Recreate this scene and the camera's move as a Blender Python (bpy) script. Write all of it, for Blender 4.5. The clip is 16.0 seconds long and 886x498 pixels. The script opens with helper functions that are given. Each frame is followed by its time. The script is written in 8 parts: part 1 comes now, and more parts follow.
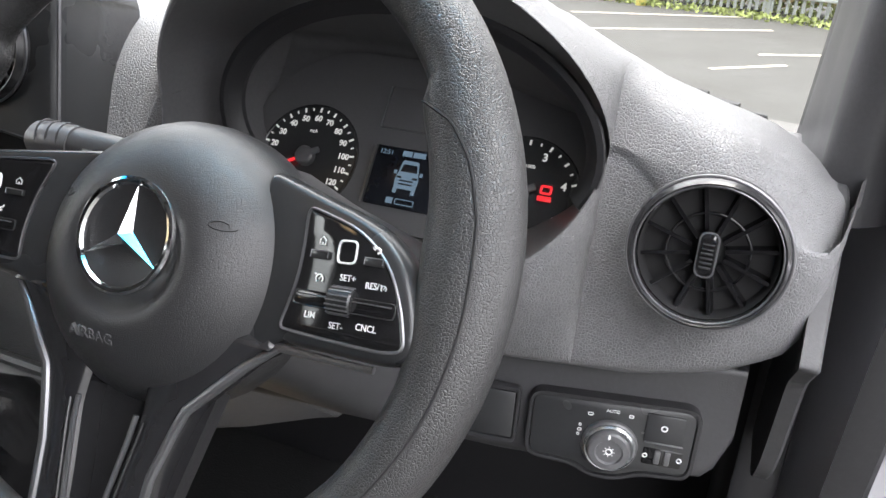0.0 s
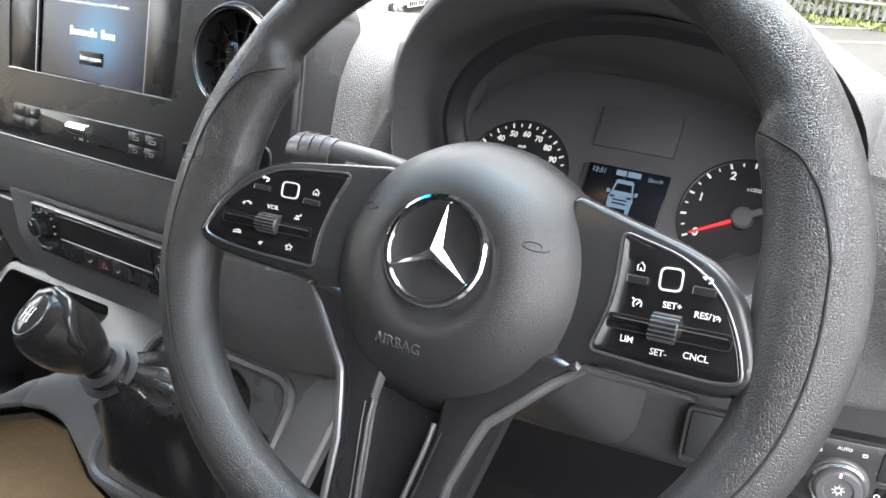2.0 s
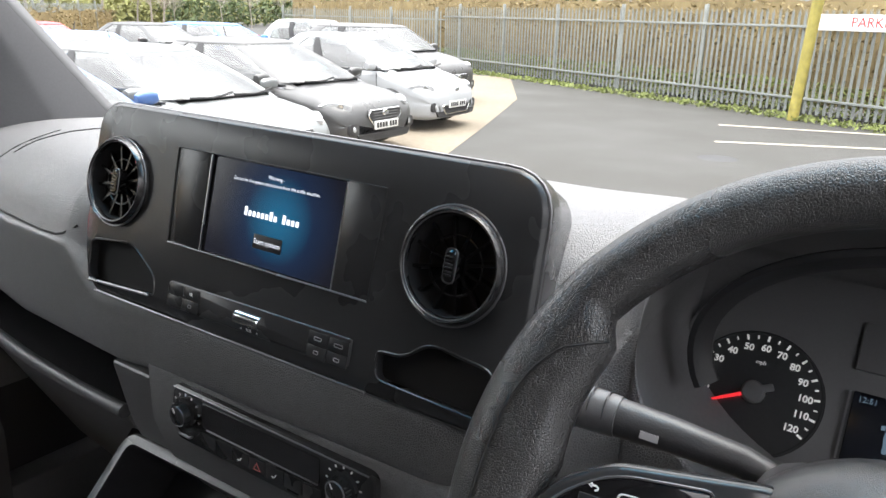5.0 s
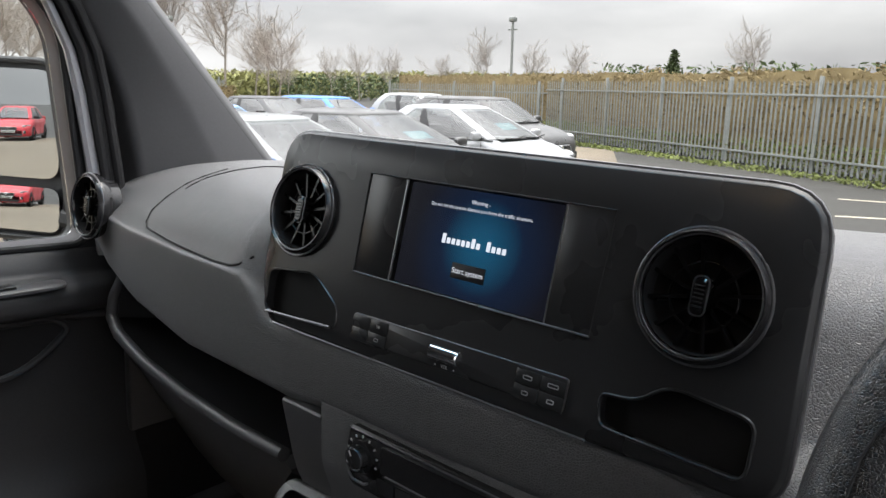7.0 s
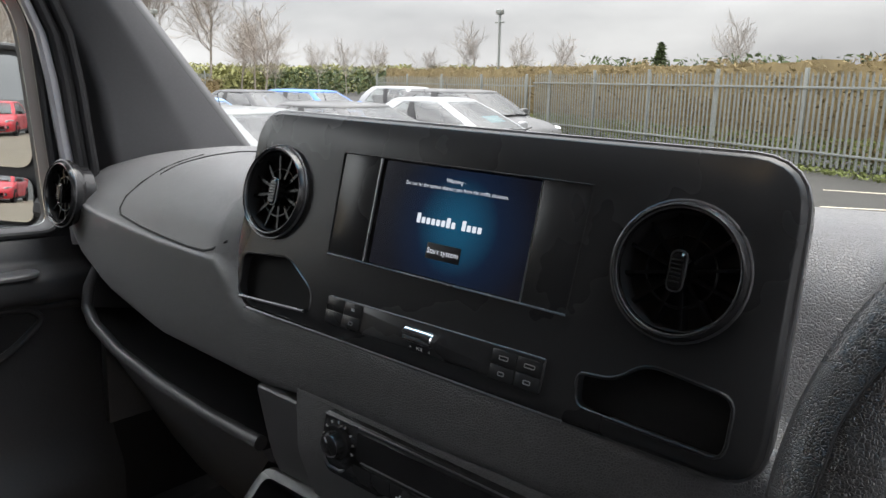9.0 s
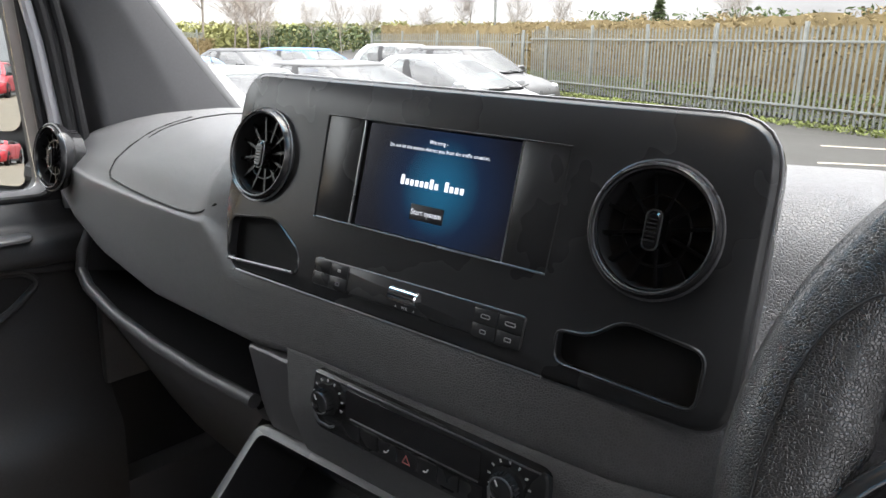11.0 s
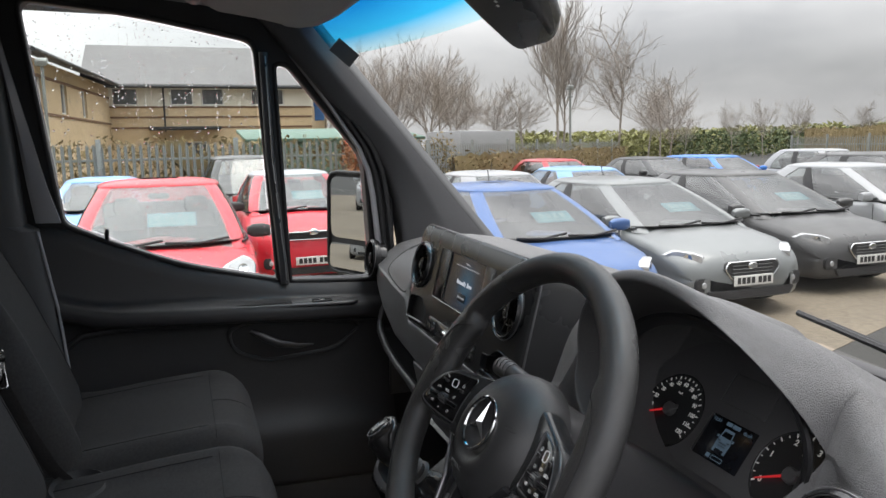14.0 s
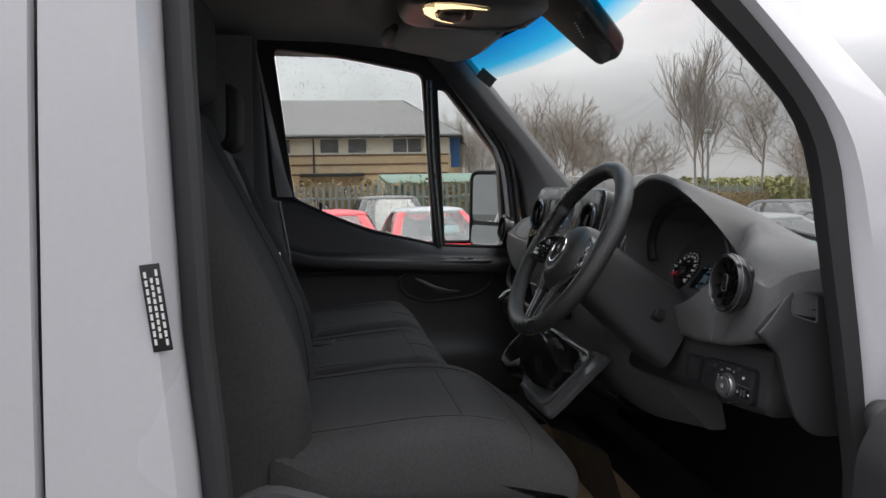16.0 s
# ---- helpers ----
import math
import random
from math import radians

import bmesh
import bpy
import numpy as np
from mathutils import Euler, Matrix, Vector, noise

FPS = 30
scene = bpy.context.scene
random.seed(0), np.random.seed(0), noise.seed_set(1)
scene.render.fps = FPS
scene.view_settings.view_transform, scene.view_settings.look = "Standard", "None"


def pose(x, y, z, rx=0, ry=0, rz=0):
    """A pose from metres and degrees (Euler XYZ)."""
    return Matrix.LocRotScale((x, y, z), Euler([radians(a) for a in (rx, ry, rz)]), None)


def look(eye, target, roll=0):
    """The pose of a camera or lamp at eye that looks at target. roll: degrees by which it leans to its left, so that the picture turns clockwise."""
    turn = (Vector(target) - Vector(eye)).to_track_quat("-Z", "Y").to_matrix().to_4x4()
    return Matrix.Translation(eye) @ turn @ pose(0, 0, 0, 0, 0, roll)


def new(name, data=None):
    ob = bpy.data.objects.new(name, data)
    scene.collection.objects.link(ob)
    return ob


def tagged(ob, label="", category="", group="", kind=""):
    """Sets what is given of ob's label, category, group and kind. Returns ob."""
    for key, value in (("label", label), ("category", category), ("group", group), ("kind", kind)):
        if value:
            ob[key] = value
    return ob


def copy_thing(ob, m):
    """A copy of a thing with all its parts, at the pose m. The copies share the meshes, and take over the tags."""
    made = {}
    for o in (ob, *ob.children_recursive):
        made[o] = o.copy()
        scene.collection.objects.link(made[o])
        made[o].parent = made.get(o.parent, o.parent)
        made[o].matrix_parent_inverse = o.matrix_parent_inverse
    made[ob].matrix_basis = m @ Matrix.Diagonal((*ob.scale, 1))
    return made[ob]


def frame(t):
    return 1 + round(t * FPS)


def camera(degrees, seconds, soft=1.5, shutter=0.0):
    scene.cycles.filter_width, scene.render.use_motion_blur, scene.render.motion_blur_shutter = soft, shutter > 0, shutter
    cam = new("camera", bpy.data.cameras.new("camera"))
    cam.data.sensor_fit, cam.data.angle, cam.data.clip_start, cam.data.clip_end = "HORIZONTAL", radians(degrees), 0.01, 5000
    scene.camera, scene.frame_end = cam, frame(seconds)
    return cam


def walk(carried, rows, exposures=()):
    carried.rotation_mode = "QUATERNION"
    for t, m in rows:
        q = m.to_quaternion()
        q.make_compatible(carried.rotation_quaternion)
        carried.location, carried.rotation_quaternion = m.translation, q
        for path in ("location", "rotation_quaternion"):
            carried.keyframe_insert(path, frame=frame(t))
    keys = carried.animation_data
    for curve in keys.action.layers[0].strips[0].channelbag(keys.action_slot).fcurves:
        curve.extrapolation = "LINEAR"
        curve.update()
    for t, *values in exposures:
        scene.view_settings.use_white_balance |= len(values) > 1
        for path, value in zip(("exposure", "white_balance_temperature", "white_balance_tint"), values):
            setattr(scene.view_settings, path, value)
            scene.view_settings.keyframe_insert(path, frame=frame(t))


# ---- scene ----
# The van leans a little on the sloping yard: everything in it is laid out in its own axes and set down by VAN.
VAN = pose(0, 0, 0.28, -1.69, 1.15, 0)
cam = camera(61.8, 16.0)
PATH = [
    (0, (0.731, -0.229, 1.536), (0.043, 1.466, 0.727), 2.8),
    (0.5, (0.698, -0.245, 1.537), (-0.094, 1.401, 0.721), 2.7),
    (1, (0.682, -0.249, 1.538), (-0.177, 1.364, 0.725), 2.6),
    (1.5, (0.641, -0.267, 1.530), (-0.250, 1.329, 0.719), 2.5),
    (2, (0.643, -0.276, 1.541), (-0.262, 1.316, 0.738), 2.5),
    (2.5, (0.646, -0.274, 1.549), (-0.268, 1.319, 0.757), 2.4),
    (3, (0.652, -0.274, 1.552), (-0.264, 1.326, 0.776), 2.5),
    (3.5, (0.654, -0.271, 1.556), (-0.244, 1.346, 0.796), 2.5),
    (4, (0.618, -0.260, 1.551), (-0.254, 1.380, 0.812), 2.6),
    (4.5, (0.557, -0.246, 1.582), (-0.367, 1.396, 0.910), 2.7),
    (5, (0.453, -0.264, 1.599), (-0.566, 1.356, 1.019), 3.2),
    (7.5, (0.355, -0.282, 1.542), (-0.914, 1.210, 1.137), 2.9),
    (8, (0.363, -0.273, 1.541), (-0.905, 1.219, 1.133), 2.9),
    (8.5, (0.365, -0.262, 1.539), (-0.889, 1.241, 1.125), 2.8),
    (9, (0.357, -0.266, 1.537), (-0.875, 1.251, 1.112), 2.8),
    (9.5, (0.343, -0.260, 1.527), (-0.862, 1.274, 1.086), 2.9),
    (12, (0.457, -0.285, 1.549), (-0.788, 1.156, 0.937), 2.9),
    (12.5, (0.546, -0.319, 1.534), (-0.820, 1.013, 0.933), 2.7),
    (13, (0.706, -0.299, 1.601), (-0.821, 0.882, 1.077), 2.6),
    (13.5, (0.898, -0.286, 1.642), (-0.826, 0.642, 1.235), 2.0),
    (14, (1.112, -0.263, 1.670), (-0.751, 0.402, 1.375), 0.8),
    (14.5, (1.334, -0.256, 1.651), (-0.594, 0.243, 1.460), 0.7),
    (15, (1.587, -0.260, 1.622), (-0.371, 0.128, 1.497), 0.6),
    (15.5, (1.741, -0.310, 1.586), (-0.229, 0.013, 1.463), 0.6),
    (16, (1.781, -0.425, 1.512), (-0.185, -0.102, 1.341), 0.6),
]
EXPOSURES = [(0, 3.15), (0.6, 3.3), (1.3, 3.7), (4.0, 3.75), (4.5, 3.5), (5.0, 2.85), (6.2, 2.45), (7.3, 2.0), (9.7, 2.0), (11.0, 2.65), (12.0, 3.45), (12.6, 3.45), (13.1, 2.85), (13.6, 1.75), (14.2, 1.5), (15.0, 1.42), (16.0, 1.05)]
walk(cam, [(t, VAN @ look(eye, target, roll)) for t, eye, target, roll in PATH], EXPOSURES)

# World: an overcast spring sky and one very soft sun.
world = bpy.data.worlds.new("overcast_sky")
world.use_nodes = True
scene.world = world
wn, wl = world.node_tree.nodes, world.node_tree.links
wn.clear()
w_out, w_bg = wn.new("ShaderNodeOutputWorld"), wn.new("ShaderNodeBackground")
w_sky = wn.new("ShaderNodeTexSky")
w_sky.sky_type, w_sky.sun_disc = "NISHITA", False
w_sky.sun_elevation, w_sky.sun_rotation = radians(77), radians(18)
w_sky.air_density, w_sky.dust_density = 1.0, 4.0
w_co, w_map, w_noise = wn.new("ShaderNodeTexCoord"), wn.new("ShaderNodeMapping"), wn.new("ShaderNodeTexNoise")
w_map.inputs["Scale"].default_value = (1.0, 1.0, 3.2)
w_noise.inputs["Scale"].default_value, w_noise.inputs["Detail"].default_value = 2.3, 5.0
w_ramp, w_mix = wn.new("ShaderNodeValToRGB"), wn.new("ShaderNodeMix")
w_ramp.color_ramp.elements[0].position, w_ramp.color_ramp.elements[0].color = 0.34, (5.85, 5.8, 6.0, 1)
w_ramp.color_ramp.elements[1].position, w_ramp.color_ramp.elements[1].color = 0.66, (9.8, 9.65, 9.75, 1)
w_mix.data_type = "RGBA"
w_mix.inputs[0].default_value = 0.88
wl.new(w_co.outputs["Generated"], w_map.inputs["Vector"])
wl.new(w_map.outputs["Vector"], w_noise.inputs["Vector"])
wl.new(w_noise.outputs["Fac"], w_ramp.inputs["Fac"])
wl.new(w_sky.outputs["Color"], w_mix.inputs[6])
wl.new(w_ramp.outputs["Color"], w_mix.inputs[7])
# an overcast sky is about three times as bright overhead as at the horizon
w_sep, w_grad, w_mul = wn.new("ShaderNodeSeparateXYZ"), wn.new("ShaderNodeMapRange"), wn.new("ShaderNodeVectorMath")
w_grad.inputs["From Min"].default_value, w_grad.inputs["From Max"].default_value = 0.08, 1.0
w_grad.inputs["To Min"].default_value, w_grad.inputs["To Max"].default_value = 0.37, 2.25
w_mul.operation = "SCALE"
wl.new(w_co.outputs["Generated"], w_sep.inputs[0])
wl.new(w_sep.outputs["Z"], w_grad.inputs["Value"])
wl.new(w_mix.outputs[2], w_mul.inputs[0])
# and it is brighter towards the passenger's side and the back, greyer ahead and on the driver's side
w_side, w_both = wn.new("ShaderNodeVectorMath"), wn.new("ShaderNodeMath")
w_side.operation = "DOT_PRODUCT"
w_side.inputs[1].default_value = (-0.29, -0.13, 0.0)
w_one = wn.new("ShaderNodeMath")
w_one.operation = "ADD"
w_one.inputs[1].default_value = 0.97
w_both.operation = "MULTIPLY"
wl.new(w_co.outputs["Generated"], w_side.inputs[0])
wl.new(w_side.outputs["Value"], w_one.inputs[0])
wl.new(w_grad.outputs["Result"], w_both.inputs[0])
wl.new(w_one.outputs[0], w_both.inputs[1])
wl.new(w_both.outputs[0], w_mul.inputs["Scale"])
wl.new(w_mul.outputs["Vector"], w_bg.inputs["Color"])
w_bg.inputs["Strength"].default_value = 0.105
wl.new(w_bg.outputs["Background"], w_out.inputs["Surface"])
sun = new("sun", bpy.data.lights.new("sun", "SUN"))
sun.data.energy, sun.data.angle, sun.data.color = 0.5, radians(40), (1.0, 0.97, 0.92)
sun.matrix_world = look((1.0, 3.0, 14), (0, 0, 0))

from mathutils.bvhtree import BVHTree
from mathutils.geometry import tessellate_polygon

# ---- materials ----
MATS = {}


def mat(name, color, rough=0.5, metal=0.0, bump=0.0, grain=400.0, cell=False, var=0.12, coarse=6.0, spec=0.5, coat=0.0, dirt=0.0):
    """A procedural surface: base colour varied at two scales, fine relief, uneven gloss."""
    m = bpy.data.materials.new(name)
    m.use_nodes = True
    n, l = m.node_tree.nodes, m.node_tree.links
    b = n["Principled BSDF"]
    co = n.new("ShaderNodeTexCoord")
    big, fine = n.new("ShaderNodeTexNoise"), n.new("ShaderNodeTexNoise")
    big.inputs["Scale"].default_value, big.inputs["Detail"].default_value = coarse, 4.0
    fine.inputs["Scale"].default_value, fine.inputs["Detail"].default_value = grain * 0.35, 3.0
    l.new(co.outputs["Object"], big.inputs["Vector"])
    l.new(co.outputs["Object"], fine.inputs["Vector"])
    mix = n.new("ShaderNodeMath")
    mix.operation = "ADD"
    l.new(big.outputs["Fac"], mix.inputs[0])
    l.new(fine.outputs["Fac"], mix.inputs[1])
    mr = n.new("ShaderNodeMapRange")
    mr.inputs["From Min"].default_value, mr.inputs["From Max"].default_value = 0.6, 1.4
    mr.inputs["To Min"].default_value, mr.inputs["To Max"].default_value = 1 - var, 1 + var
    l.new(mix.outputs[0], mr.inputs["Value"])
    sc = n.new("ShaderNodeVectorMath")
    sc.operation = "SCALE"
    sc.inputs[0].default_value = color[:3]
    l.new(mr.outputs["Result"], sc.inputs["Scale"])
    l.new(sc.outputs["Vector"], b.inputs["Base Color"])
    rr = n.new("ShaderNodeMapRange")
    rr.inputs["From Min"].default_value, rr.inputs["From Max"].default_value = 0.3, 0.7
    rr.inputs["To Min"].default_value, rr.inputs["To Max"].default_value = max(0.0, rough - 0.06 - dirt), min(1.0, rough + 0.06 + dirt)
    l.new(big.outputs["Fac"], rr.inputs["Value"])
    l.new(rr.outputs["Result"], b.inputs["Roughness"])
    b.inputs["Metallic"].default_value = metal
    b.inputs["Specular IOR Level"].default_value = spec
    b.inputs["Coat Weight"].default_value = coat
    b.inputs["Coat Roughness"].default_value = 0.05
    if bump:
        if cell:
            t = n.new("ShaderNodeTexVoronoi")
            t.feature = "DISTANCE_TO_EDGE"
            t.inputs["Scale"].default_value = grain
            wob = n.new("ShaderNodeTexNoise")
            wob.inputs["Scale"].default_value = grain * 0.5
            add = n.new("ShaderNodeMix")
            add.data_type = "VECTOR"
            add.inputs[0].default_value = 0.0004
            l.new(co.outputs["Object"], wob.inputs["Vector"])
            l.new(co.outputs["Object"], add.inputs[4])
            l.new(wob.outputs["Color"], add.inputs[5])
            l.new(add.outputs[1], t.inputs["Vector"])
            lim = n.new("ShaderNodeMapRange")
            lim.inputs["From Max"].default_value = 0.16
            l.new(t.outputs["Distance"], lim.inputs["Value"])
            src = lim.outputs["Result"]
        else:
            t = n.new("ShaderNodeTexNoise")
            t.inputs["Scale"].default_value, t.inputs["Detail"].default_value = grain, 3.0
            l.new(co.outputs["Object"], t.inputs["Vector"])
            src = t.outputs["Fac"]
        bp = n.new("ShaderNodeBump")
        bp.inputs["Strength"].default_value, bp.inputs["Distance"].default_value = bump, 0.42 / grain
        l.new(src, bp.inputs["Height"])
        l.new(bp.outputs["Normal"], b.inputs["Normal"])
    MATS[name] = m
    return m


def glass(name, tint=(1, 1, 1), gloss=0.6, least=0.0):
    """A clear pane: what lies behind shows through, with a reflection that grows towards grazing."""
    m = bpy.data.materials.new(name)
    m.use_nodes = True
    n, l = m.node_tree.nodes, m.node_tree.links
    n.clear()
    out, mix = n.new("ShaderNodeOutputMaterial"), n.new("ShaderNodeMixShader")
    tr, gl, fr = n.new("ShaderNodeBsdfTransparent"), n.new("ShaderNodeBsdfGlossy"), n.new("ShaderNodeFresnel")
    tr.inputs["Color"].default_value = (*tint, 1)
    gl.inputs["Roughness"].default_value = 0.01
    fr.inputs["IOR"].default_value = 1.45
    mul = n.new("ShaderNodeMath")
    mul.operation = "MULTIPLY_ADD"
    mul.inputs[1].default_value, mul.inputs[2].default_value = gloss, least
    l.new(fr.outputs["Fac"], mul.inputs[0])
    l.new(mul.outputs[0], mix.inputs["Fac"])
    l.new(tr.outputs[0], mix.inputs[1])
    l.new(gl.outputs[0], mix.inputs[2])
    l.new(mix.outputs[0], out.inputs["Surface"])
    MATS[name] = m
    return m


def glow(name, color, power):
    m = bpy.data.materials.new(name)
    m.use_nodes = True
    b = m.node_tree.nodes["Principled BSDF"]
    b.inputs["Base Color"].default_value = (0.02, 0.02, 0.02, 1)
    b.inputs["Emission Color"].default_value = (*color, 1)
    b.inputs["Emission Strength"].default_value = power
    b.inputs["Roughness"].default_value = 0.3
    MATS[name] = m
    return m


PAD = mat("dash_soft_plastic", (0.160, 0.160, 0.166), 0.42, bump=0.60, grain=440, cell=True, var=0.12, spec=0.55)
PLAST = mat("black_moulded_plastic", (0.095, 0.095, 0.100), 0.36, bump=0.25, grain=1000, var=0.15)
SATIN = mat("satin_black_panel", (0.031, 0.032, 0.034), 0.27, bump=0.08, grain=1200, var=0.08)
PIANO = mat("gloss_black_plastic", (0.010, 0.010, 0.011), 0.10, var=0.2, spec=0.6)
DARK = mat("deep_black_plastic", (0.018, 0.018, 0.020), 0.5, bump=0.3, grain=700)
LEATH = mat("wheel_leather", (0.032, 0.032, 0.033), 0.33, bump=0.40, grain=740, cell=True, var=0.10, dirt=0.06, spec=0.7)
HUBM = mat("hub_soft_plastic", (0.034, 0.034, 0.036), 0.33, bump=0.26, grain=900, cell=True, var=0.08, spec=0.6)
TRIM = mat("grey_satin_trim", (0.20, 0.20, 0.21), 0.30, metal=0.7, var=0.06)
CONSOLE = mat("console_grey_plastic", (0.105, 0.105, 0.109), 0.30, bump=0.12, grain=900, var=0.08)
CHROME = mat("chrome", (0.78, 0.79, 0.80), 0.08, metal=1.0, var=0.03)
SILVER = mat("silver_paint", (0.45, 0.46, 0.47), 0.28, metal=0.9, var=0.04)
FABRIC = mat("seat_cloth", (0.041, 0.040, 0.041), 0.88, bump=0.9, grain=650, var=0.30, spec=0.3)
LINER = mat("headlining", (0.32, 0.315, 0.325), 0.95, bump=0.4, grain=900, var=0.12, spec=0.2)
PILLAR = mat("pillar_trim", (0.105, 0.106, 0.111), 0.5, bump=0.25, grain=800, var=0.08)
PAINT = mat("white_van_paint", (0.50, 0.50, 0.53), 0.24, var=0.03, coat=0.6, coarse=2.0, dirt=0.03)
RUBBER = mat("black_rubber", (0.026, 0.026, 0.028), 0.62, bump=0.2, grain=500)
PAPER = mat("kraft_paper", (0.58, 0.42, 0.25), 0.85, bump=0.4, grain=120, var=0.10)
CARPET = mat("rubber_floor", (0.018, 0.018, 0.019), 0.85, bump=0.6, grain=300, var=0.2)
WHITE = mat("white_print", (0.80, 0.80, 0.80), 0.5, var=0.04)
GREYP = mat("grey_print", (0.30, 0.30, 0.31), 0.5, var=0.04)
REDP = mat("red_print", (0.55, 0.03, 0.03), 0.4, var=0.05)
BELT = mat("seat_belt_webbing", (0.58, 0.58, 0.60), 0.6, bump=0.6, grain=1500, var=0.1)
CLEAR = glass("clear_glass", (0.66, 0.67, 0.66), 0.30)
SIDEGL = glass("side_window_glass", (0.84, 0.86, 0.85), 0.45)
MIRROR = mat("mirror_silvering", (0.52, 0.53, 0.54), 0.0, metal=1.0, var=0.01)
for lk in list(MIRROR.node_tree.links):
    if lk.to_socket.name == "Roughness":
        MIRROR.node_tree.links.remove(lk)
MIRROR.node_tree.nodes["Principled BSDF"].inputs["Roughness"].default_value = 0.0
GLOSS = mat("gloss_dark_bezel", (0.022, 0.022, 0.024), 0.20, var=0.1, spec=0.7)
HOODIN = mat("hood_lining_plastic", (0.115, 0.115, 0.118), 0.5, bump=0.2, grain=900)
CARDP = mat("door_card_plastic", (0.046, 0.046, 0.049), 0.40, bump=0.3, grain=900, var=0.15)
KNOBM = mat("polished_knob", (0.020, 0.020, 0.021), 0.22, bump=0.15, grain=900, cell=True, var=0.2)
# near-black: carries the shade of recesses that are modelled too shallow
VOID = mat("matt_black_recess_shade", (0.008, 0.008, 0.009), 0.8)
VANE = mat("black_vane_plastic", (0.006, 0.006, 0.007), 0.26, var=0.1, spec=0.35)
SPOKE = mat("satin_spoke_trim", (0.24, 0.24, 0.25), 0.34, metal=0.8, var=0.05)
FACEM = mat("cluster_face_plastic", (0.10, 0.10, 0.104), 0.55, bump=0.1, grain=1200, var=0.06)
BLACKG = mat("smoked_gloss_plastic", (0.045, 0.046, 0.048), 0.14, metal=0.35, var=0.1, spec=0.7)
SEAM = mat("seam_thread", (0.012, 0.012, 0.013), 0.8, var=0.1)


# ---- building ----
BASE = {}
I4 = Matrix.Identity(4)


def thing(name, base, label, category, group="", kind="", at=VAN):
    ob = new(name)
    ob.empty_display_size = 0.05
    ob.matrix_world = at @ Matrix.Translation(base)
    BASE[ob.name] = Vector(base)
    return tagged(ob, label, category, group, kind)


def finish(bm, name, material, base, angle=35):
    bmesh.ops.translate(bm, verts=bm.verts, vec=-Vector(base))
    bmesh.ops.recalc_face_normals(bm, faces=bm.faces)
    for f in bm.faces:
        f.smooth = True
    me = bpy.data.meshes.new(name)
    bm.to_mesh(me)
    bm.free()
    me.set_sharp_from_angle(angle=radians(angle))
    for m in material if isinstance(material, (list, tuple)) else (material,):
        me.materials.append(m)
    return me


def part(name, bm, material, parent, label="", angle=35):
    """One mesh under a thing or under a part; its vertices are in the thing's own surroundings' axes."""
    base = BASE[parent.name]
    ob = new(name, finish(bm, name, material, base, angle))
    ob.parent = parent
    BASE[ob.name] = base
    return tagged(ob, label)


def single(name, bm, material, base, label, category, group="", kind="", at=VAN, angle=35):
    ob = new(name, finish(bm, name, material, base, angle))
    ob.matrix_world = at @ Matrix.Translation(base)
    BASE[ob.name] = Vector(base)
    return tagged(ob, label, category, group, kind)


def axes(o, x, y, z):
    m = Matrix((x, y, z)).transposed().to_4x4()
    m.translation = o
    return m


def box(sx, sy, sz, m=I4, bevel=0.0, seg=2, into=None):
    bm = into or bmesh.new()
    v = bmesh.ops.create_cube(bm, size=1)["verts"]
    bmesh.ops.scale(bm, vec=(sx, sy, sz), verts=v)
    if bevel:
        e = list({e for a in v for e in a.link_edges})
        r = bmesh.ops.bevel(bm, geom=e, offset=bevel, segments=seg, profile=0.5, affect="EDGES")
        v = list({a for f in r["faces"] for a in f.verts} | {a for a in v if a.is_valid})
    bmesh.ops.transform(bm, matrix=m, verts=v)
    return bm


def loft(rings, closed=True, caps=True, into=None, loop=False):
    """Skins rings of equally many points; loop joins the last ring to the first."""
    bm = into or bmesh.new()
    rows = [[bm.verts.new(p) for p in ring] for ring in rings]
    pairs = list(zip(rows, rows[1:])) + ([(rows[-1], rows[0])] if loop else [])
    for a, b in pairs:
        n = len(a)
        for i in range(n if closed else n - 1):
            j = (i + 1) % n
            bm.faces.new((a[i], a[j], b[j], b[i]))
    if caps and closed and not loop:
        bm.faces.new(rows[0][::-1])
        bm.faces.new(rows[-1])
    return bm


def lathe(profile, m=I4, n=32, into=None, caps=False):
    rings = [[m @ Vector((r * math.cos(2 * math.pi * i / n), r * math.sin(2 * math.pi * i / n), z)) for i in range(n)] for r, z in profile]
    return loft(rings, into=into, caps=caps)


def cyl(r, h, m=I4, n=24, bevel=0.0, into=None):
    b = bevel or min(r, h) * 0.02
    return lathe([(r - b, -h / 2), (r, -h / 2 + b), (r, h / 2 - b), (r - b, h / 2)], m, n, into, True)


def sweep(points, radius, n=10, closed=False, flat=1.0, into=None, side=None):
    """A tube along points; radius: a number or one per point; flat: its height over its width; side: its width's direction."""
    pts = [Vector(p) for p in points]
    k = len(pts)
    rings = []
    ref = Vector(side) if side else None
    for i, p in enumerate(pts):
        d = (pts[(i + 1) % k] - pts[i - 1]) if closed or 0 < i < k - 1 else (pts[1] - pts[0] if i == 0 else pts[-1] - pts[-2])
        d.normalize()
        if ref is None:
            ref = d.orthogonal()
        s = (ref - d * ref.dot(d)).normalized()
        if not side:
            ref = s
        u = d.cross(s)
        r = radius[i] if isinstance(radius, (list, tuple)) else radius
        rings.append([p + s * (r * math.cos(2 * math.pi * j / n)) + u * (r * flat * math.sin(2 * math.pi * j / n)) for j in range(n)])
    return loft(rings, loop=closed, into=into)


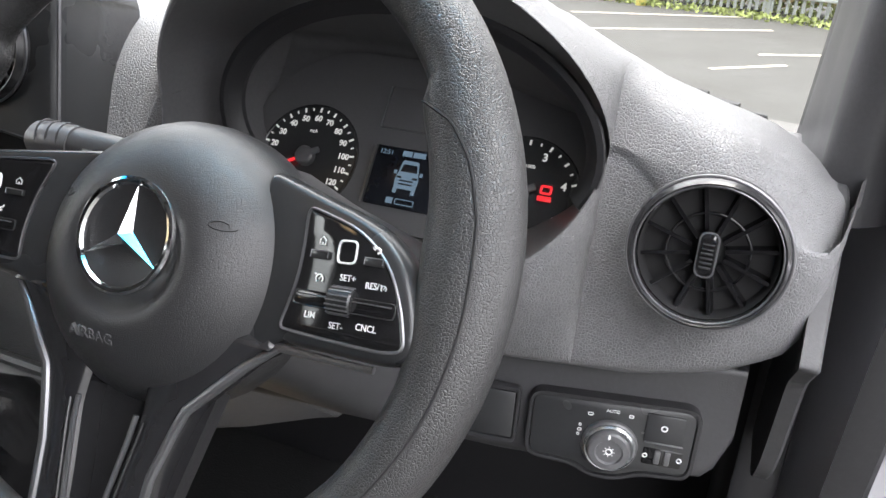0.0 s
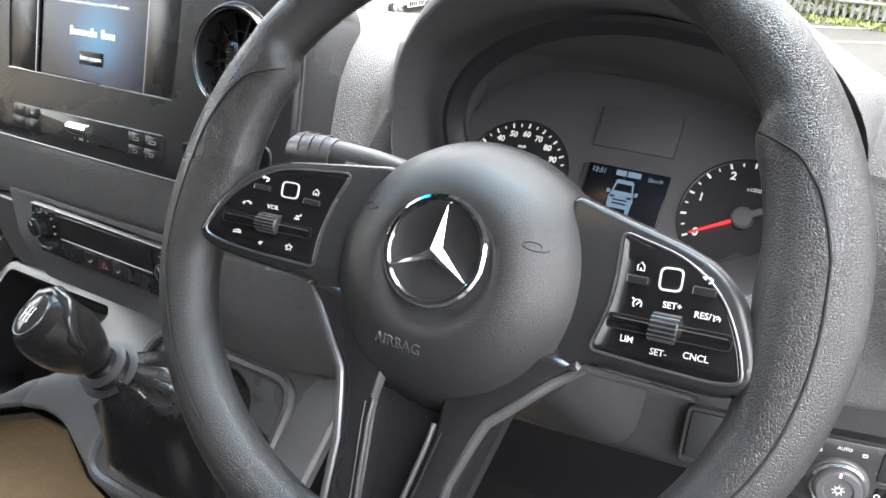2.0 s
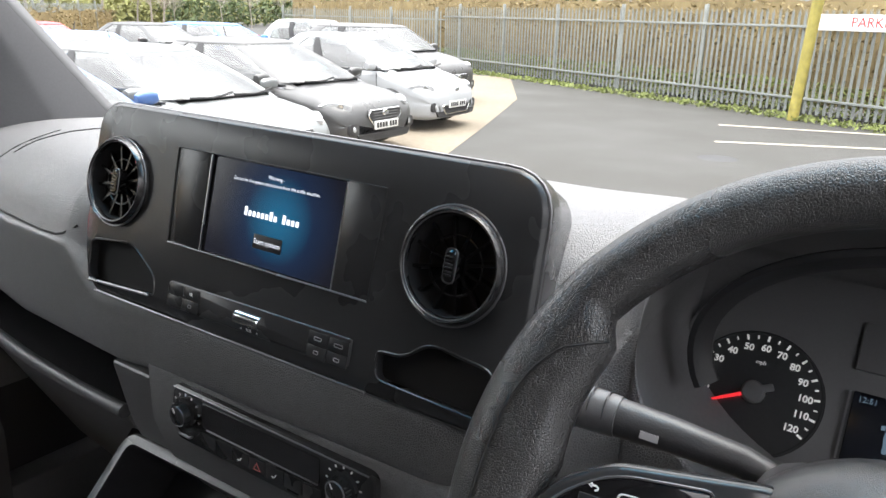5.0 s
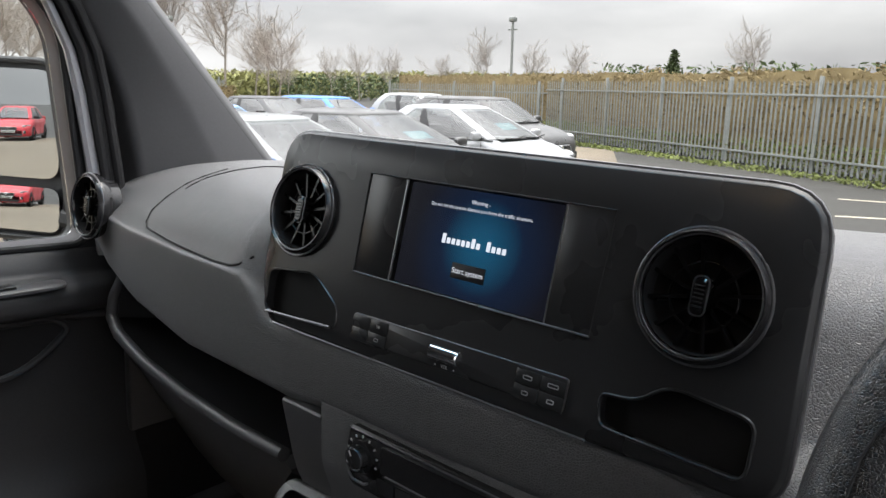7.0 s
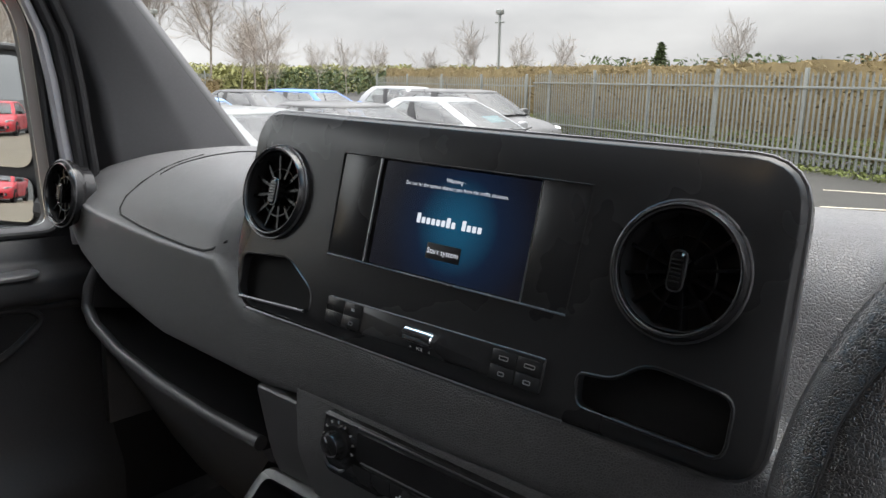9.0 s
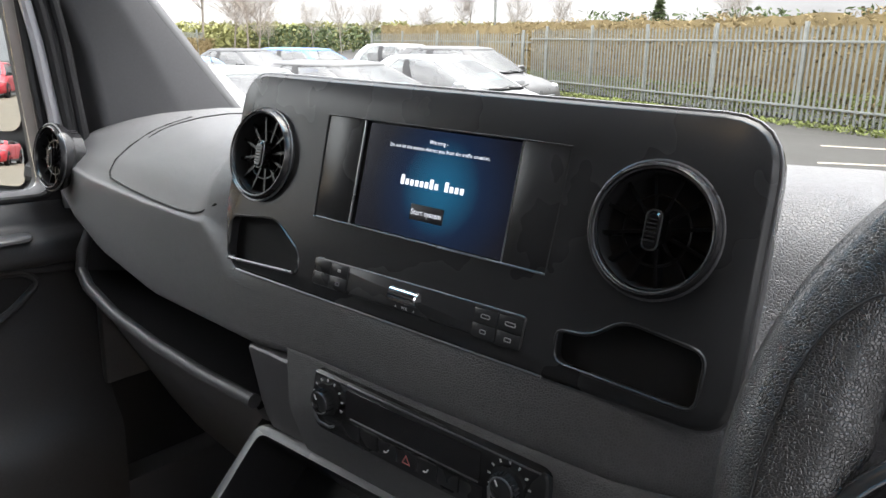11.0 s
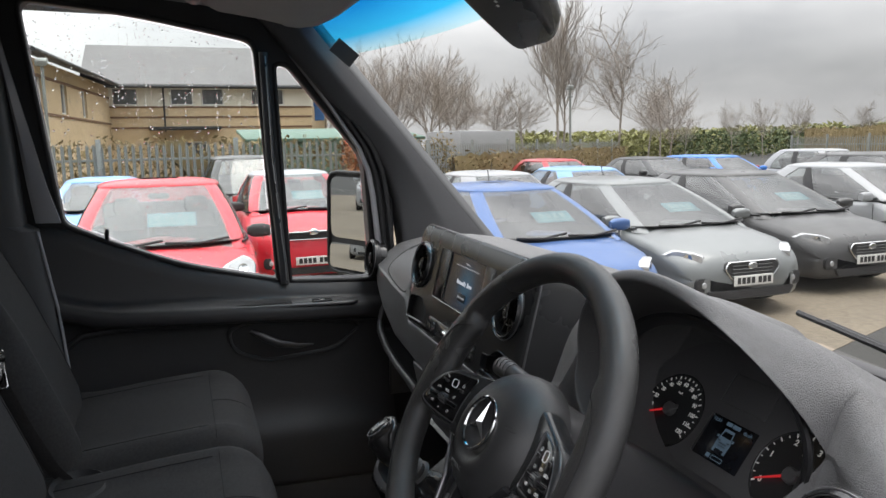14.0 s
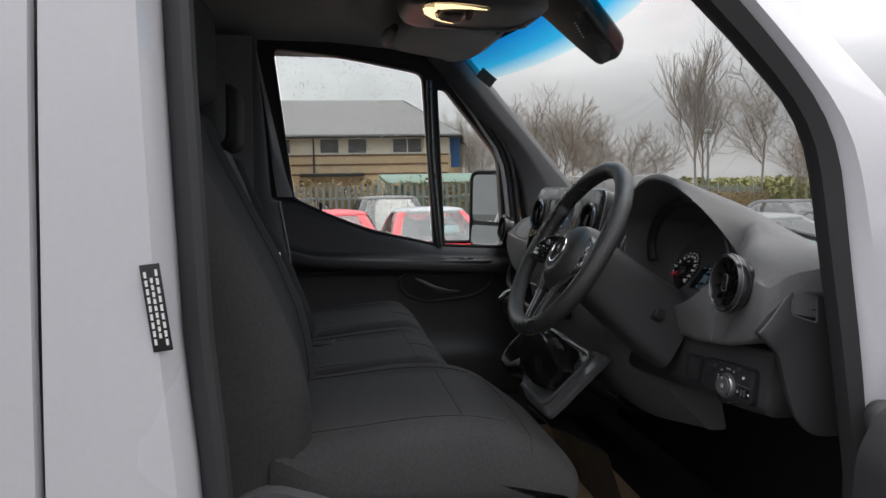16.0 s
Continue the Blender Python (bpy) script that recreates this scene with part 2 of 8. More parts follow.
def rounded(pts, r, seg=4):
    """A polygon with its corners rounded; r: a number or one per corner. Always len(pts) * (seg + 1) points."""
    out, k = [], len(pts)
    for i in range(k):
        p = Vector(pts[i])
        a, b = Vector(pts[i - 1]) - p, Vector(pts[(i + 1) % k]) - p
        rr = r[i] if isinstance(r, (list, tuple)) else r
        rr = min(rr, a.length * 0.49, b.length * 0.49)
        s, e = p + a.normalized() * rr, p + b.normalized() * rr
        for j in range(seg + 1):
            t = j / seg
            out.append(s * (1 - t) ** 2 + p * (2 * t * (1 - t)) + e * t * t)
    return out


def rrect(w, h, r, seg=5, cx=0.0, cy=0.0):
    return rounded([(cx - w / 2, cy - h / 2), (cx + w / 2, cy - h / 2), (cx + w / 2, cy + h / 2), (cx - w / 2, cy + h / 2)], r, seg)


def circle(r, n=32, cx=0.0, cy=0.0, ry=None):
    return [Vector((cx + r * math.cos(2 * math.pi * i / n), cy + (ry or r) * math.sin(2 * math.pi * i / n))) for i in range(n)]


def inset(outline, d):
    """An outline drawn in (or out, for minus) by d, along its corners' bisectors; the outline runs anticlockwise."""
    out, k = [], len(outline)
    for i in range(k):
        a, p, b = Vector(outline[i - 1]), Vector(outline[i]), Vector(outline[(i + 1) % k])
        t = b - a
        t = t.normalized() if t.length > 1e-9 else Vector((1, 0))
        out.append(p + Vector((-t.y, t.x)) * d)
    return out


def plate(outline, depth, m=I4, holes=(), chamfer=0.0, into=None):
    """A flat piece whose outline and holes lie in the plane z = 0 of m; it goes back to z = -depth. chamfer: rounds its front rim."""
    bm = into or bmesh.new()
    loops = [[Vector(p).to_2d() for p in outline]] + [[Vector(p).to_2d() for p in h] for h in holes]
    area = sum(a.x * b.y - b.x * a.y for a, b in zip(loops[0], loops[0][1:] + loops[0][:1]))
    if area < 0:
        loops[0].reverse()
    front = [list(q) for q in loops]
    if chamfer:
        front[0] = inset(loops[0], chamfer)
    flat = [Vector((p.x, p.y, 0)) for q in front for p in q]
    if holes:
        flat_bm = bmesh.new()
        fv, fe, at_ = [flat_bm.verts.new(p) for p in flat], [], 0
        for q in front:
            fe += [flat_bm.edges.new((fv[at_ + i], fv[at_ + (i + 1) % len(q)])) for i in range(len(q))]
            at_ += len(q)
        flat_bm.verts.index_update()
        bmesh.ops.triangle_fill(flat_bm, edges=fe, use_beauty=True, use_dissolve=False)
        tris = [tuple(v.index for v in f.verts) for f in flat_bm.faces]
        flat_bm.free()
    else:
        tris = tessellate_polygon([[Vector((p.x, p.y, 0)) for p in q] for q in front])
    top = [bm.verts.new(m @ p) for p in flat]
    low = [bm.verts.new(m @ Vector((p.x, p.y, -depth))) for q in loops for p in q]
    for t in tris:
        if len(set(t)) == 3:
            for ring, order in ((top, t), (low, t[::-1])):
                try:
                    bm.faces.new([ring[i] for i in order])
                except ValueError:
                    pass
    start = 0
    for n_loop, q in enumerate(loops):
        k = len(q)
        mid = None
        if chamfer and n_loop == 0:
            mid = [bm.verts.new(m @ Vector((p.x * 0.35 + f.x * 0.65, p.y * 0.35 + f.y * 0.65, -chamfer * 0.22))) for p, f in zip(q, front[0])]
            rim = [bm.verts.new(m @ Vector((p.x, p.y, -chamfer))) for p in q]
        for i in range(k):
            j = (i + 1) % k
            a, b, c, d = top[start + i], top[start + j], low[start + j], low[start + i]
            if mid:
                bm.faces.new((a, b, mid[j], mid[i]))
                bm.faces.new((mid[i], mid[j], rim[j], rim[i]))
                bm.faces.new((rim[i], rim[j], c, d))
            else:
                bm.faces.new((a, b, c, d))
        start += k
    return bm


def band(outer, inner, depth, m=I4, z0=0.0, into=None):
    """A frame between two outlines of equally many points."""
    bm = into or bmesh.new()
    rings = [[m @ Vector((p[0], p[1], z)) for p in o] for o, z in ((outer, z0 - depth), (outer, z0 - depth * 0.2), ([a * 0.85 + b * 0.15 for a, b in zip(map(Vector, outer), map(Vector, inner))], z0), ([a * 0.15 + b * 0.85 for a, b in zip(map(Vector, outer), map(Vector, inner))], z0), (inner, z0 - depth * 0.2), (inner, z0 - depth))]
    return loft(rings, loop=True, caps=False, into=bm)


def lettering(text, size, m, material, parent, name="lettering", depth=0.0002, align="CENTER", heavy=0.0):
    """A word in the built-in font, as a thin mesh."""
    c = bpy.data.curves.new("text", "FONT")
    c.body, c.size, c.extrude, c.align_x, c.align_y = text, size, depth, align, "CENTER"
    c.resolution_u, c.offset = 3, heavy
    tmp = bpy.data.objects.new("text", c)
    me = bpy.data.meshes.new_from_object(tmp)
    bpy.data.objects.remove(tmp)
    bpy.data.curves.remove(c)
    me.transform(Matrix.Translation(-BASE[parent.name]) @ m)
    me.materials.append(material)
    ob = new(name, me)
    ob.parent = parent
    BASE[ob.name] = BASE[parent.name]
    return ob


def drape(bm, path, down, lift=0.0, step=0.012):
    """A path laid on a mesh: its points are shot along down until they meet it."""
    tree = BVHTree.FromBMesh(bm)
    out, down = [], Vector(down).normalized()
    for a, b in zip(path, path[1:]):
        a, b = Vector(a), Vector(b)
        k = max(1, int((b - a).length / step))
        for i in range(k + (1 if b is path[-1] else 0)):
            p = a + (b - a) * (i / k)
            hit = tree.ray_cast(p, down)[0]
            if hit:
                out.append(hit - down * lift)
    return out


def lerp(table, x):
    """Straight steps through a table of (x, value)."""
    return float(np.interp(x, [a for a, _ in table], [b for _, b in table]))

# ---- the van's shell (its own axes: x to the driver's side, y ahead, z up) ----
def ws_y(x, z):
    """How far ahead the windscreen stands at x and height z."""
    return 0.516 + 0.10 * (1 - (x / 0.72) ** 2) - (z - 1.40) / 1.14


def yz(x, depth=0.0):
    """A plane across the van's side, seen from the driver's side: its axes are y and z."""
    return axes((x, 0, 0), (0, 1, 0), (0, 0, 1), (1, 0, 0))


single("floor", box(1.62, 1.75, 0.04, pose(0, -0.05, 0.66), 0.005), CARPET, (0, 0, 0.68), "black rubber cab floor of the van", "floor", kind="structure")
bm = bmesh.new()
box(1.66, 0.03, 0.68, pose(0, 0.66, 0.99), 0.004, into=bm)
single("wall_front", bm, DARK, (0, 0.66, 0.65), "black firewall behind the dashboard", "wall", kind="structure")
bulkhead = single("wall_rear", box(1.70, 0.03, 1.40, pose(0, -0.86, 1.33), 0.01), LINER, (0, -0.86, 0.65), "dark cab bulkhead panel behind the seats", "wall", kind="structure")

part("panel_frame", sweep([(x, -0.838, z) for x, z in ((0.50, 1.955), (0.2, 1.968), (-0.25, 1.973), (-0.46, 1.972), (-0.505, 1.958), (-0.522, 1.925), (-0.525, 1.85), (-0.525, 1.60))], 0.010, 8, flat=0.7), PILLAR, bulkhead, "rounded raised frame pressed into the bulkhead")
part("panel_frame", sweep([(x, -0.836, z) for x, z in ((0.50, 1.985), (-0.48, 1.996), (-0.56, 1.975), (-0.60, 1.92), (-0.604, 1.60))], 0.007, 8, flat=0.7), PILLAR, bulkhead)
single("wall_side", box(0.08, 1.34, 0.14, pose(-0.77, 0.03, 0.73), 0.006), PLAST, (-0.77, 0.03, 0.65), "black door sill trim", "sill", kind="structure")
for s, hh, yy, dd in ((-1, 0.68, 0.46, 0.46), (1, 0.58, 0.53, 0.32)):
    single("wall_side", box(0.04, dd, hh, pose(s * 0.80, yy, 0.64 + hh / 2), 0.006), DARK, (s * 0.80, 0.46, 0.65), "black footwell side panel", "wall", kind="structure")

# headlining with a rolled front edge, one mesh
rings = []
for i in range(25):
    x = -0.86 + 1.72 * i / 24
    edge = ws_y(max(-0.72, min(0.72, x)), 1.955) + 0.01
    crown = 2.0 + 0.03 * (1 - (x / 0.86) ** 2)
    side = max(0.0, abs(x) - 0.70) * 0.35
    rings.append([Vector((x, y, z - side)) for y, z in ((-0.87, crown), (-0.4, crown + 0.005), (edge - 0.16, crown - 0.015), (edge - 0.03, 1.968), (edge, 1.952), (edge + 0.012, 1.962), (edge - 0.02, crown + 0.03), (-0.87, crown + 0.05))])
single("ceiling", loft(rings), LINER, (0, -0.3, 2.0), "dark grey fabric headlining of the cab", "ceiling", kind="structure")

# windscreen with its blue shade band
def ws_sheet(z0, z1, x0, x1, off, nx=24, nz=8):
    bm = bmesh.new()
    loft([[Vector((x0 + (x1 - x0) * i / nx, ws_y(x0 + (x1 - x0) * i / nx, z0 + (z1 - z0) * j / nz) + off, z0 + (z1 - z0) * j / nz)) for i in range(nx + 1)] for j in range(nz + 1)], closed=False, into=bm)
    return bm


band_glass = bpy.data.materials.new("blue_shade_band")
band_glass.use_nodes = True
bn, bl = band_glass.node_tree.nodes, band_glass.node_tree.links
bn.clear()
b_out, b_tr, b_co, b_sep, b_ramp = bn.new("ShaderNodeOutputMaterial"), bn.new("ShaderNodeBsdfTransparent"), bn.new("ShaderNodeTexCoord"), bn.new("ShaderNodeSeparateXYZ"), bn.new("ShaderNodeValToRGB")
b_rng = bn.new("ShaderNodeMapRange")
b_rng.inputs["From Min"].default_value, b_rng.inputs["From Max"].default_value = -0.10, 0.0
bl.new(b_co.outputs["Object"], b_sep.inputs[0])
bl.new(b_sep.outputs["Z"], b_rng.inputs["Value"])
bl.new(b_rng.outputs["Result"], b_ramp.inputs["Fac"])
b_ramp.color_ramp.elements[0].color = (0.72, 0.95, 1.0, 1)
b_ramp.color_ramp.elements[0].position = 0.0
b_ramp.color_ramp.elements[1].color = (0.0, 0.17, 0.60, 1)
b_el = b_ramp.color_ramp.elements.new(0.35)
b_el.color = (0.04, 0.50, 0.88, 1)
bl.new(b_ramp.outputs["Color"], b_tr.inputs["Color"])
bl.new(b_tr.outputs[0], b_out.inputs["Surface"])
windscreen = thing("window_1", (0, 0.3, 1.96), "large curved windscreen with a blue shade band", "windscreen", kind="structure")
g = part("pane", ws_sheet(1.38, 1.97, -0.80, 0.80, 0.0), CLEAR, windscreen)
g.visible_shadow = False
sb = part("shade_band", ws_sheet(1.862, 1.96, -0.77, 0.77, -0.003), band_glass, windscreen, "translucent blue sun shade strip")
sb.visible_shadow = False
part("sticker", plate([Vector(p) for p in ((-0.034, -0.018), (0.030, -0.018), (0.034, 0.018), (-0.030, 0.018))], 0.002, axes((-0.594, 0.102, 1.860), Vector((-0.03, 0.075, -0.05)).normalized(), Vector((0.06, 0.55, 0.83)).normalized(), Vector((0.95, 0.22, -0.20)).normalized())), DARK, windscreen, "small black sticker inside the glass")


def a_pillar(s):
    """A-pillar trim: s is the side's sign."""
    rings = []
    for k in range(13):
        z = 1.975 - (1.975 - 1.36) * k / 12
        yf = 0.416 + (1.514 - z) / 1.14 + 0.015
        yb = lerp([(1.36, 0.288), (1.45, 0.274), (1.53, 0.258), (1.60, 0.228), (1.66, 0.192), (1.75, 0.098), (1.975, -0.10)], z)
        if s > 0:
            yb = lerp([(1.36, 0.302), (1.41, 0.298), (1.50, 0.279), (1.565, 0.267), (1.612, 0.244), (1.67, 0.186), (1.738, 0.114), (1.791, 0.051), (1.843, -0.009), (1.975, -0.16)], z)
        mid = (yf + yb) / 2
        pts = [(s * 0.715, yf - 0.004), (s * 0.709, yb + 0.52 * (yf - yb)), (s * 0.742, yb + 0.006), (s * 0.80, yb), (s * 0.84, yb + 0.02), (s * 0.82, yf + 0.02), (s * 0.745, yf + 0.025)]
        if s > 0:
            low = 0.013 * max(0.0, min(1.0, (1.62 - z) / 0.12))
            pts = [(0.776, yf - 0.004), (0.781, mid), (0.796 - low, yb + 0.006 + low * 0.4), (0.812 - low * 0.4, yb), (0.833, yb + 0.02), (0.802, yf + 0.02), (0.790, yf + 0.025)]
        rings.append([Vector((p[0], p[1], z)) for p in rounded(pts, [0.01, 0.010, 0.012, 0.01, 0.01, 0.01, 0.006], 3)])
    return loft(rings)


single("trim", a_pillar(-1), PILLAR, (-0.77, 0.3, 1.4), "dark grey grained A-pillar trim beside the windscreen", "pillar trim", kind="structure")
# same trim as opposite; the darker material puts this side's shade into its colour
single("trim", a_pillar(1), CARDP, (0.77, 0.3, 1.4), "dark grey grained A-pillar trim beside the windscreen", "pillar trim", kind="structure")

# passenger door with main window, divider and quarter light
door = thing("door_1", (-0.80, -0.15, 0.75), "closed passenger door with black inner panel", "door", kind="structure")
WIN = [(-0.588, 1.962), (-0.366, 1.946), (-0.080, 1.898), (-0.033, 1.306), (-0.267, 1.355), (-0.425, 1.417), (-0.520, 1.462)]
QTR = [(-0.036, 1.846), (0.000, 1.846), (0.192, 1.618), (0.218, 1.297), (-0.004, 1.303)]
win_o, qtr_o = rounded(WIN, [0.035, 0.2, 0.03, 0.01, 0.08, 0.08, 0.02], 5), rounded(QTR, [0.03, 0.03, 0.04, 0.03, 0.008], 5)
OUT = [(-0.615, 0.76), (-0.615, 1.40), (-0.635, 2.0), (-0.40, 2.005), (-0.04, 1.945), (0.262, 1.63), (0.275, 1.25), (0.275, 0.76)]
part("door_frame", plate(rounded(OUT, [0.05, 0.1, 0.03, 0.2, 0.03, 0.08, 0.05, 0.05], 4), 0.07, yz(-0.772), [win_o[::-1], qtr_o[::-1]]), RUBBER, door, "black window surround")
for nm, o in (("window_seal", win_o), ("window_seal", qtr_o)):
    part(nm, sweep([(-0.775, p.x, p.y) for p in o], 0.006, 8, closed=True), DARK, door)
part("divider_bar", sweep([(-0.766, -0.018, 1.30), (-0.764, -0.050, 1.62), (-0.766, -0.062, 1.87)], 0.011, 8), PLAST, door, "upright black bar with a bright strip")
part("divider_strip", sweep([(-0.753, -0.015, 1.31), (-0.751, -0.047, 1.62), (-0.753, -0.058, 1.86)], 0.0016, 6), SILVER, door)
for o in (win_o, qtr_o):
    g = part("pane", plate([Vector(p) for p in inset(o, -0.008)], 0.004, yz(-0.806)), SIDEGL, door)
    g.visible_shadow = False

part("painted_strip", loft([[Vector((-0.7600, y0, z)), Vector((-0.7560, y0 + w * 0.3, z)), Vector((-0.7570, y0 + w, z)), Vector((-0.7660, y0 + w, z)), Vector((-0.7660, y0, z))] for y0, w, z in ((0.226, 0.016, 1.280), (0.217, 0.016, 1.40), (0.202, 0.014, 1.525), (0.191, 0.013, 1.585), (0.166, 0.012, 1.645), (0.09, 0.010, 1.752), (0.0, 0.008, 1.865))]), PAINT, door, "pale painted edge of the door frame")
for dy, dx in ((0.022, 0.0), (0.038, 0.008)):
    part("door_seal", sweep([(-0.752 + dx, y + dy, z) for y, z in ((0.226, 1.28), (0.217, 1.40), (0.202, 1.525), (0.191, 1.585), (0.166, 1.645), (0.09, 1.752), (0.0, 1.865))], 0.0075, 10), RUBBER, door, "black rubber seal lip")

# rain drops outside the passenger glass, thicker towards the top and the rear
random.seed(41)
ball = bmesh.new()
bmesh.ops.create_icosphere(ball, subdivisions=1, radius=1.0)
ball.verts.ensure_lookup_table()
ball_v, ball_f = np.array([v.co[:] for v in ball.verts]), [[v.index for v in f.verts] for f in ball.faces]
ball.free()
drops = []
for k in range(1900):
    y, z = random.uniform(-0.58, 0.0), 1.95 - 0.60 * random.random() ** 1.5
    if lerp([(-0.58, 1.48), (-0.40, 1.41), (-0.2, 1.34), (0.0, 1.31)], y) < z < lerp([(-0.58, 1.95), (-0.36, 1.935), (-0.08, 1.885), (0.0, 1.5)], y):
        drops.append((y, z, 0.0007 + 0.0017 * random.random() ** 3, random.uniform(0.9, 1.5)))
for k in range(14):
    y, z = random.uniform(-0.5, -0.1), random.uniform(1.80, 1.90)
    for q in range(random.randint(5, 12)):
        z -= random.uniform(0.006, 0.018)
        drops.append((y + random.uniform(-0.002, 0.002), z, random.uniform(0.0009, 0.0022), 1.5))
dv, df = [], []
for y, z, r, tall in drops:
    df += [[len(dv) + q for q in f] for f in ball_f]
    dv += [(-0.8115 + p[0] * r * 0.55, y + p[1] * r, z + p[2] * r * tall) for p in ball_v]
me = bpy.data.meshes.new("drops")
me.from_pydata(dv, [], df)
bm = bmesh.new()
bm.from_mesh(me)
bpy.data.meshes.remove(me)
DROP = bpy.data.materials.new("water_drop")
DROP.use_nodes = True
d_b = DROP.node_tree.nodes["Principled BSDF"]
d_b.inputs["Transmission Weight"].default_value, d_b.inputs["IOR"].default_value, d_b.inputs["Roughness"].default_value = 1.0, 1.33, 0.0
tagged(part("rain_drops", bm, DROP, door, "clear rain drops on the glass"), "clear rain drops on the glass", kind="stuff")

# the card: a section in x and z, carried along the door
rings = []
for k in range(19):
    y = -0.60 + 0.86 * k / 18
    top = lerp([(-0.60, 1.462), (-0.52, 1.455), (-0.425, 1.412), (-0.267, 1.350), (-0.02, 1.300), (0.26, 1.290)], y)
    led = lerp([(-0.60, 1.30), (-0.45, 1.258), (-0.1, 1.250), (0.26, 1.240)], y)
    bulge = 0.72 - 0.02 * math.sin(math.pi * k / 18)
    pts = [(-0.80, top), (-0.772, top + 0.004), (-0.757, top - 0.02), (-0.752, led + 0.018), (-bulge, led + 0.004), (-bulge, led - 0.03), (-0.752, led - 0.045), (-0.745, 1.10), (-0.735, 0.98), (-0.70, 0.93), (-0.70, 0.78), (-0.80, 0.78)]
    rings.append([Vector((p[0], y, p[1])) for p in rounded(pts, [0.002, 0.01, 0.02, 0.012, 0.012, 0.012, 0.015, 0.03, 0.03, 0.02, 0.02, 0.002], 3)])
part("door_card", loft(rings), CARDP, door, "black moulded door card with an armrest ledge")
part("switch_plate", plate(rounded([(-0.16, -0.748), (0.15, -0.748), (0.165, -0.728), (0.15, -0.705), (-0.16, -0.705)], 0.012, 4), 0.006, axes((0, 0, 1.2575), (0, 1, 0), (1, 0, 0), (0, 0, 1)), chamfer=0.002), PLAST, door)
part("grab_recess", box(0.024, 0.135, 0.004, pose(-0.727, -0.075, 1.2585), 0.0015), DARK, door, "dark grab slot in the armrest")
sw = part("window_switch", box(0.022, 0.05, 0.006, pose(-0.727, 0.068, 1.2585), 0.002), PIANO, door, "black window switch")
part("switch_mark", box(0.003, 0.012, 0.001, pose(-0.727, 0.068, 1.2622)), WHITE, sw)
bowl_o = rounded([(-0.165, 1.190), (-0.125, 1.212), (0.150, 1.200), (0.168, 1.180), (0.105, 1.128), (-0.075, 1.108), (-0.150, 1.140)], [0.02, 0.02, 0.015, 0.02, 0.05, 0.05, 0.03], 5)
bowl = part("handle_bowl", plate(bowl_o, 0.010, yz(-0.7395)), DARK, door, "shallow recess behind the door handle")
part("bowl_rim", sweep([(-0.7385, p.x, p.y) for p in bowl_o], 0.0055, 8, closed=True), CARDP, bowl)
part("door_handle", sweep([(-0.727, -0.110, 1.192), (-0.719, -0.085, 1.178), (-0.713, -0.045, 1.158), (-0.714, 0.005, 1.148), (-0.724, 0.045, 1.147)], [0.005, 0.012, 0.014, 0.009, 0.003], 12, flat=0.6), TRIM, door, "curved satin metallic door handle")
part("card_ridge", sweep([(-0.7395, 0.22, 1.195), (-0.7405, 0.10, 1.208), (-0.7415, -0.10, 1.212), (-0.7415, -0.40, 1.214), (-0.7410, -0.49, 1.205), (-0.7395, -0.53, 1.17), (-0.736, -0.54, 1.10), (-0.732, -0.54, 1.02)], 0.007, 10), CARDP, door, "raised edge of the door card")
part("lock_pin", lathe([(0.0045, 0), (0.0045, 0.02), (0.006, 0.024), (0.004, 0.034)], pose(-0.775, -0.428, 1.415), 12), DARK, door, "black lock pin")

# rear edge of the passenger opening: pale jamb, seal and pillar trim
bm = bmesh.new()
loft([[Vector((x, y, z)) for x, y in ((-0.70, -0.69), (-0.70, e - 0.03), (-0.711, e - 0.006), (-0.720, e), (-0.80, e), (-0.80, -0.69))] for z, e in ((0.70, -0.49), (1.05, -0.511), (1.28, -0.535), (1.455, -0.566), (1.467, -0.590), (1.55, -0.597), (1.71, -0.610), (1.88, -0.627), (1.98, -0.640))], into=bm)
single("trim", bm, PILLAR, (-0.75, -0.64, 0.7), "dark B-pillar trim behind the passenger door", "pillar trim", kind="structure")
single("trim", sweep([(-0.716, -0.498, 0.90), (-0.716, -0.507, 1.05), (-0.716, -0.531, 1.28), (-0.716, -0.562, 1.455)], 0.0032, 8), PAINT, (-0.745, -0.61, 0.8), "pale strip of painted door jamb", "jamb", kind="structure")
part("painted_strip", loft([[Vector((-0.7600, y0, z)), Vector((-0.7545, y0 + w * 0.25, z)), Vector((-0.7560, y0 + w, z)), Vector((-0.7660, y0 + w, z)), Vector((-0.7660, y0, z))] for y0, w, z in ((-0.640, 0.008, 1.940), (-0.620, 0.014, 1.82), (-0.597, 0.028, 1.66), (-0.584, 0.040, 1.55), (-0.572, 0.052, 1.468))]), PAINT, door, "pale painted rear edge of the door frame")
single("trim", loft([[Vector((-0.69, y, z)) for y, z in ((-0.86, 0.70), (-0.64, 0.70), (-0.645, 1.98), (-0.86, 1.98))], [Vector((-0.80, y, z)) for y, z in ((-0.86, 0.70), (-0.64, 0.70), (-0.645, 1.98), (-0.86, 1.98))]]), LINER, (-0.75, -0.75, 0.7), "dark side lining beside the seats", "lining", kind="structure")

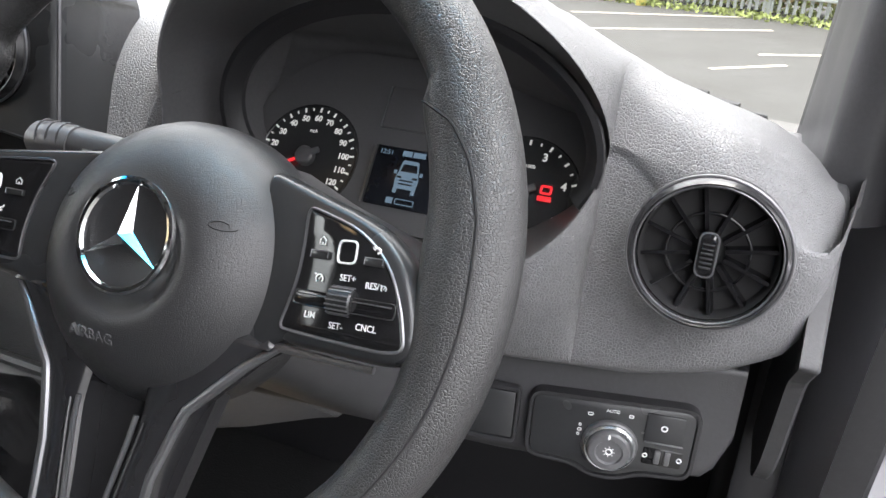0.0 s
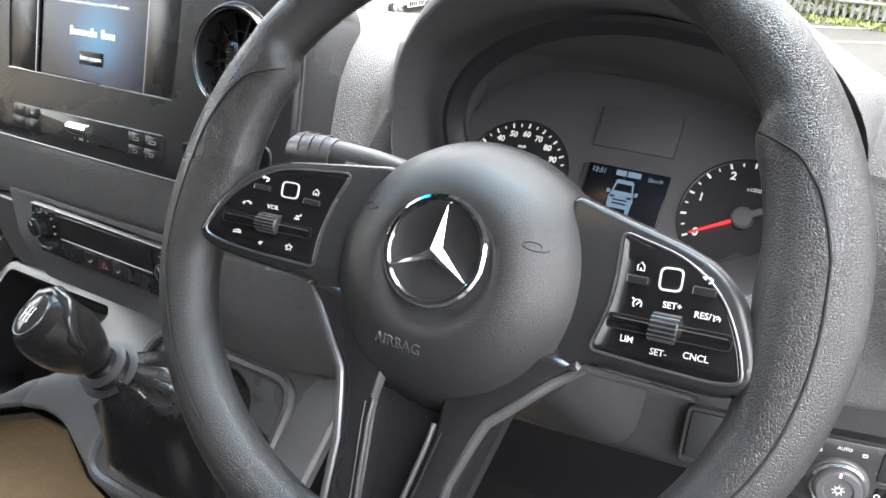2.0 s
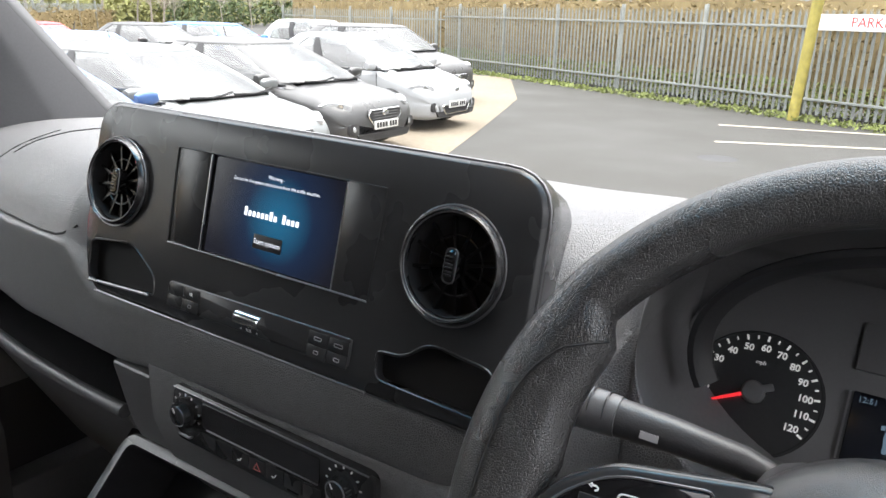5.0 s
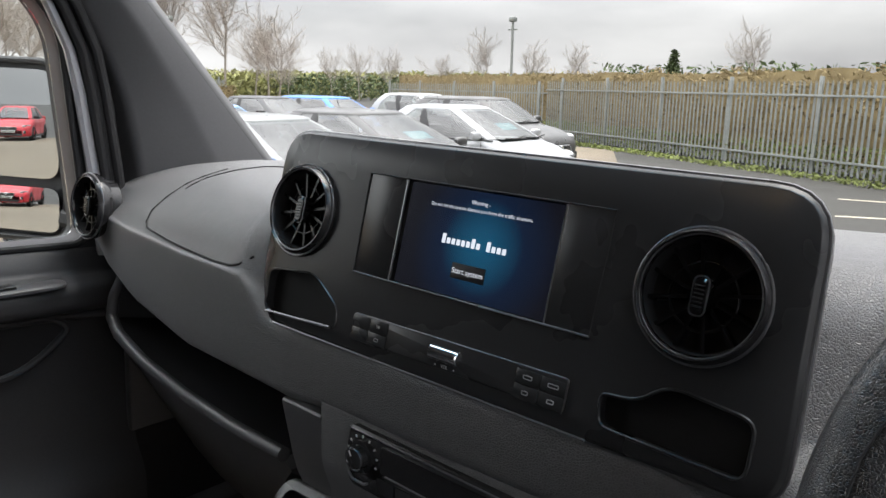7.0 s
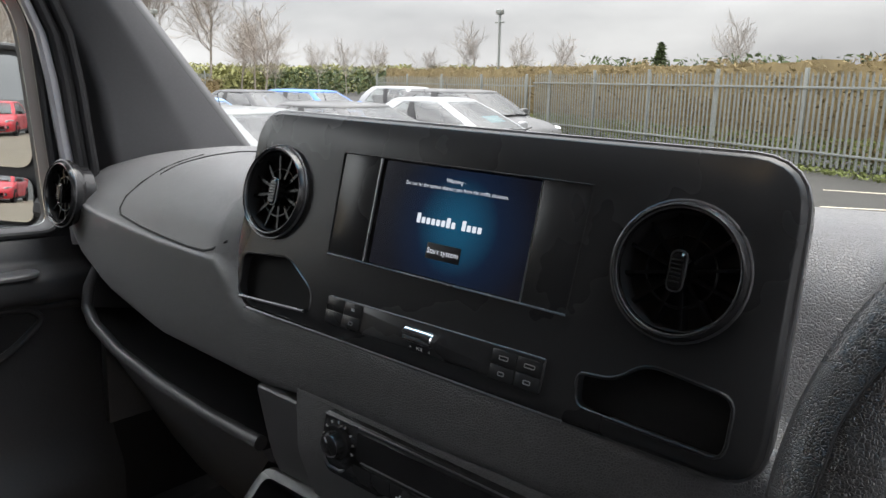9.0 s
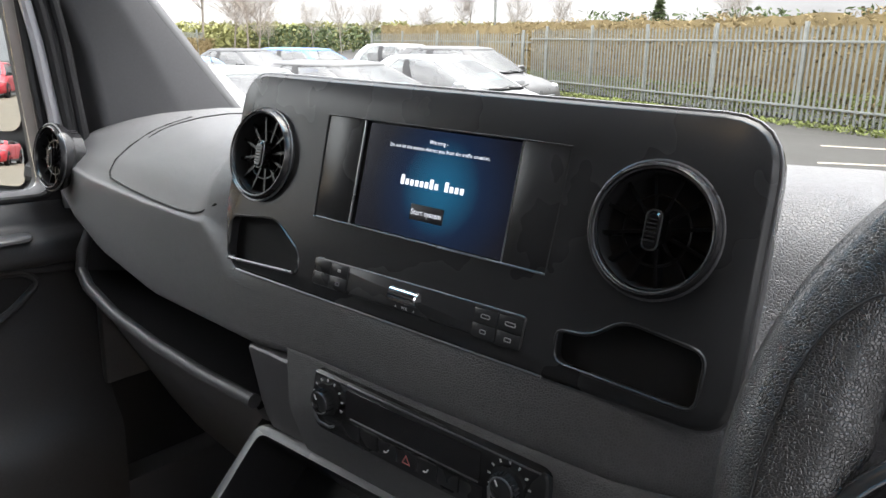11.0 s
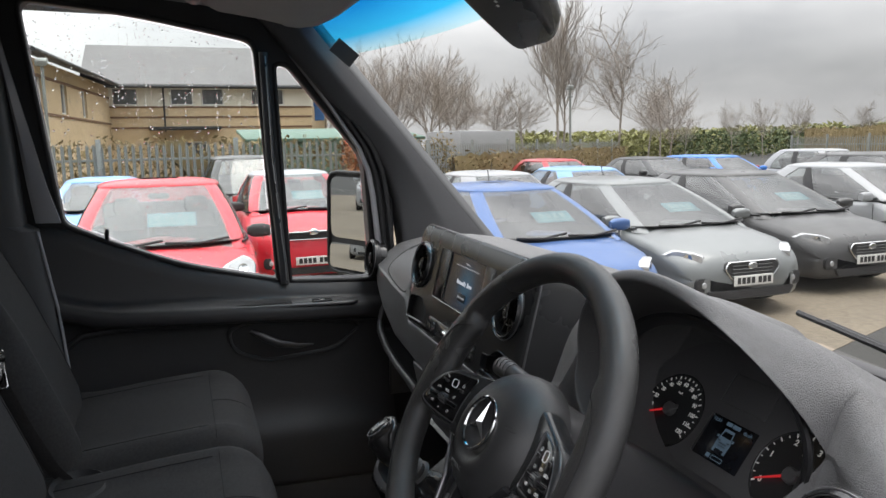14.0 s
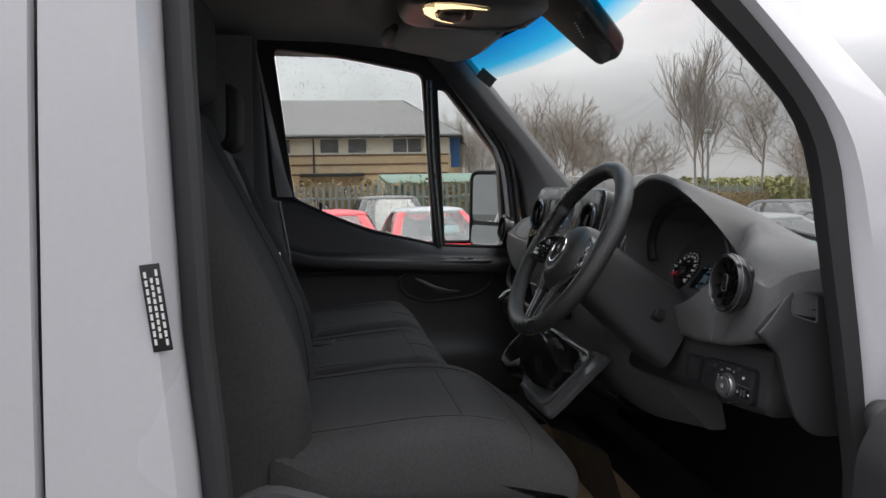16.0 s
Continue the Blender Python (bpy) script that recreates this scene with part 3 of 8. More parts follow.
# outer mirror on the passenger door: a tall housing with a large and a small glass
mir = thing("wing_mirror", (-0.90, 0.22, 1.27), "black tall wing mirror with a wide-angle lower glass", "mirror")
MF = axes((-1.01, 0.208, 1.42), Vector((0.87, 0.49, 0)).normalized(), (0, 0, 1), Vector((0.49, -0.87, 0)).normalized())
rings = []
for d, s in ((0.0, 0.97), (-0.006, 1.0), (-0.05, 0.98), (-0.085, 0.86), (-0.105, 0.6)):
    rings.append([MF @ Vector((p.x * s, p.y * s, d)) for p in rrect(0.20, 0.305, 0.045, 6)])
part("housing", loft(rings), RUBBER, mir, "black mirror shell")
part("mirror_glass", plate(rounded([(-0.085, -0.045), (0.085, -0.045), (0.085, 0.135), (-0.085, 0.135)], 0.03, 5), 0.004, MF @ pose(0, 0, 0.005)), MIRROR, mir, "large flat mirror glass")
part("mirror_glass", plate(rounded([(-0.085, -0.135), (0.085, -0.135), (0.085, -0.060), (-0.085, -0.060)], 0.02, 5), 0.004, MF @ pose(0, 0, 0.005, -3, 0, 0)), MIRROR, mir, "small wide-angle mirror glass")
part("rim", sweep([MF @ Vector((p.x, p.y, 0.004)) for p in rrect(0.192, 0.297, 0.042, 6)], 0.006, 8, closed=True), DARK, mir)
part("arm", sweep([(-0.82, 0.30, 1.30), (-0.88, 0.29, 1.30), (-0.94, 0.26, 1.31)], 0.025, 10), RUBBER, mir)

# driver's side: painted body side, jamb and seals round the open doorway
A_IN = [(-0.205, 1.985), (-0.020, 1.828), (0.036, 1.780), (0.094, 1.730), (0.162, 1.667), (0.214, 1.612), (0.234, 1.569), (0.245, 1.506), (0.264, 1.410), (0.292, 1.270), (0.327, 1.070), (0.327, 0.700)]
A_MID = [(-0.170, 2.010), (0.033, 1.829), (0.100, 1.764), (0.166, 1.702), (0.208, 1.655), (0.240, 1.619), (0.262, 1.576), (0.275, 1.520), (0.283, 1.463), (0.318, 1.270), (0.345, 1.070), (0.345, 0.700)]


def ribbon(a, b, xa, xb, thick, n=40):
    """A strip between two side outlines, rounded along its length."""
    def even(pts):
        v = [Vector(p) for p in pts]
        s = np.cumsum([0] + [(q - p).length for p, q in zip(v, v[1:])])
        t = np.linspace(0, s[-1], n)
        y, z = np.interp(t, s, [p.x for p in v]), np.interp(t, s, [p.y for p in v])
        k = np.array([0.25, 0.5, 0.25])
        for _ in range(2):
            y[1:-1], z[1:-1] = np.convolve(y, k, "valid"), np.convolve(z, k, "valid")
        return y, z
    ya, za = even(a)
    yb, zb = even(b)
    rings = []
    for i in range(n):
        p, q = Vector((xa, ya[i], za[i])), Vector((xb, yb[i], zb[i]))
        d = (q - p) * 0.5
        m = (p + q) * 0.5
        nrm = Vector((1, 0, 0))
        rings.append([m - d, m - d * 0.8 + nrm * thick, m + d * 0.8 + nrm * thick, m + d, m + d * 0.8 - nrm * thick, m - d * 0.8 - nrm * thick])
    return loft(rings)


single("trim", ribbon(A_IN, A_MID, 0.855, 0.865, 0.014), RUBBER, (0.86, 0.2, 0.7), "black rubber door seal round the open doorway", "door seal", kind="structure")
A_OUT = [(-0.003, 1.989), (0.157, 1.854), (0.230, 1.788), (0.315, 1.706), (0.395, 1.640), (0.452, 1.585), (0.620, 1.400), (0.660, 1.070), (0.660, 0.700)]
single("trim", ribbon(A_MID, A_OUT, 0.872, 0.80, 0.018), PAINT, (0.86, 0.3, 0.7), "white painted A-pillar and door jamb", "body panel", kind="structure")
wing = [[Vector((x, y, z)) for x, y, z in ((0.86, 0.345, 0.45), (0.865, 0.345, 1.30), (0.86, 0.40, 1.40), (0.84, 0.50, 1.45))],
        [Vector((x, y, z)) for x, y, z in ((0.93, 0.38, 0.45), (0.93, 0.38, 1.28), (0.92, 0.44, 1.37), (0.89, 0.52, 1.43))],
        [Vector((x, y, z)) for x, y, z in ((0.95, 0.46, 0.45), (0.945, 0.46, 1.26), (0.93, 0.50, 1.34), (0.90, 0.58, 1.39))],
        [Vector((x, y, z)) for x, y, z in ((0.95, 1.20, 0.45), (0.92, 1.20, 0.95), (0.86, 1.20, 1.08), (0.6, 1.20, 1.15))]]
fend = thing("front_wing", (0.92, 0.5, 0.45), "white painted front wing and hinge jamb of the van", "body panel", kind="structure")
part("panel", loft(wing, closed=False), PAINT, fend)
for z in (0.92, 1.24):
    part("hinge", box(0.05, 0.05, 0.07, pose(0.90, 0.385, z, 0, 0, 20), 0.008), PAINT, fend, "white painted door hinge")
part("hole_plug", lathe([(0.0, 0.002), (0.012, 0.002), (0.016, 0)], axes((0.897, 0.362, 1.10), (0, 0, 1), (0.45, -0.9, 0), (0.9, 0.45, 0)), 16), RUBBER, fend)
bon = [[Vector((x, ws_y(max(-0.72, min(0.72, x)), 1.40) + 0.04 + dy, z - 0.10 * (abs(x) / 0.86) ** 3)) for x in np.linspace(-0.86, 0.86, 13)] for dy, z in ((0.0, 1.352), (0.10, 1.33), (0.35, 1.24), (0.60, 1.13), (0.72, 1.02), (0.76, 0.80))]
single("bonnet", loft(bon, closed=False), PAINT, (0, 0.9, 1.2), "white painted short bonnet of the van", "bonnet", kind="structure")
single("scuttle", box(1.5, 0.09, 0.02, pose(0, 0.635, 1.352, -12, 0, 0), 0.006), RUBBER, (0, 0.63, 1.35), "black plastic scuttle panel below the windscreen", "scuttle", kind="structure")
for x0, x1, wz in ((0.72, 0.31, 0.0), (0.05, -0.52, -0.045)):
    wp = thing("wiper", (x0, ws_y(x0, 1.40), 1.40), "black windscreen wiper resting along the bottom of the glass", "wiper", group="windscreen wipers")
    part("arm", sweep([(x0 + (x1 - x0) * k / 6, ws_y(x0 + (x1 - x0) * k / 6, 1.378 + wz + 0.034 * k / 6) + 0.030, 1.378 + wz + 0.034 * k / 6) for k in range(7)], 0.006, 8), RUBBER, wp)
    part("blade", sweep([(x0 + (x1 - x0) * k / 6 - 0.03, ws_y(x0 + (x1 - x0) * k / 6, 1.392 + wz + 0.030 * k / 6) + 0.016, 1.392 + wz + 0.030 * k / 6) for k in range(7)], 0.005, 6), DARK, wp)

# B-pillar and body side behind the doorway
bside = thing("body_side", (0.93, -1.4, 0.5), "white painted van body side with a dark panel gap", "body panel", kind="structure")
prof = [(0.95, 0.35), (0.955, 0.9), (0.945, 1.3), (0.93, 1.6), (0.90, 1.95), (0.84, 2.25)]
B_EDGE = [(-0.560, 0.35), (-0.566, 1.0), (-0.572, 1.15), (-0.592, 1.33), (-0.612, 1.70), (-0.618, 1.95), (-0.60, 2.25)]


def b_edge(z):
    return float(np.interp(z, [q for _, q in B_EDGE], [p for p, _ in B_EDGE]))


zs = np.linspace(0.35, 2.25, 26)
def side_x(z):
    return lerp([(b, a) for a, b in prof], z)


part("pillar_panel", loft([[Vector((side_x(z) - 0.075, b_edge(z) + 0.010, z)), Vector((side_x(z) - 0.03, b_edge(z) + 0.002, z)), Vector((side_x(z) - 0.008, b_edge(z) - 0.012, z)), Vector((side_x(z), b_edge(z) - 0.035, z)), Vector((side_x(z) + 0.004, -0.68, z)), Vector((side_x(z), -0.7205, z)), Vector((side_x(z) - 0.012, -0.723, z))] for z in zs], closed=False), PAINT, bside, "white B-pillar panel")
part("side_panel", loft([[Vector((side_x(z) - 0.012, -0.728, z)), Vector((side_x(z), -0.731, z)), Vector((side_x(z) + 0.012, -0.80, z)), Vector((side_x(z) + 0.015, -3.6, z))] for z in zs], closed=False), PAINT, bside, "long white side panel")
part("panel_gap", box(0.01, 0.02, 1.9, pose(0.905, -0.7255, 1.3)), DARK, bside, "dark gap between panels")
part("door_seal", sweep([(side_x(z) - 0.055, b_edge(z) + 0.024, z) for z in zs], 0.020, 10, flat=0.8), RUBBER, bside, "thick black rubber door seal")
part("pillar_trim", loft([[Vector((0.862, b_edge(z) + 0.02, z)), Vector((0.80, b_edge(z) + 0.01, z)), Vector((0.76, b_edge(z) - 0.03, z)), Vector((0.74, -0.86, z)), Vector((0.86, -0.86, z))] for z in zs if z < 2.0]), LINER, bside, "dark inner pillar lining")
lab = part("sticker", box(0.002, 0.021, 0.098, pose(side_x(1.375) - 0.0018, -0.604, 1.375, 7, 0, 0) @ pose(0, 0, 0, 0, 3, 0), 0.0005), DARK, bside, "narrow black sticker with white lines of print")
for k, (dy, ln) in enumerate(((-0.006, 0.085), (0.000, 0.07), (0.006, 0.088))):
    for j in range(9):
        part("print_bar", box(0.0008, 0.0028, ln / 9 * 0.72, pose(side_x(1.375) - 0.0003, -0.604, 1.375, 7, 0, 0) @ pose(0, 0, 0, 0, 3, 0) @ pose(0, dy, (j - 4) * ln / 9)), WHITE, lab)

# the driver's door, swung wide open
dd = thing("door_2", (0.97, 0.34, 0.75), "wide open driver's door with a black inner card", "door", kind="structure")
part("door_card", loft([[Vector((x, y, z)) for y, z in rounded([(0.230 + e, 0.80), (0.217 + e, 1.00), (0.222 + e, 1.19), (0.25 + e, 1.245), (0.34 + e, 1.25), (0.35 + e, 0.78)], 0.02, 4)] for x, e in ((0.975, 0.02), (0.99, 0.0), (1.10, 0.0), (1.50, 0.03), (1.95, 0.07))]), RUBBER, dd, "black moulded door card")
part("door_skin", loft([[Vector((x, y, z)) for y, z in ((0.352 + e, 0.60), (0.352 + e, 1.27), (0.40 + e, 1.27), (0.41 + e, 0.60))] for x, e in ((0.965, 0.02), (1.50, 0.03), (1.98, 0.07))]), PAINT, dd, "white door skin")
slv = thing("cable_sleeve", (0.90, 0.33, 1.2), "black ribbed rubber cable sleeve between pillar and door", "cable sleeve")
sl_p = [Vector((0.885, 0.345, 1.20)), Vector((0.92, 0.315, 1.205)), Vector((0.965, 0.285, 1.205)), Vector((1.01, 0.255, 1.19))]
part("sleeve", sweep([sl_p[int(k / 8)].lerp(sl_p[min(3, int(k / 8) + 1)], (k % 8) / 8) for k in range(25)], [0.019 + 0.003 * (k % 2) for k in range(25)], 16), RUBBER, slv)

# ---- dashboard ----
def mouth(x):
    return math.sqrt(max(0.0, 1 - ((x - 0.485) / 0.165) ** 2))


def raw_top(x):
    flat = lerp([(-0.82, 1.402), (-0.70, 1.423), (-0.60, 1.437), (-0.45, 1.450), (-0.2, 1.453), (0, 1.452), (0.2, 1.456), (0.32, 1.462), (0.52, 1.462), (0.60, 1.490), (0.64, 1.472), (0.68, 1.452), (0.72, 1.4440), (0.76, 1.429), (0.775, 1.417), (0.79, 1.403), (0.81, 1.393), (0.826, 1.391)], x)
    return max(flat, 1.402 + 0.124 * mouth(x) + 0.014 if mouth(x) else 0)


def dash_top(x):
    """The pad's top line, eased where the hood runs out into the driver's end."""
    soft = 0.03 * max(0.0, min(1.0, (x - 0.55) / 0.05)) * max(0.0, min(1.0, (0.76 - x) / 0.05))
    return sum(raw_top(x + soft * k / 4) for k in range(-4, 5)) / 9


def dash_front(x):
    return lerp([(-0.82, 0.26), (-0.77, 0.222), (-0.70, 0.203), (-0.6, 0.19), (-0.43, 0.168), (-0.2, 0.144), (0, 0.137), (0.2, 0.143), (0.3, 0.185), (0.35, 0.203), (0.6, 0.208), (0.72, 0.208), (0.78, 0.218), (0.790, 0.226), (0.796, 0.234), (0.800, 0.248), (0.803, 0.268), (0.806, 0.288), (0.812, 0.31), (0.826, 0.36)], x)


def dash_low(x):
    return lerp([(-0.82, 1.31), (-0.7, 1.276), (-0.6, 1.248), (-0.43, 1.233), (-0.2, 1.243), (-0.1, 1.256), (0, 1.259), (0.2, 1.258), (0.32, 1.248), (0.6, 1.245), (0.69, 1.257), (0.756, 1.276), (0.780, 1.292), (0.790, 1.304), (0.796, 1.322), (0.800, 1.350), (0.803, 1.366), (0.806, 1.374), (0.826, 1.376)], x)


def dash_section(x):
    """The dash's section at x: the plain roll, blended into the hooded one beside the instruments."""
    yf, top, low, h = dash_front(x), dash_top(x), dash_low(x), mouth(x)
    yb = ws_y(max(-0.72, min(0.72, x)), 1.40) - 0.004
    zc = top - (top - low) * 0.45
    rec = lerp([(-0.28, 0.0), (-0.235, 0.03), (0.15, 0.03), (0.22, 0.05), (0.315, 0.05), (0.36, 0.0)], x)
    zc -= 0.035 * min(1, rec / 0.03)
    drop = 0.045 if x > 0.4 else 0.0
    roll = lerp([(-0.82, 0.5), (-0.72, 0.7), (-0.62, 1.0), (-0.31, 1.0), (-0.25, 0.0)], x)
    plain = [(yb, 1.25), (yb, 1.398 - drop * 0.5), (0.44, top - drop), (yf + 0.10 + rec + 0.05 * roll, top - 0.001 - drop * 0.2), (yf + 0.03 + 1.6 * rec + 0.035 * roll, top - 0.014 - 0.010 * roll), (yf + 0.008 + 1.3 * rec + 0.014 * roll, top - 0.045 - 0.015 * roll), (yf + 0.002 + 0.8 * rec + 0.004 * roll, zc + 0.012 - 0.012 * roll), (yf + 0.2 * rec, zc), (yf, zc - 0.012), (yf + 0.002, low + 0.03), (yf + 0.008, low), (yf + 0.10, low + 0.004)]
    prad = [0.002, 0.01, 0.08, 0.03 + 0.03 * roll, 0.03, 0.02 + 0.012 * roll, 0.006 + 0.012 * roll, 0.006, 0.006, 0.02, 0.012, 0.01]
    away = max(0.0, abs(x - 0.485) - 0.165)
    f = max(0.0, 1 - away / (0.05 if x < 0.485 else 0.09))
    f = f * f * (3 - 2 * f)
    if f > 0:
        ym = 0.182 + (0.075 if x > 0.485 else 0.02) * (1 - h) ** 1.2
        u = max(0.0, min(1.0, (x - 0.53) / 0.12))
        yo = max(ym, 0.182 + 0.075 * u * u * (3 - 2 * u))
        zm, zb = 1.402 + 0.124 * h, 1.402 - 0.106 * h
        zi = max(zb + 0.004, min(zm - 0.004 * h, lerp([(0.3, 1.44), (0.455, 1.432), (0.58, 1.405), (0.65, 1.392)], x)))
        ct, cb = max(ym, 0.308 + (zi - 1.34) * 0.7), max(ym, 0.308 + (zb - 1.34) * 0.7)
        ct, cb = ym + (ct - ym) * min(1, h * 5), ym + (cb - ym) * min(1, h * 5)
        hood = [(yb, 1.25), (yb, lerp([(0.2, 1.398), (0.42, 1.372), (0.54, 1.366), (0.82, 1.360)], x)), (0.43, lerp([(0.2, 1.452), (0.3, 1.440), (0.43, 1.425), (0.54, 1.420), (0.65, 1.411), (0.69, 1.406), (0.75, 1.401), (0.82, 1.392)], x)), (0.295, min(top - (0.020 if x < 0.56 else 0.006), lerp([(0.2, 1.50), (0.455, 1.492), (0.58, 1.490), (0.61, 1.482), (0.64, 1.466), (0.68, 1.447), (0.75, 1.438)], x))), (yo + 0.004 + 0.012 * (1 - h) ** 3, top - lerp([(0.56, 0.0), (0.60, 0.008), (0.66, 0.022), (0.72, 0.022)], x)), (ym, zm + 0.001), (ct, zi), (cb, zb + 0.003 * h), (yf - 0.004 + (ym - yf + 0.004) * (1 - h) ** 0.7, zb - 0.002), (yf + (ym - yf) * 0.45 * (1 - h) ** 1.5, (zb + low) / 2), (yf + 0.008, low), (yf + 0.10, low + 0.004)]
        hrad = [0.002, 0.01, 0.06, 0.05, 0.010, 0.003, 0.02, 0.01, 0.005, 0.01, 0.012, 0.01]
        plain = [tuple(a + (b - a) * f for a, b in zip(u, v)) for u, v in zip(plain, hood)]
        prad = [a + (b - a) * f for a, b in zip(prad, hrad)]
    return [Vector((x, p[0], p[1])) for p in rounded(plain, prad, 3)]


xs = sorted({round(float(v), 4) for v in np.linspace(-0.81, 0.27, 40)} | {round(float(v), 4) for v in np.linspace(0.275, 0.3199, 12)} | {round(0.485 - 0.1649 * math.cos(math.pi * k / 34), 4) for k in range(35)} | {0.6501, 0.654, 0.662, 0.675, 0.69, 0.71, 0.73, 0.75, 0.77, 0.780, 0.785, 0.790, 0.793, 0.796, 0.798, 0.800, 0.8015, 0.803, 0.806, 0.812, 0.820, 0.826})
dash = thing("dashboard", (0, 0.3, 1.25), "grained dark grey van dashboard with hooded instruments", "dashboard")
pad_bm = loft([dash_section(x) for x in xs])
pad_bm.faces.ensure_lookup_table()
ring_n = len(dash_section(0.0))
for i, x in enumerate(xs[:-1]):
    if 0.3196 < (x + xs[i + 1]) / 2 < 0.649:
        for j in range(23, 33):
            pad_bm.faces[i * ring_n + j].material_index = 1
pad_copy = pad_bm.copy()
part("pad", pad_bm, (PAD, HOODIN), dash, "grained dark grey soft dash pad", angle=50)
part("hood_bezel", sweep([(0.498 + 0.146 * math.cos(a), 0.245, 1.395 + 0.088 * math.sin(a)) for a in np.linspace(-0.35, math.pi + 0.35, 40)], 0.0045, 8, flat=2.2), DARK, dash, "dark ring inside the instrument hood")


def on_pad(x, z, proud=0.002):
    """A frame on the pad's front face."""
    return axes((x, dash_front(x) - proud, z), (1, 0, 0), (0, 0.12, 0.993), (0, -0.993, 0.12))


def ring_sweep(m, r, tube, n=40, into=None, flat=1.0):
    return sweep([m @ Vector((r * math.cos(2 * math.pi * i / n), r * math.sin(2 * math.pi * i / n), 0)) for i in range(n)], tube, 8, closed=True, into=into, flat=flat)


def air_vent(m, r, label):
    """A round turbine vent: outer bezel, inner barrel, curved vanes and a ribbed tab."""
    v = thing("air_vent", m.translation, label, "air vent", group="dashboard air vents")
    part("bezel", lathe([(r * 0.86, -0.030), (r * 0.87, -0.004), (r * 0.895, 0.004), (r * 0.94, 0.007), (r * 1.0, 0.003), (r * 1.03, -0.006), (r * 0.95, -0.014)], m, 44), GLOSS, v, "gloss dark bezel ring")
    part("bezel_rim", ring_sweep(m @ pose(0, 0, 0.0015), r * 1.015, 0.0011), TRIM, v)
    part("bezel_edge", ring_sweep(m @ pose(0, 0, 0.0055), r * 0.905, 0.0006), TRIM, v)
    part("barrel", lathe([(r * 0.87, 0.002), (r * 0.85, -0.002), (r * 0.84, -0.008), (r * 0.82, -0.0095), (0.001, -0.0095)], m, 36), VOID, v, "black barrel")
    for k in range(12):
        a = 2 * math.pi * k / 12 + 0.2
        bm = bmesh.new()
        c, s = math.cos(a), math.sin(a)
        fm = m @ Matrix.Rotation(a, 4, "Z")
        loft([[fm @ Vector((rr, w, d)) for w, d in ((-0.0012, z), (0.0012, z), (0.0026, z - 0.006), (0.0004, z - 0.006))] for rr, z in ((r * 0.22, -0.004), (r * 0.5, -0.0035), (r * 0.845, -0.003))], into=bm)
        part("vane", bm, VANE, v)
    part("inner_ring", ring_sweep(m @ pose(0, 0, -0.0045), r * 0.52, 0.0010), VANE, v)
    tab = part("tab", loft([[m @ Vector((p.x * s, p.y * s, d)) for p in rrect(r * 0.24, r * 0.60, r * 0.115, 5)] for d, s in ((-0.009, 0.9), (-0.002, 1.0), (0.003, 0.95), (0.005, 0.78))]), PIANO, v, "black ribbed direction tab")
    for k in range(6):
        part("rib", box(r * 0.15, 0.0009, 0.0016, m @ pose(0, (k - 2.5) * r * 0.062, 0.0055), 0.0003), SATIN, tab)
    part("tab_edge", sweep([m @ Vector((p.x, p.y, 0.0032)) for p in rrect(r * 0.235, r * 0.59, r * 0.11, 5)], 0.0006, 6, closed=True), TRIM, tab)
    return v


air_vent(on_pad(0.7245, 1.3655, 0.012), 0.0455, "round black turbine air vent in the driver's dash end")
air_vent(on_pad(-0.712, 1.366, 0.013), 0.0465, "round black turbine air vent near the passenger door")
LID = [(-0.524, 1.434), (-0.540, 1.415), (-0.551, 1.398), (-0.560, 1.380), (-0.557, 1.366), (-0.546, 1.3600), (-0.478, 1.3570), (-0.410, 1.3560), (-0.349, 1.3562), (-0.314, 1.3585), (-0.294, 1.3640), (-0.274, 1.3750), (-0.262, 1.388)]
part("lid_seam", sweep(drape(pad_copy, [Vector((x, 0.0, z)) for x, z in LID], (0, 1, 0), 0.0003), 0.0014, 6), VOID, dash, "dark seam of the airbag lid")
part("lid_seam", sweep(drape(pad_copy, [Vector((x, y, 1.6)) for x, y in ((-0.524, 0.236), (-0.515, 0.262), (-0.49, 0.295), (-0.43, 0.315), (-0.28, 0.325))], (0, 0, -1), 0.0003), 0.0011, 6), VOID, dash)
pad_copy.free()

# side vent in the driver's end of the dash
sv = thing("side_vent", (0.81, 0.30, 1.34), "small slatted black vent in the dash end", "air vent", group="side vents")
end_o = rounded([(0.205, 1.300), (0.222, 1.318), (0.247, 1.354), (0.268, 1.377), (0.290, 1.390), (0.42, 1.385), (0.42, 1.14), (0.30, 1.14), (0.268, 1.18), (0.240, 1.270)], [0.004, 0.02, 0.02, 0.02, 0.01, 0.01, 0.01, 0.05, 0.04, 0.01], 4)
vent_o = rounded([(0.267, 1.368), (0.297, 1.362), (0.301, 1.313), (0.258, 1.327), (0.257, 1.346)], [0.009, 0.009, 0.008, 0.008, 0.012], 4)
part("end_panel", plate(end_o, 0.012, axes((0.8005, 0, 0), (0, 1, 0), (0, 0, 1), (1, 0, 0)), [vent_o[::-1]], chamfer=0.002), CARDP, dash, "dark grey panel closing the dash end")
SV = axes((0.8005, 0, 0), (0, 1, 0), (0, 0, 1), (1, 0, 0))
part("frame", sweep([SV @ Vector((p.x, p.y, -0.001)) for p in vent_o], 0.0018, 8, closed=True), PLAST, sv)
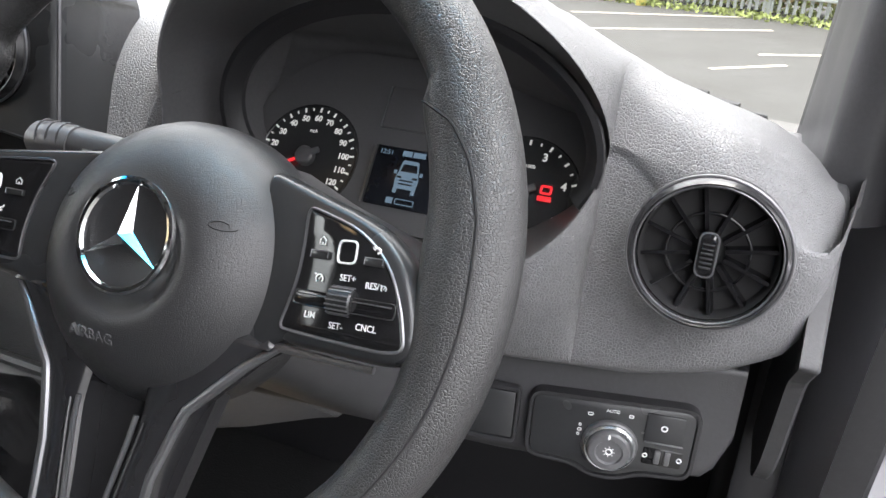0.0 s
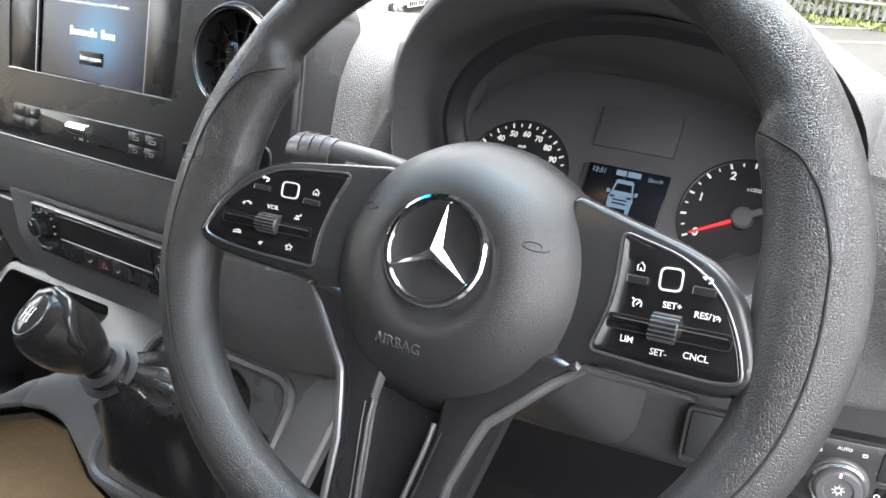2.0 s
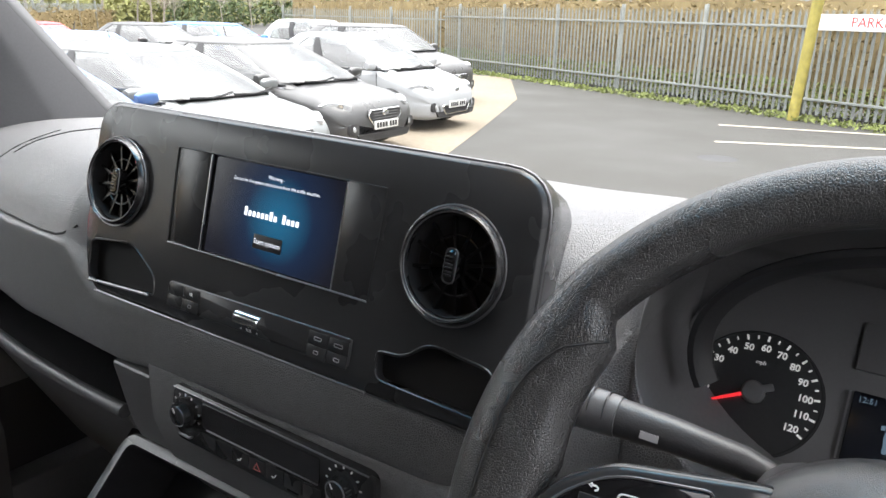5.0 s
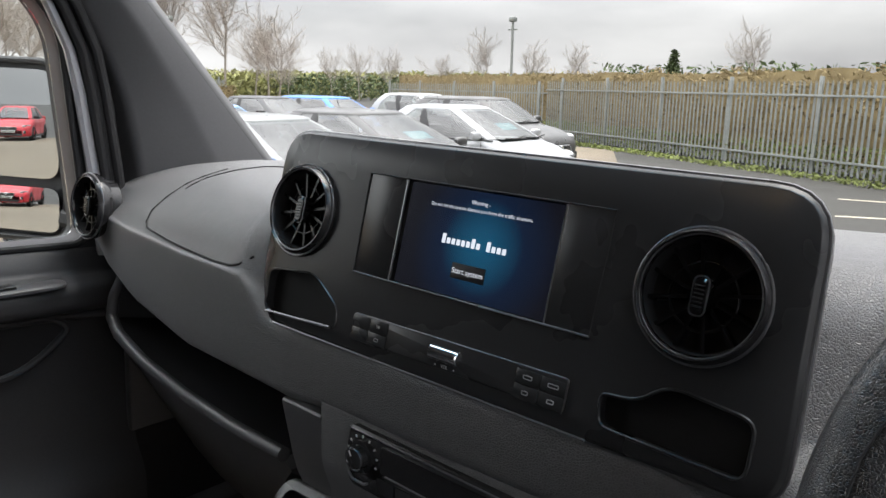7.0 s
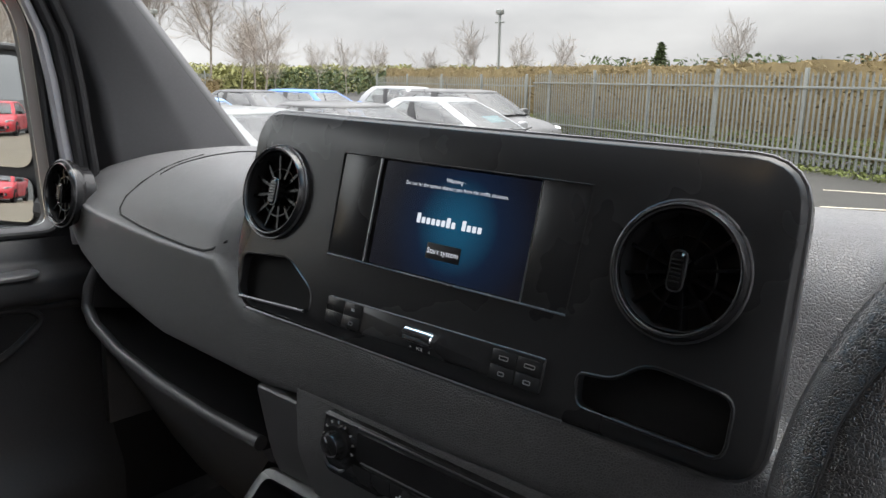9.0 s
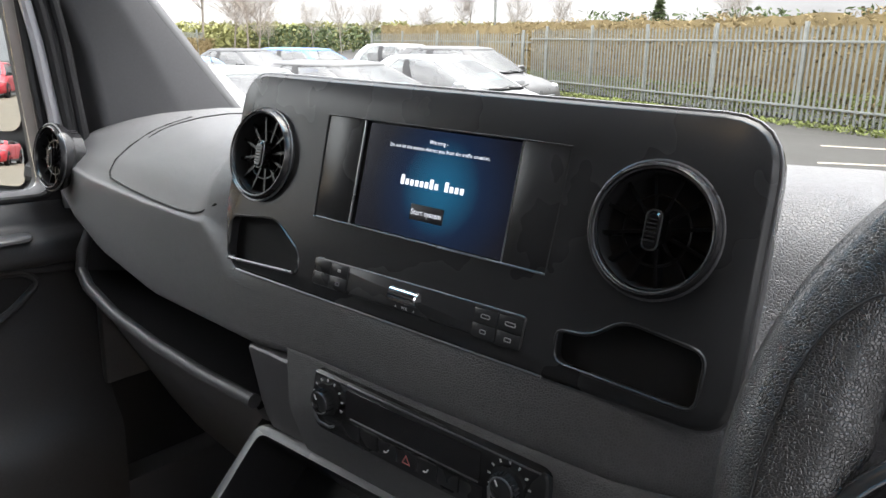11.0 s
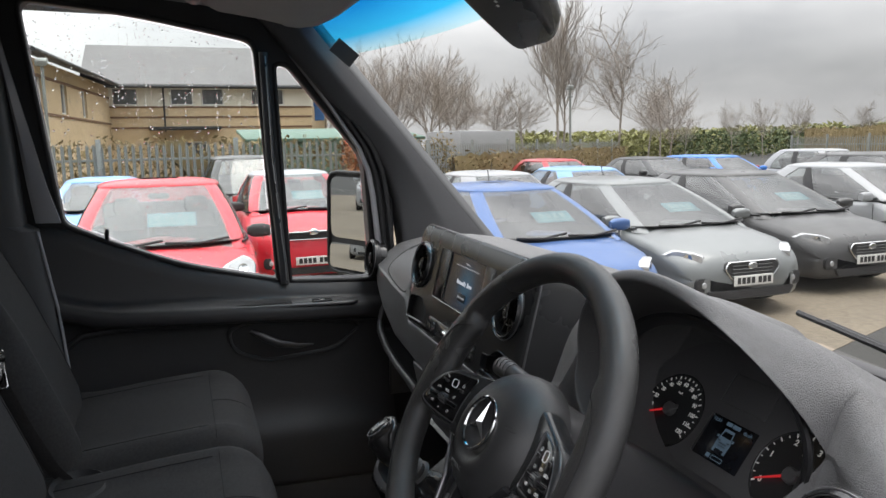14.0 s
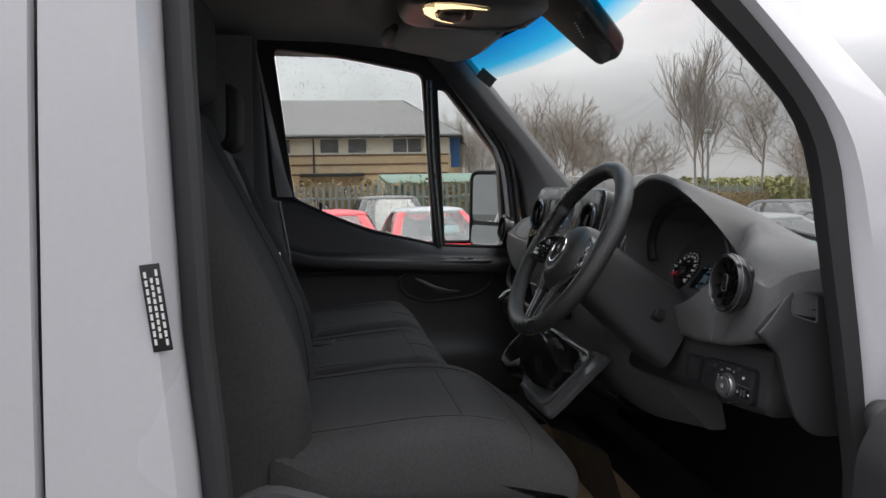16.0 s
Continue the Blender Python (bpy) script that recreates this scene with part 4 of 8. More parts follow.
for k in range(4):
    z = 1.3235 + k * 0.0118
    part("slat", loft([[SV @ Vector((y, z + dz + (y - 0.279) * -0.16, d)) for dz, d in ((0.0, -0.003), (0.0022, -0.003), (-0.0030, -0.012), (-0.0052, -0.012))] for y in (0.256, 0.279, 0.302)]), DARK, sv)
# black sheet close behind the slats, in place of the duct's shade
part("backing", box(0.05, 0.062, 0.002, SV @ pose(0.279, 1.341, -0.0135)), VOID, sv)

# lower dash: knee panel, centre stack, column opening
def knee_y(x):
    """How far the knee panel steps back towards its outer end."""
    return 0.0045 + 0.172 * (max(0.597, x) - 0.681)


part("knee_panel", loft([[Vector((x, y + knee_y(x), z)) for y, z in rounded([(0.310, low), (0.250, low), (0.2300, low + 0.018), (0.2385, 1.262), (0.33, 1.262), (0.36, low + 0.01)], [0.01, 0.012, 0.012, 0.006, 0.006, 0.01], 3)] for x, low in ((0.29, 1.12), (0.40, 1.13), (0.60, 1.148), (0.70, 1.150), (0.75, 1.155), (0.758, 1.165), (0.766, 1.19))]), CARDP, dash, "black knee panel below the wheel")
part("lower_centre", loft([[Vector((x, y + lerp([(0.20, 0.0), (0.25, 0.008), (0.28, 0.026), (0.31, 0.050), (0.34, 0.074), (0.36, 0.085)], x), z)) for y, z in rounded([(0.30, 1.0), (0.215, 1.08), (0.172, 1.14), (0.1490, 1.20), (0.1475, 1.264), (0.28, 1.264), (0.34, 1.0)], [0.01, 0.03, 0.02, 0.01, 0.006, 0.006, 0.01], 3)] for x in (-0.144, -0.1, 0.0, 0.1, 0.2, 0.25, 0.28, 0.31, 0.34, 0.36)]), PAD, dash, "black lower centre stack")
part("stack_trim", loft([[Vector((x, y, z)) for y, z in rounded([(0.300, 1.0), (0.205, 1.10), (0.170, 1.15), (0.148, 1.246), (0.28, 1.25), (0.34, 1.0)], [0.01, 0.03, 0.03, 0.006, 0.006, 0.01], 3)] for x in (-0.205, -0.199, -0.152, -0.147)]), CONSOLE, dash, "grey upright trim beside the centre stack")

# open shelf before the passenger
shelf = thing("passenger_shelf", (-0.47, 0.25, 1.15), "open black storage shelf with a rounded lip", "storage shelf")
LIP = [(-0.715, 0.245, 1.262), (-0.708, 0.222, 1.225), (-0.70, 0.214, 1.198), (-0.66, 0.204, 1.184), (-0.58, 0.198, 1.166), (-0.47, 0.196, 1.152), (-0.36, 0.193, 1.148), (-0.29, 0.190, 1.150), (-0.252, 0.188, 1.152)]
part("lip", sweep(LIP, 0.0085, 12), PLAST, shelf, "rounded black front lip")
part("tray", loft([[Vector((x, y - 0.002, z)), Vector((x, y + 0.10, z - 0.022)), Vector((x, 0.48, z - 0.03)), Vector((x, 0.50, 1.27))] for x, y, z in LIP[2:]], closed=False), DARK, shelf)
part("lower_panel", loft([[Vector((x, y, z - 0.004)), Vector((x, y + 0.03, z - 0.06)), Vector((x, y + 0.12, z - 0.22)), Vector((x, 0.56, 0.80))] for x, y, z in LIP], closed=False), PLAST, shelf, "black lower dash panel")
part("end_wall", box(0.02, 0.30, 0.30, pose(-0.735, 0.40, 1.14), 0.006), PLAST, shelf)

# ---- infotainment unit ----
tilt = radians(13)
PF = axes((0.006, 0.1605, 1.4160), (1, 0, 0), (0, math.sin(tilt), math.cos(tilt)), (0, -math.cos(tilt), math.sin(tilt)))
unit = thing("infotainment_unit", (0.006, 0.19, 1.33), "wide satin black infotainment unit with a lit screen", "infotainment unit")
outl = rounded([(-0.228, -0.094), (0.256, -0.094), (0.250, 0.0955), (-0.246, 0.0955), (-0.247, -0.05)], [0.022, 0.028, 0.036, 0.034, 0.03], 6)
pocket_l = rounded([(-0.231, -0.084), (-0.128, -0.078), (-0.130, -0.060), (-0.168, -0.036), (-0.233, -0.043)], [0.012, 0.006, 0.012, 0.012, 0.01], 4)
pocket_r = rounded([(0.136, -0.080), (0.234, -0.083), (0.234, -0.046), (0.178, -0.040), (0.160, -0.056), (0.134, -0.058)], [0.008, 0.010, 0.01, 0.012, 0.01, 0.006], 4)
bez = rounded([(-0.119, -0.0245), (0.117, -0.0245), (0.119, 0.0645), (-0.121, 0.0645)], 0.004, 3)
v1, v2 = circle(0.0385, 40, -0.200, 0.0195), circle(0.0385, 40, 0.187, 0.0195)
part("front_panel", plate(outl, 0.012, PF, [pocket_l[::-1], pocket_r[::-1], bez[::-1], v1[::-1], v2[::-1]], chamfer=0.004), SATIN, unit, "satin black front panel")
rings = [[PF @ Vector((p.x * s + dx, p.y * s, d)) for p in outl] for d, s, dx in ((-0.010, 1.0, 0), (-0.028, 0.992, 0), (-0.060, 0.95, 0), (-0.11, 0.90, 0))]
part("shell", loft(rings), SATIN, unit, "rounded black shell behind the panel")
part("rim_edge", sweep([PF @ Vector((p.x, p.y, -0.005)) for p in inset(outl[::1], -0.0002)], 0.0016, 6, closed=True), TRIM, unit, "thin bright edge")
for pk in (pocket_l, pocket_r):
    part("pocket_rim", sweep([PF @ Vector((p.x, p.y, 0.0000)) for p in pk], 0.0013, 6, closed=True), SATIN, unit)
    # floor only 9.5 mm down; its near-black colour stands in for depth shade
    part("pocket", plate(inset(pk, -0.002), 0.001, PF @ pose(0, 0, -0.0095)), VOID, unit, "shallow storage pocket, its floor coloured near-black as deep shade")
part("pocket_strip", sweep([PF @ Vector((x, y, 0.0018)) for x, y in ((-0.226, -0.0838), (-0.18, -0.0812), (-0.134, -0.0785))], 0.0015, 6), TRIM, unit, "bright strip along the pocket")
part("lower_strip", sweep([PF @ Vector((x, y, 0.0015)) for x, y in ((-0.215, -0.0925), (-0.1, -0.0925), (0.13, -0.0925))], 0.0011, 6), TRIM, unit)
for x in (-0.200, 0.187):
    air_vent(PF @ pose(x, 0.0195, 0.002), 0.0425, "round black turbine air vent in the infotainment panel")
part("bezel_floor", plate(rounded([(-0.121, -0.0265), (0.119, -0.0265), (0.121, 0.0665), (-0.123, 0.0665)], 0.004, 3), 0.002, PF @ pose(0, 0, -0.006)), SATIN, unit)
part("bezel_line", sweep([PF @ Vector((x, -0.0240, 0.0003)) for x in (-0.119, 0.0, 0.117)], 0.0009, 6), SILVER, unit, "thin bright line under the screen")
part("bezel_line", sweep([PF @ Vector((x, y, 0.0)) for x, y in ((-0.119, -0.024), (-0.121, 0.0645), (0.119, 0.0645), (0.117, -0.024))], 0.0006, 6), DARK, unit)
for x0, x1 in ((-0.1195, -0.0775), (0.0802, 0.1180)):
    part("side_flap", box(x1 - x0, 0.0885, 0.005, PF @ pose((x0 + x1) / 2, 0.020, -0.0028), 0.0008), SATIN, unit)
scr = bpy.data.materials.new("lit_screen")
scr.use_nodes = True
sn, sl = scr.node_tree.nodes, scr.node_tree.links
s_b = sn["Principled BSDF"]
s_co, s_map, s_grad, s_ramp = sn.new("ShaderNodeTexCoord"), sn.new("ShaderNodeMapping"), sn.new("ShaderNodeTexGradient"), sn.new("ShaderNodeValToRGB")
s_grad.gradient_type = "SPHERICAL"
s_map.inputs["Location"].default_value = (-0.10, 0.0, -0.28)
s_map.inputs["Scale"].default_value = (13.5, 13.5, 24.0)
sl.new(s_co.outputs["Object"], s_map.inputs["Vector"])
sl.new(s_map.outputs["Vector"], s_grad.inputs["Vector"])
sl.new(s_grad.outputs["Fac"], s_ramp.inputs["Fac"])
s_ramp.color_ramp.elements[0].color = (0.012, 0.013, 0.022, 1)
s_ramp.color_ramp.elements[1].color = (0.02, 0.22, 0.42, 1)
s_ramp.color_ramp.elements[1].position = 0.85
s_e = s_ramp.color_ramp.elements.new(0.40)
s_e.color = (0.010, 0.026, 0.070, 1)
s_b.inputs["Base Color"].default_value = (0.01, 0.01, 0.012, 1)
s_b.inputs["Roughness"].default_value = 0.16
sl.new(s_ramp.outputs["Color"], s_b.inputs["Emission Color"])
s_b.inputs["Emission Strength"].default_value = 0.11
SCREEN_AT = PF @ pose(0.0025, 0.020, -0.0035)
bm = plate(rrect(0.150, 0.0855, 0.002, 3), 0.004)
screen = new("screen", finish(bm, "screen", scr, (0, 0, 0)))
screen.parent = unit
screen.matrix_local = Matrix.Translation(-BASE[unit.name]) @ SCREEN_AT
BASE[screen.name] = Vector((0, 0, 0))
tagged(screen, "glowing dark blue screen with white writing")
LIT = glow("lit_white", (0.85, 0.9, 1.0), 0.22)
for s, y, tx in ((0.0046, 0.0335, "Warning -"), (0.0041, 0.0275, "Do not let the system distract you from the traffic situation.")):
    lettering(tx, s, pose(0, y, 0.0006), LIT, screen, depth=0.0)
part("start_key", box(0.0335, 0.0125, 0.0008, pose(0.0, -0.022, 0.0004), 0.0003), DARK, screen)
lettering("Start system", 0.0062, pose(0, -0.022, 0.0012), LIT, screen, depth=0.0)
for k in range(13):
    if k != 8:
        part("brand_bar", plate(rrect(0.0034, 0.0078 if k in (0, 6, 9) else 0.0048, 0.0006, 3, -0.030 + k * 0.005, 0.0015 if k in (0, 6, 9) else 0.0002), 0.0004, pose(0, 0, 0.0008)), LIT, screen)
for x in (-0.0765, 0.0795):
    part("screen_edge", box(0.0012, 0.087, 0.002, PF @ pose(x, 0.020, -0.0015)), SILVER, unit)

# key row with chrome roller
keys = thing("media_keys", PF @ Vector((0.0, -0.070, 0)), "black row of media keys with a chrome volume roller", "key panel")
part("base", plate(rounded([(-0.106, -0.0815), (0.1105, -0.0795), (0.1105, -0.0555), (-0.106, -0.0575)], 0.003, 3), 0.003, PF @ pose(0, 0, 0.0020), chamfer=0.001), SATIN, keys)
for x in (-0.095, -0.074, 0.078, 0.0995):
    for y in (-0.0640, -0.0752):
        part("key", box(0.0206, 0.0106, 0.0018, PF @ pose(x, y, 0.0020), 0.0004), SATIN, keys)
part("roller", cyl(0.0062, 0.029, PF @ pose(0.0025, -0.0675, 0.0045, 0, 90, 0), 20, 0.001), CHROME, keys, "chrome volume roller")
lettering("VOL", 0.0035, PF @ pose(0.0025, -0.0772, 0.0029), WHITE, keys)
lettering("TEL", 0.0030, PF @ pose(-0.074, -0.0640, 0.0031), WHITE, keys)
for x in (-0.007, 0.012):
    part("mark", plate([(x - 0.001, -0.0778), (x + 0.001, -0.0778), (x, -0.0764)], 0.0003, PF @ pose(0, 0, 0.0029)), WHITE, keys)
for x, y, w in ((0.078, -0.0640, 0.008), (0.0995, -0.0640, 0.009), (0.0780, -0.0752, 0.0055), (0.0995, -0.0752, 0.006), (-0.074, -0.0752, 0.005)):
    part("icon", band(rrect(w, 0.0032, 0.001, 2), rrect(w - 0.0014, 0.0018, 0.0004, 2), 0.0003, PF @ pose(x, y, 0.0032)), GREYP, keys)

# ---- climate panel ----
HF = axes((0.0165, 0.1445, 1.229), (1, 0, 0), (0, 0, 1), (0, -1, 0))
hv = thing("climate_panel", (0.0165, 0.155, 1.205), "black climate control panel with two round dials", "climate panel")
cl_o = rounded([(-0.110, -0.0290), (0.052, -0.0310), (0.118, -0.0300), (0.131, -0.018), (0.131, 0.026), (-0.113, 0.0285), (-0.1175, 0.008), (-0.1165, -0.020)], [0.012, 0.03, 0.014, 0.014, 0.010, 0.006, 0.02, 0.012], 4)
part("frame", plate(cl_o, 0.012, HF @ pose(0, 0, 0.004), chamfer=0.002), SATIN, hv, "black gloss frame")
part("frame_edge", sweep([HF @ Vector((x, y, 0.0042)) for x, y in ((-0.112, 0.0265), (-0.05, 0.0258), (0.06, 0.0248), (0.125, 0.0238))], 0.0008, 6), TRIM, hv)
part("display", plate(rounded([(-0.072, -0.0030), (0.073, -0.0040), (0.073, 0.0205), (-0.072, 0.0215)], 0.002, 3), 0.002, HF @ pose(0, 0, 0.0052)), GLOSS, hv, "dark glossy display strip")
part("display_edge", sweep([HF @ Vector((x, y, 0.0055)) for x, y in ((-0.066, -0.0040), (0.0, -0.0045), (0.072, -0.0050))], 0.0007, 6), TRIM, hv)
for k in range(7):
    part("key", box(0.0208, 0.0145, 0.003, HF @ pose(-0.0655 + k * 0.0218, -0.0160, 0.0042), 0.0008), SATIN, hv)
for x in (-0.022, 0.0215):
    part("icon", sweep([HF @ Vector((x + u, -0.0170 + v, 0.0062)) for u, v in ((-0.0026, -0.001), (-0.0006, -0.0016), (0.0012, -0.0002), (0.0024, 0.0018))], 0.0007, 6), WHITE, hv)
part("hazard_sign", band([Vector(p) for p in ((-0.0046, -0.0036), (0.0046, -0.0036), (0.0, 0.0050))], [Vector(p) for p in ((-0.0030, -0.0027), (0.0030, -0.0027), (0.0, 0.0030))], 0.0005, HF @ pose(0.0, -0.0165, 0.0064)), mat("hazard_print", (0.60, 0.18, 0.17), 0.5, var=0.05), hv, "red hazard triangle")
for x in (-0.0955, 0.0990):
    kn = part("dial", lathe([(0.0, 0.0105), (0.0085, 0.0103), (0.0105, 0.0090), (0.0115, 0.003), (0.0150, 0.0020), (0.0150, -0.002)], HF @ pose(x, 0.0045, 0.0055), 32), BLACKG, hv, "round black dial with a polished rim")
    part("dial_rim", ring_sweep(HF @ pose(x, 0.0045, 0.0152), 0.0098, 0.0007), TRIM, kn)
    for k in range(20):
        a = 2 * math.pi * k / 20
        part("rib", box(0.0012, 0.0012, 0.006, HF @ pose(x + 0.0114 * math.cos(a), 0.0045 + 0.0114 * math.sin(a), 0.0110, 0, 0, math.degrees(a))), SATIN, kn)
    part("pointer", box(0.0012, 0.005, 0.0006, HF @ pose(x - 0.0035, 0.0095, 0.0162, 0, 0, 30)), WHITE, kn)
    for k in range(9):
        a = radians(-20 + 220 * k / 8)
        part("mark", box(0.0026, 0.0016, 0.0004, HF @ pose(x + 0.0180 * math.cos(a), 0.0045 + 0.0180 * math.sin(a), 0.0044, 0, 0, math.degrees(a))), WHITE, hv)
    part("dial_foot", sweep([HF @ Vector((x + dx, dy, 0.006)) for dx, dy in ((-0.0165, -0.004), (-0.0155, -0.016), (-0.010, -0.021), (0.004, -0.0212), (0.009, -0.0185))], 0.0013, 6), TRIM, hv)

# ---- instrument cluster ----
kt = radians(35)
KF = axes((0.482, 0.296, 1.340), (1, 0, 0), (0, math.sin(kt), math.cos(kt)), (0, -math.cos(kt), math.sin(kt)))
clu = thing("instrument_cluster", (0.482, 0.30, 1.29), "dark instrument cluster with two dials and a small display", "instrument cluster")
part("face", plate(rounded([(-0.158, -0.045), (0.158, -0.045), (0.150, 0.06), (0.085, 0.104), (-0.10, 0.108), (-0.158, 0.06)], 0.03, 5), 0.006, KF), FACEM, clu, "dark matt face plate")
RED = glow("lit_red", (1.0, 0.03, 0.04), 0.13)
# white print; its weak glow stands in for ambient light on the scales
PALE = glow("scale_print_glow", (0.8, 0.8, 0.78), 0.05)
PALE.node_tree.nodes["Principled BSDF"].inputs["Base Color"].default_value = (0.75, 0.75, 0.73, 1)
ICE = glow("lit_ice_blue", (0.42, 0.66, 0.92), 0.034)
DIAL_R = 0.0475


def dial(cx, unit_step, count, a0, a1, size, redline):
    d = part("dial_face", lathe([(0.0, 0.0005), (DIAL_R - 0.001, 0.0005), (DIAL_R, 0.0012), (DIAL_R + 0.0012, 0.0012), (DIAL_R + 0.0016, 0.0)], KF @ pose(cx, 0.004, 0.0005), 48), SATIN, clu, "round black dial")
    steps = count * (2 if unit_step > 1 else 4)
    for k in range(steps + 1):
        a = radians(a0 + (a1 - a0) * k / steps)
        big = k % 2 == 0
        part("tick", box(0.0042 if big else 0.0026, 0.0016 if big else 0.0012, 0.0004, KF @ pose(cx + 0.0435 * math.cos(a), 0.004 + 0.0435 * math.sin(a), 0.0022, 0, 0, math.degrees(a))), RED if redline and k > steps - 4 else PALE, d)
    for k in range(count + 1):
        a = radians(a0 + (a1 - a0) * k / count)
        ob = lettering(str(k * unit_step), size, KF @ pose(cx + 0.0355 * math.cos(a), 0.004 + 0.0355 * math.sin(a), 0.0022), PALE, d, "numeral", heavy=0.00022)
    part("needle", plate([(0.006, -0.0014), (0.040, -0.0006), (0.040, 0.0006), (0.006, 0.0014)], 0.0012, KF @ pose(cx, 0.004, 0.006) @ Matrix.Rotation(radians(a0), 4, "Z")), RED, d, "glowing red needle")
    part("needle_cap", lathe([(0.0085, 0.0), (0.0085, 0.006), (0.007, 0.0075), (0.0, 0.008)], KF @ pose(cx, 0.004, 0.001), 24), FACEM, d)
    part("needle_tail", box(0.012, 0.0055, 0.003, KF @ pose(cx, 0.004, 0.007) @ Matrix.Rotation(radians(a0), 4, "Z") @ pose(-0.009, 0, 0), 0.001), FACEM, d)
    return d


sp = dial(-0.0965, 10, 12, 208, -31, 0.0072, False)
lettering("mph", 0.0042, KF @ pose(-0.0965, 0.028, 0.0022), PALE, sp)
ta = dial(0.0965, 1, 5, 210, -28, 0.0090, True)
part("warning_light", band(rrect(0.0095, 0.0075, 0.002, 3), rrect(0.0060, 0.0040, 0.001, 3), 0.0006, KF @ pose(0.1170, 0.0115, 0.0024)), RED, ta, "glowing red warning light")
part("warning_light", box(0.0110, 0.0040, 0.0006, KF @ pose(0.1170, 0.0042, 0.0024), 0.0002), RED, ta)
lettering("x1000", 0.0042, KF @ pose(0.0990, 0.028, 0.0022), PALE, ta)
dsp = part("display", box(0.068, 0.0515, 0.003, KF @ pose(0.002, 0.0002, 0.001), 0.001), mat("unlit_display", (0.012, 0.014, 0.020), 0.22, var=0.05), clu, "small dark display with a van drawing")
lettering("12:51", 0.0058, KF @ pose(-0.0225, 0.0205, 0.0028), ICE, dsp)
lettering("0km/h", 0.0050, KF @ pose(0.0255, 0.0195, 0.0028), ICE, dsp)
for x, w in ((-0.0035, 0.0085), (0.0075, 0.0110)):
    part("title_bar", box(w, 0.0046, 0.0004, KF @ pose(x, 0.0212, 0.0028)), ICE, dsp)
VD = KF @ pose(0.0018, -0.0005, 0.0030)
van_o = rounded([(-0.0098, -0.0085), (0.0098, -0.0085), (0.0105, 0.000), (0.0090, 0.0052), (0.0072, 0.0160), (-0.0072, 0.0160), (-0.0090, 0.0052), (-0.0105, 0.000)], 0.0015, 2)
wind_o = rounded([(-0.0078, 0.0062), (0.0078, 0.0062), (0.0062, 0.0128), (-0.0062, 0.0128)], 0.0008, 2)
part("van_drawing", plate(van_o, 0.0004, VD, [wind_o[::-1]]), ICE, dsp, "pale blue drawing of a van")
for x in (-1, 1):
    part("lamp_drawing", box(0.0040, 0.0018, 0.0003, VD @ pose(x * 0.0070, 0.0012, 0.0004)), DARK, dsp)
    part("tyre_drawing", box(0.0034, 0.0042, 0.0003, VD @ pose(x * 0.0082, -0.0104, 0)), ICE, dsp)
    part("mirror_drawing", box(0.0026, 0.0032, 0.0003, VD @ pose(x * 0.0116, 0.0052, 0)), ICE, dsp)
for y in (-0.0015, -0.0045):
    part("grille_drawing", box(0.0120, 0.0012, 0.0003, VD @ pose(0, y, 0.0004)), DARK, dsp)
part("gauge_drawing", band(rrect(0.0170, 0.0052, 0.001, 2), rrect(0.0154, 0.0036, 0.0006, 2), 0.0003, KF @ pose(0.0050, -0.0200, 0.0030)), ICE, dsp)
part("gauge_mark", box(0.0060, 0.0050, 0.0003, KF @ pose(-0.0085, -0.0200, 0.0030)), ICE, dsp)
part("blank_panel", box(0.068, 0.037, 0.003, KF @ pose(-0.0010, 0.0600, 0.0008), 0.001), FACEM, clu)
for y, h in ((0.0000, 0.0500), (0.0600, 0.0360)):
    part("divider", box(0.0014, h, 0.0015, KF @ pose(-0.0345, y, 0.0022)), TRIM, clu)

# ---- steering wheel ----
wt = radians(29)
WF = axes((0.48, 0.0, 1.40), (1, 0, 0), (0, math.sin(wt), math.cos(wt)), (0, -math.cos(wt), math.sin(wt)))
whl = thing("steering_wheel", (0.48, 0.03, 1.38), "black leather steering wheel with gloss switch pads", "steering wheel")


def rim_point(a, dr=0.0):
    rx, ry = 0.1685 + dr, (0.1679 if math.sin(a) > 0 else 0.1613) + dr
    x, y = -0.0022 + rx * math.cos(a), 0.0070 + ry * math.sin(a)
    return Vector((x, y, -0.0170 - 0.0192 * y))


def swell(a):
    """How far the rim grows inwards at the angle a: the thumb rests above the side spokes."""
    d = math.degrees(a) % 360
    w = 0.0
    for c, sgn, k in ((0, 1, 0.75), (182, -1, 1.25)):
        u = (d - c + 180) % 360 - 180
        u *= sgn
        w = max(w, k * lerp([(-34, 0.0), (-16, 0.004), (-4, 0.012), (6, 0.0150), (14, 0.0125), (22, 0.0108), (28, 0.0098), (31, 0.0080), (32.5, 0.0040), (34, 0.0)], u))
    return w


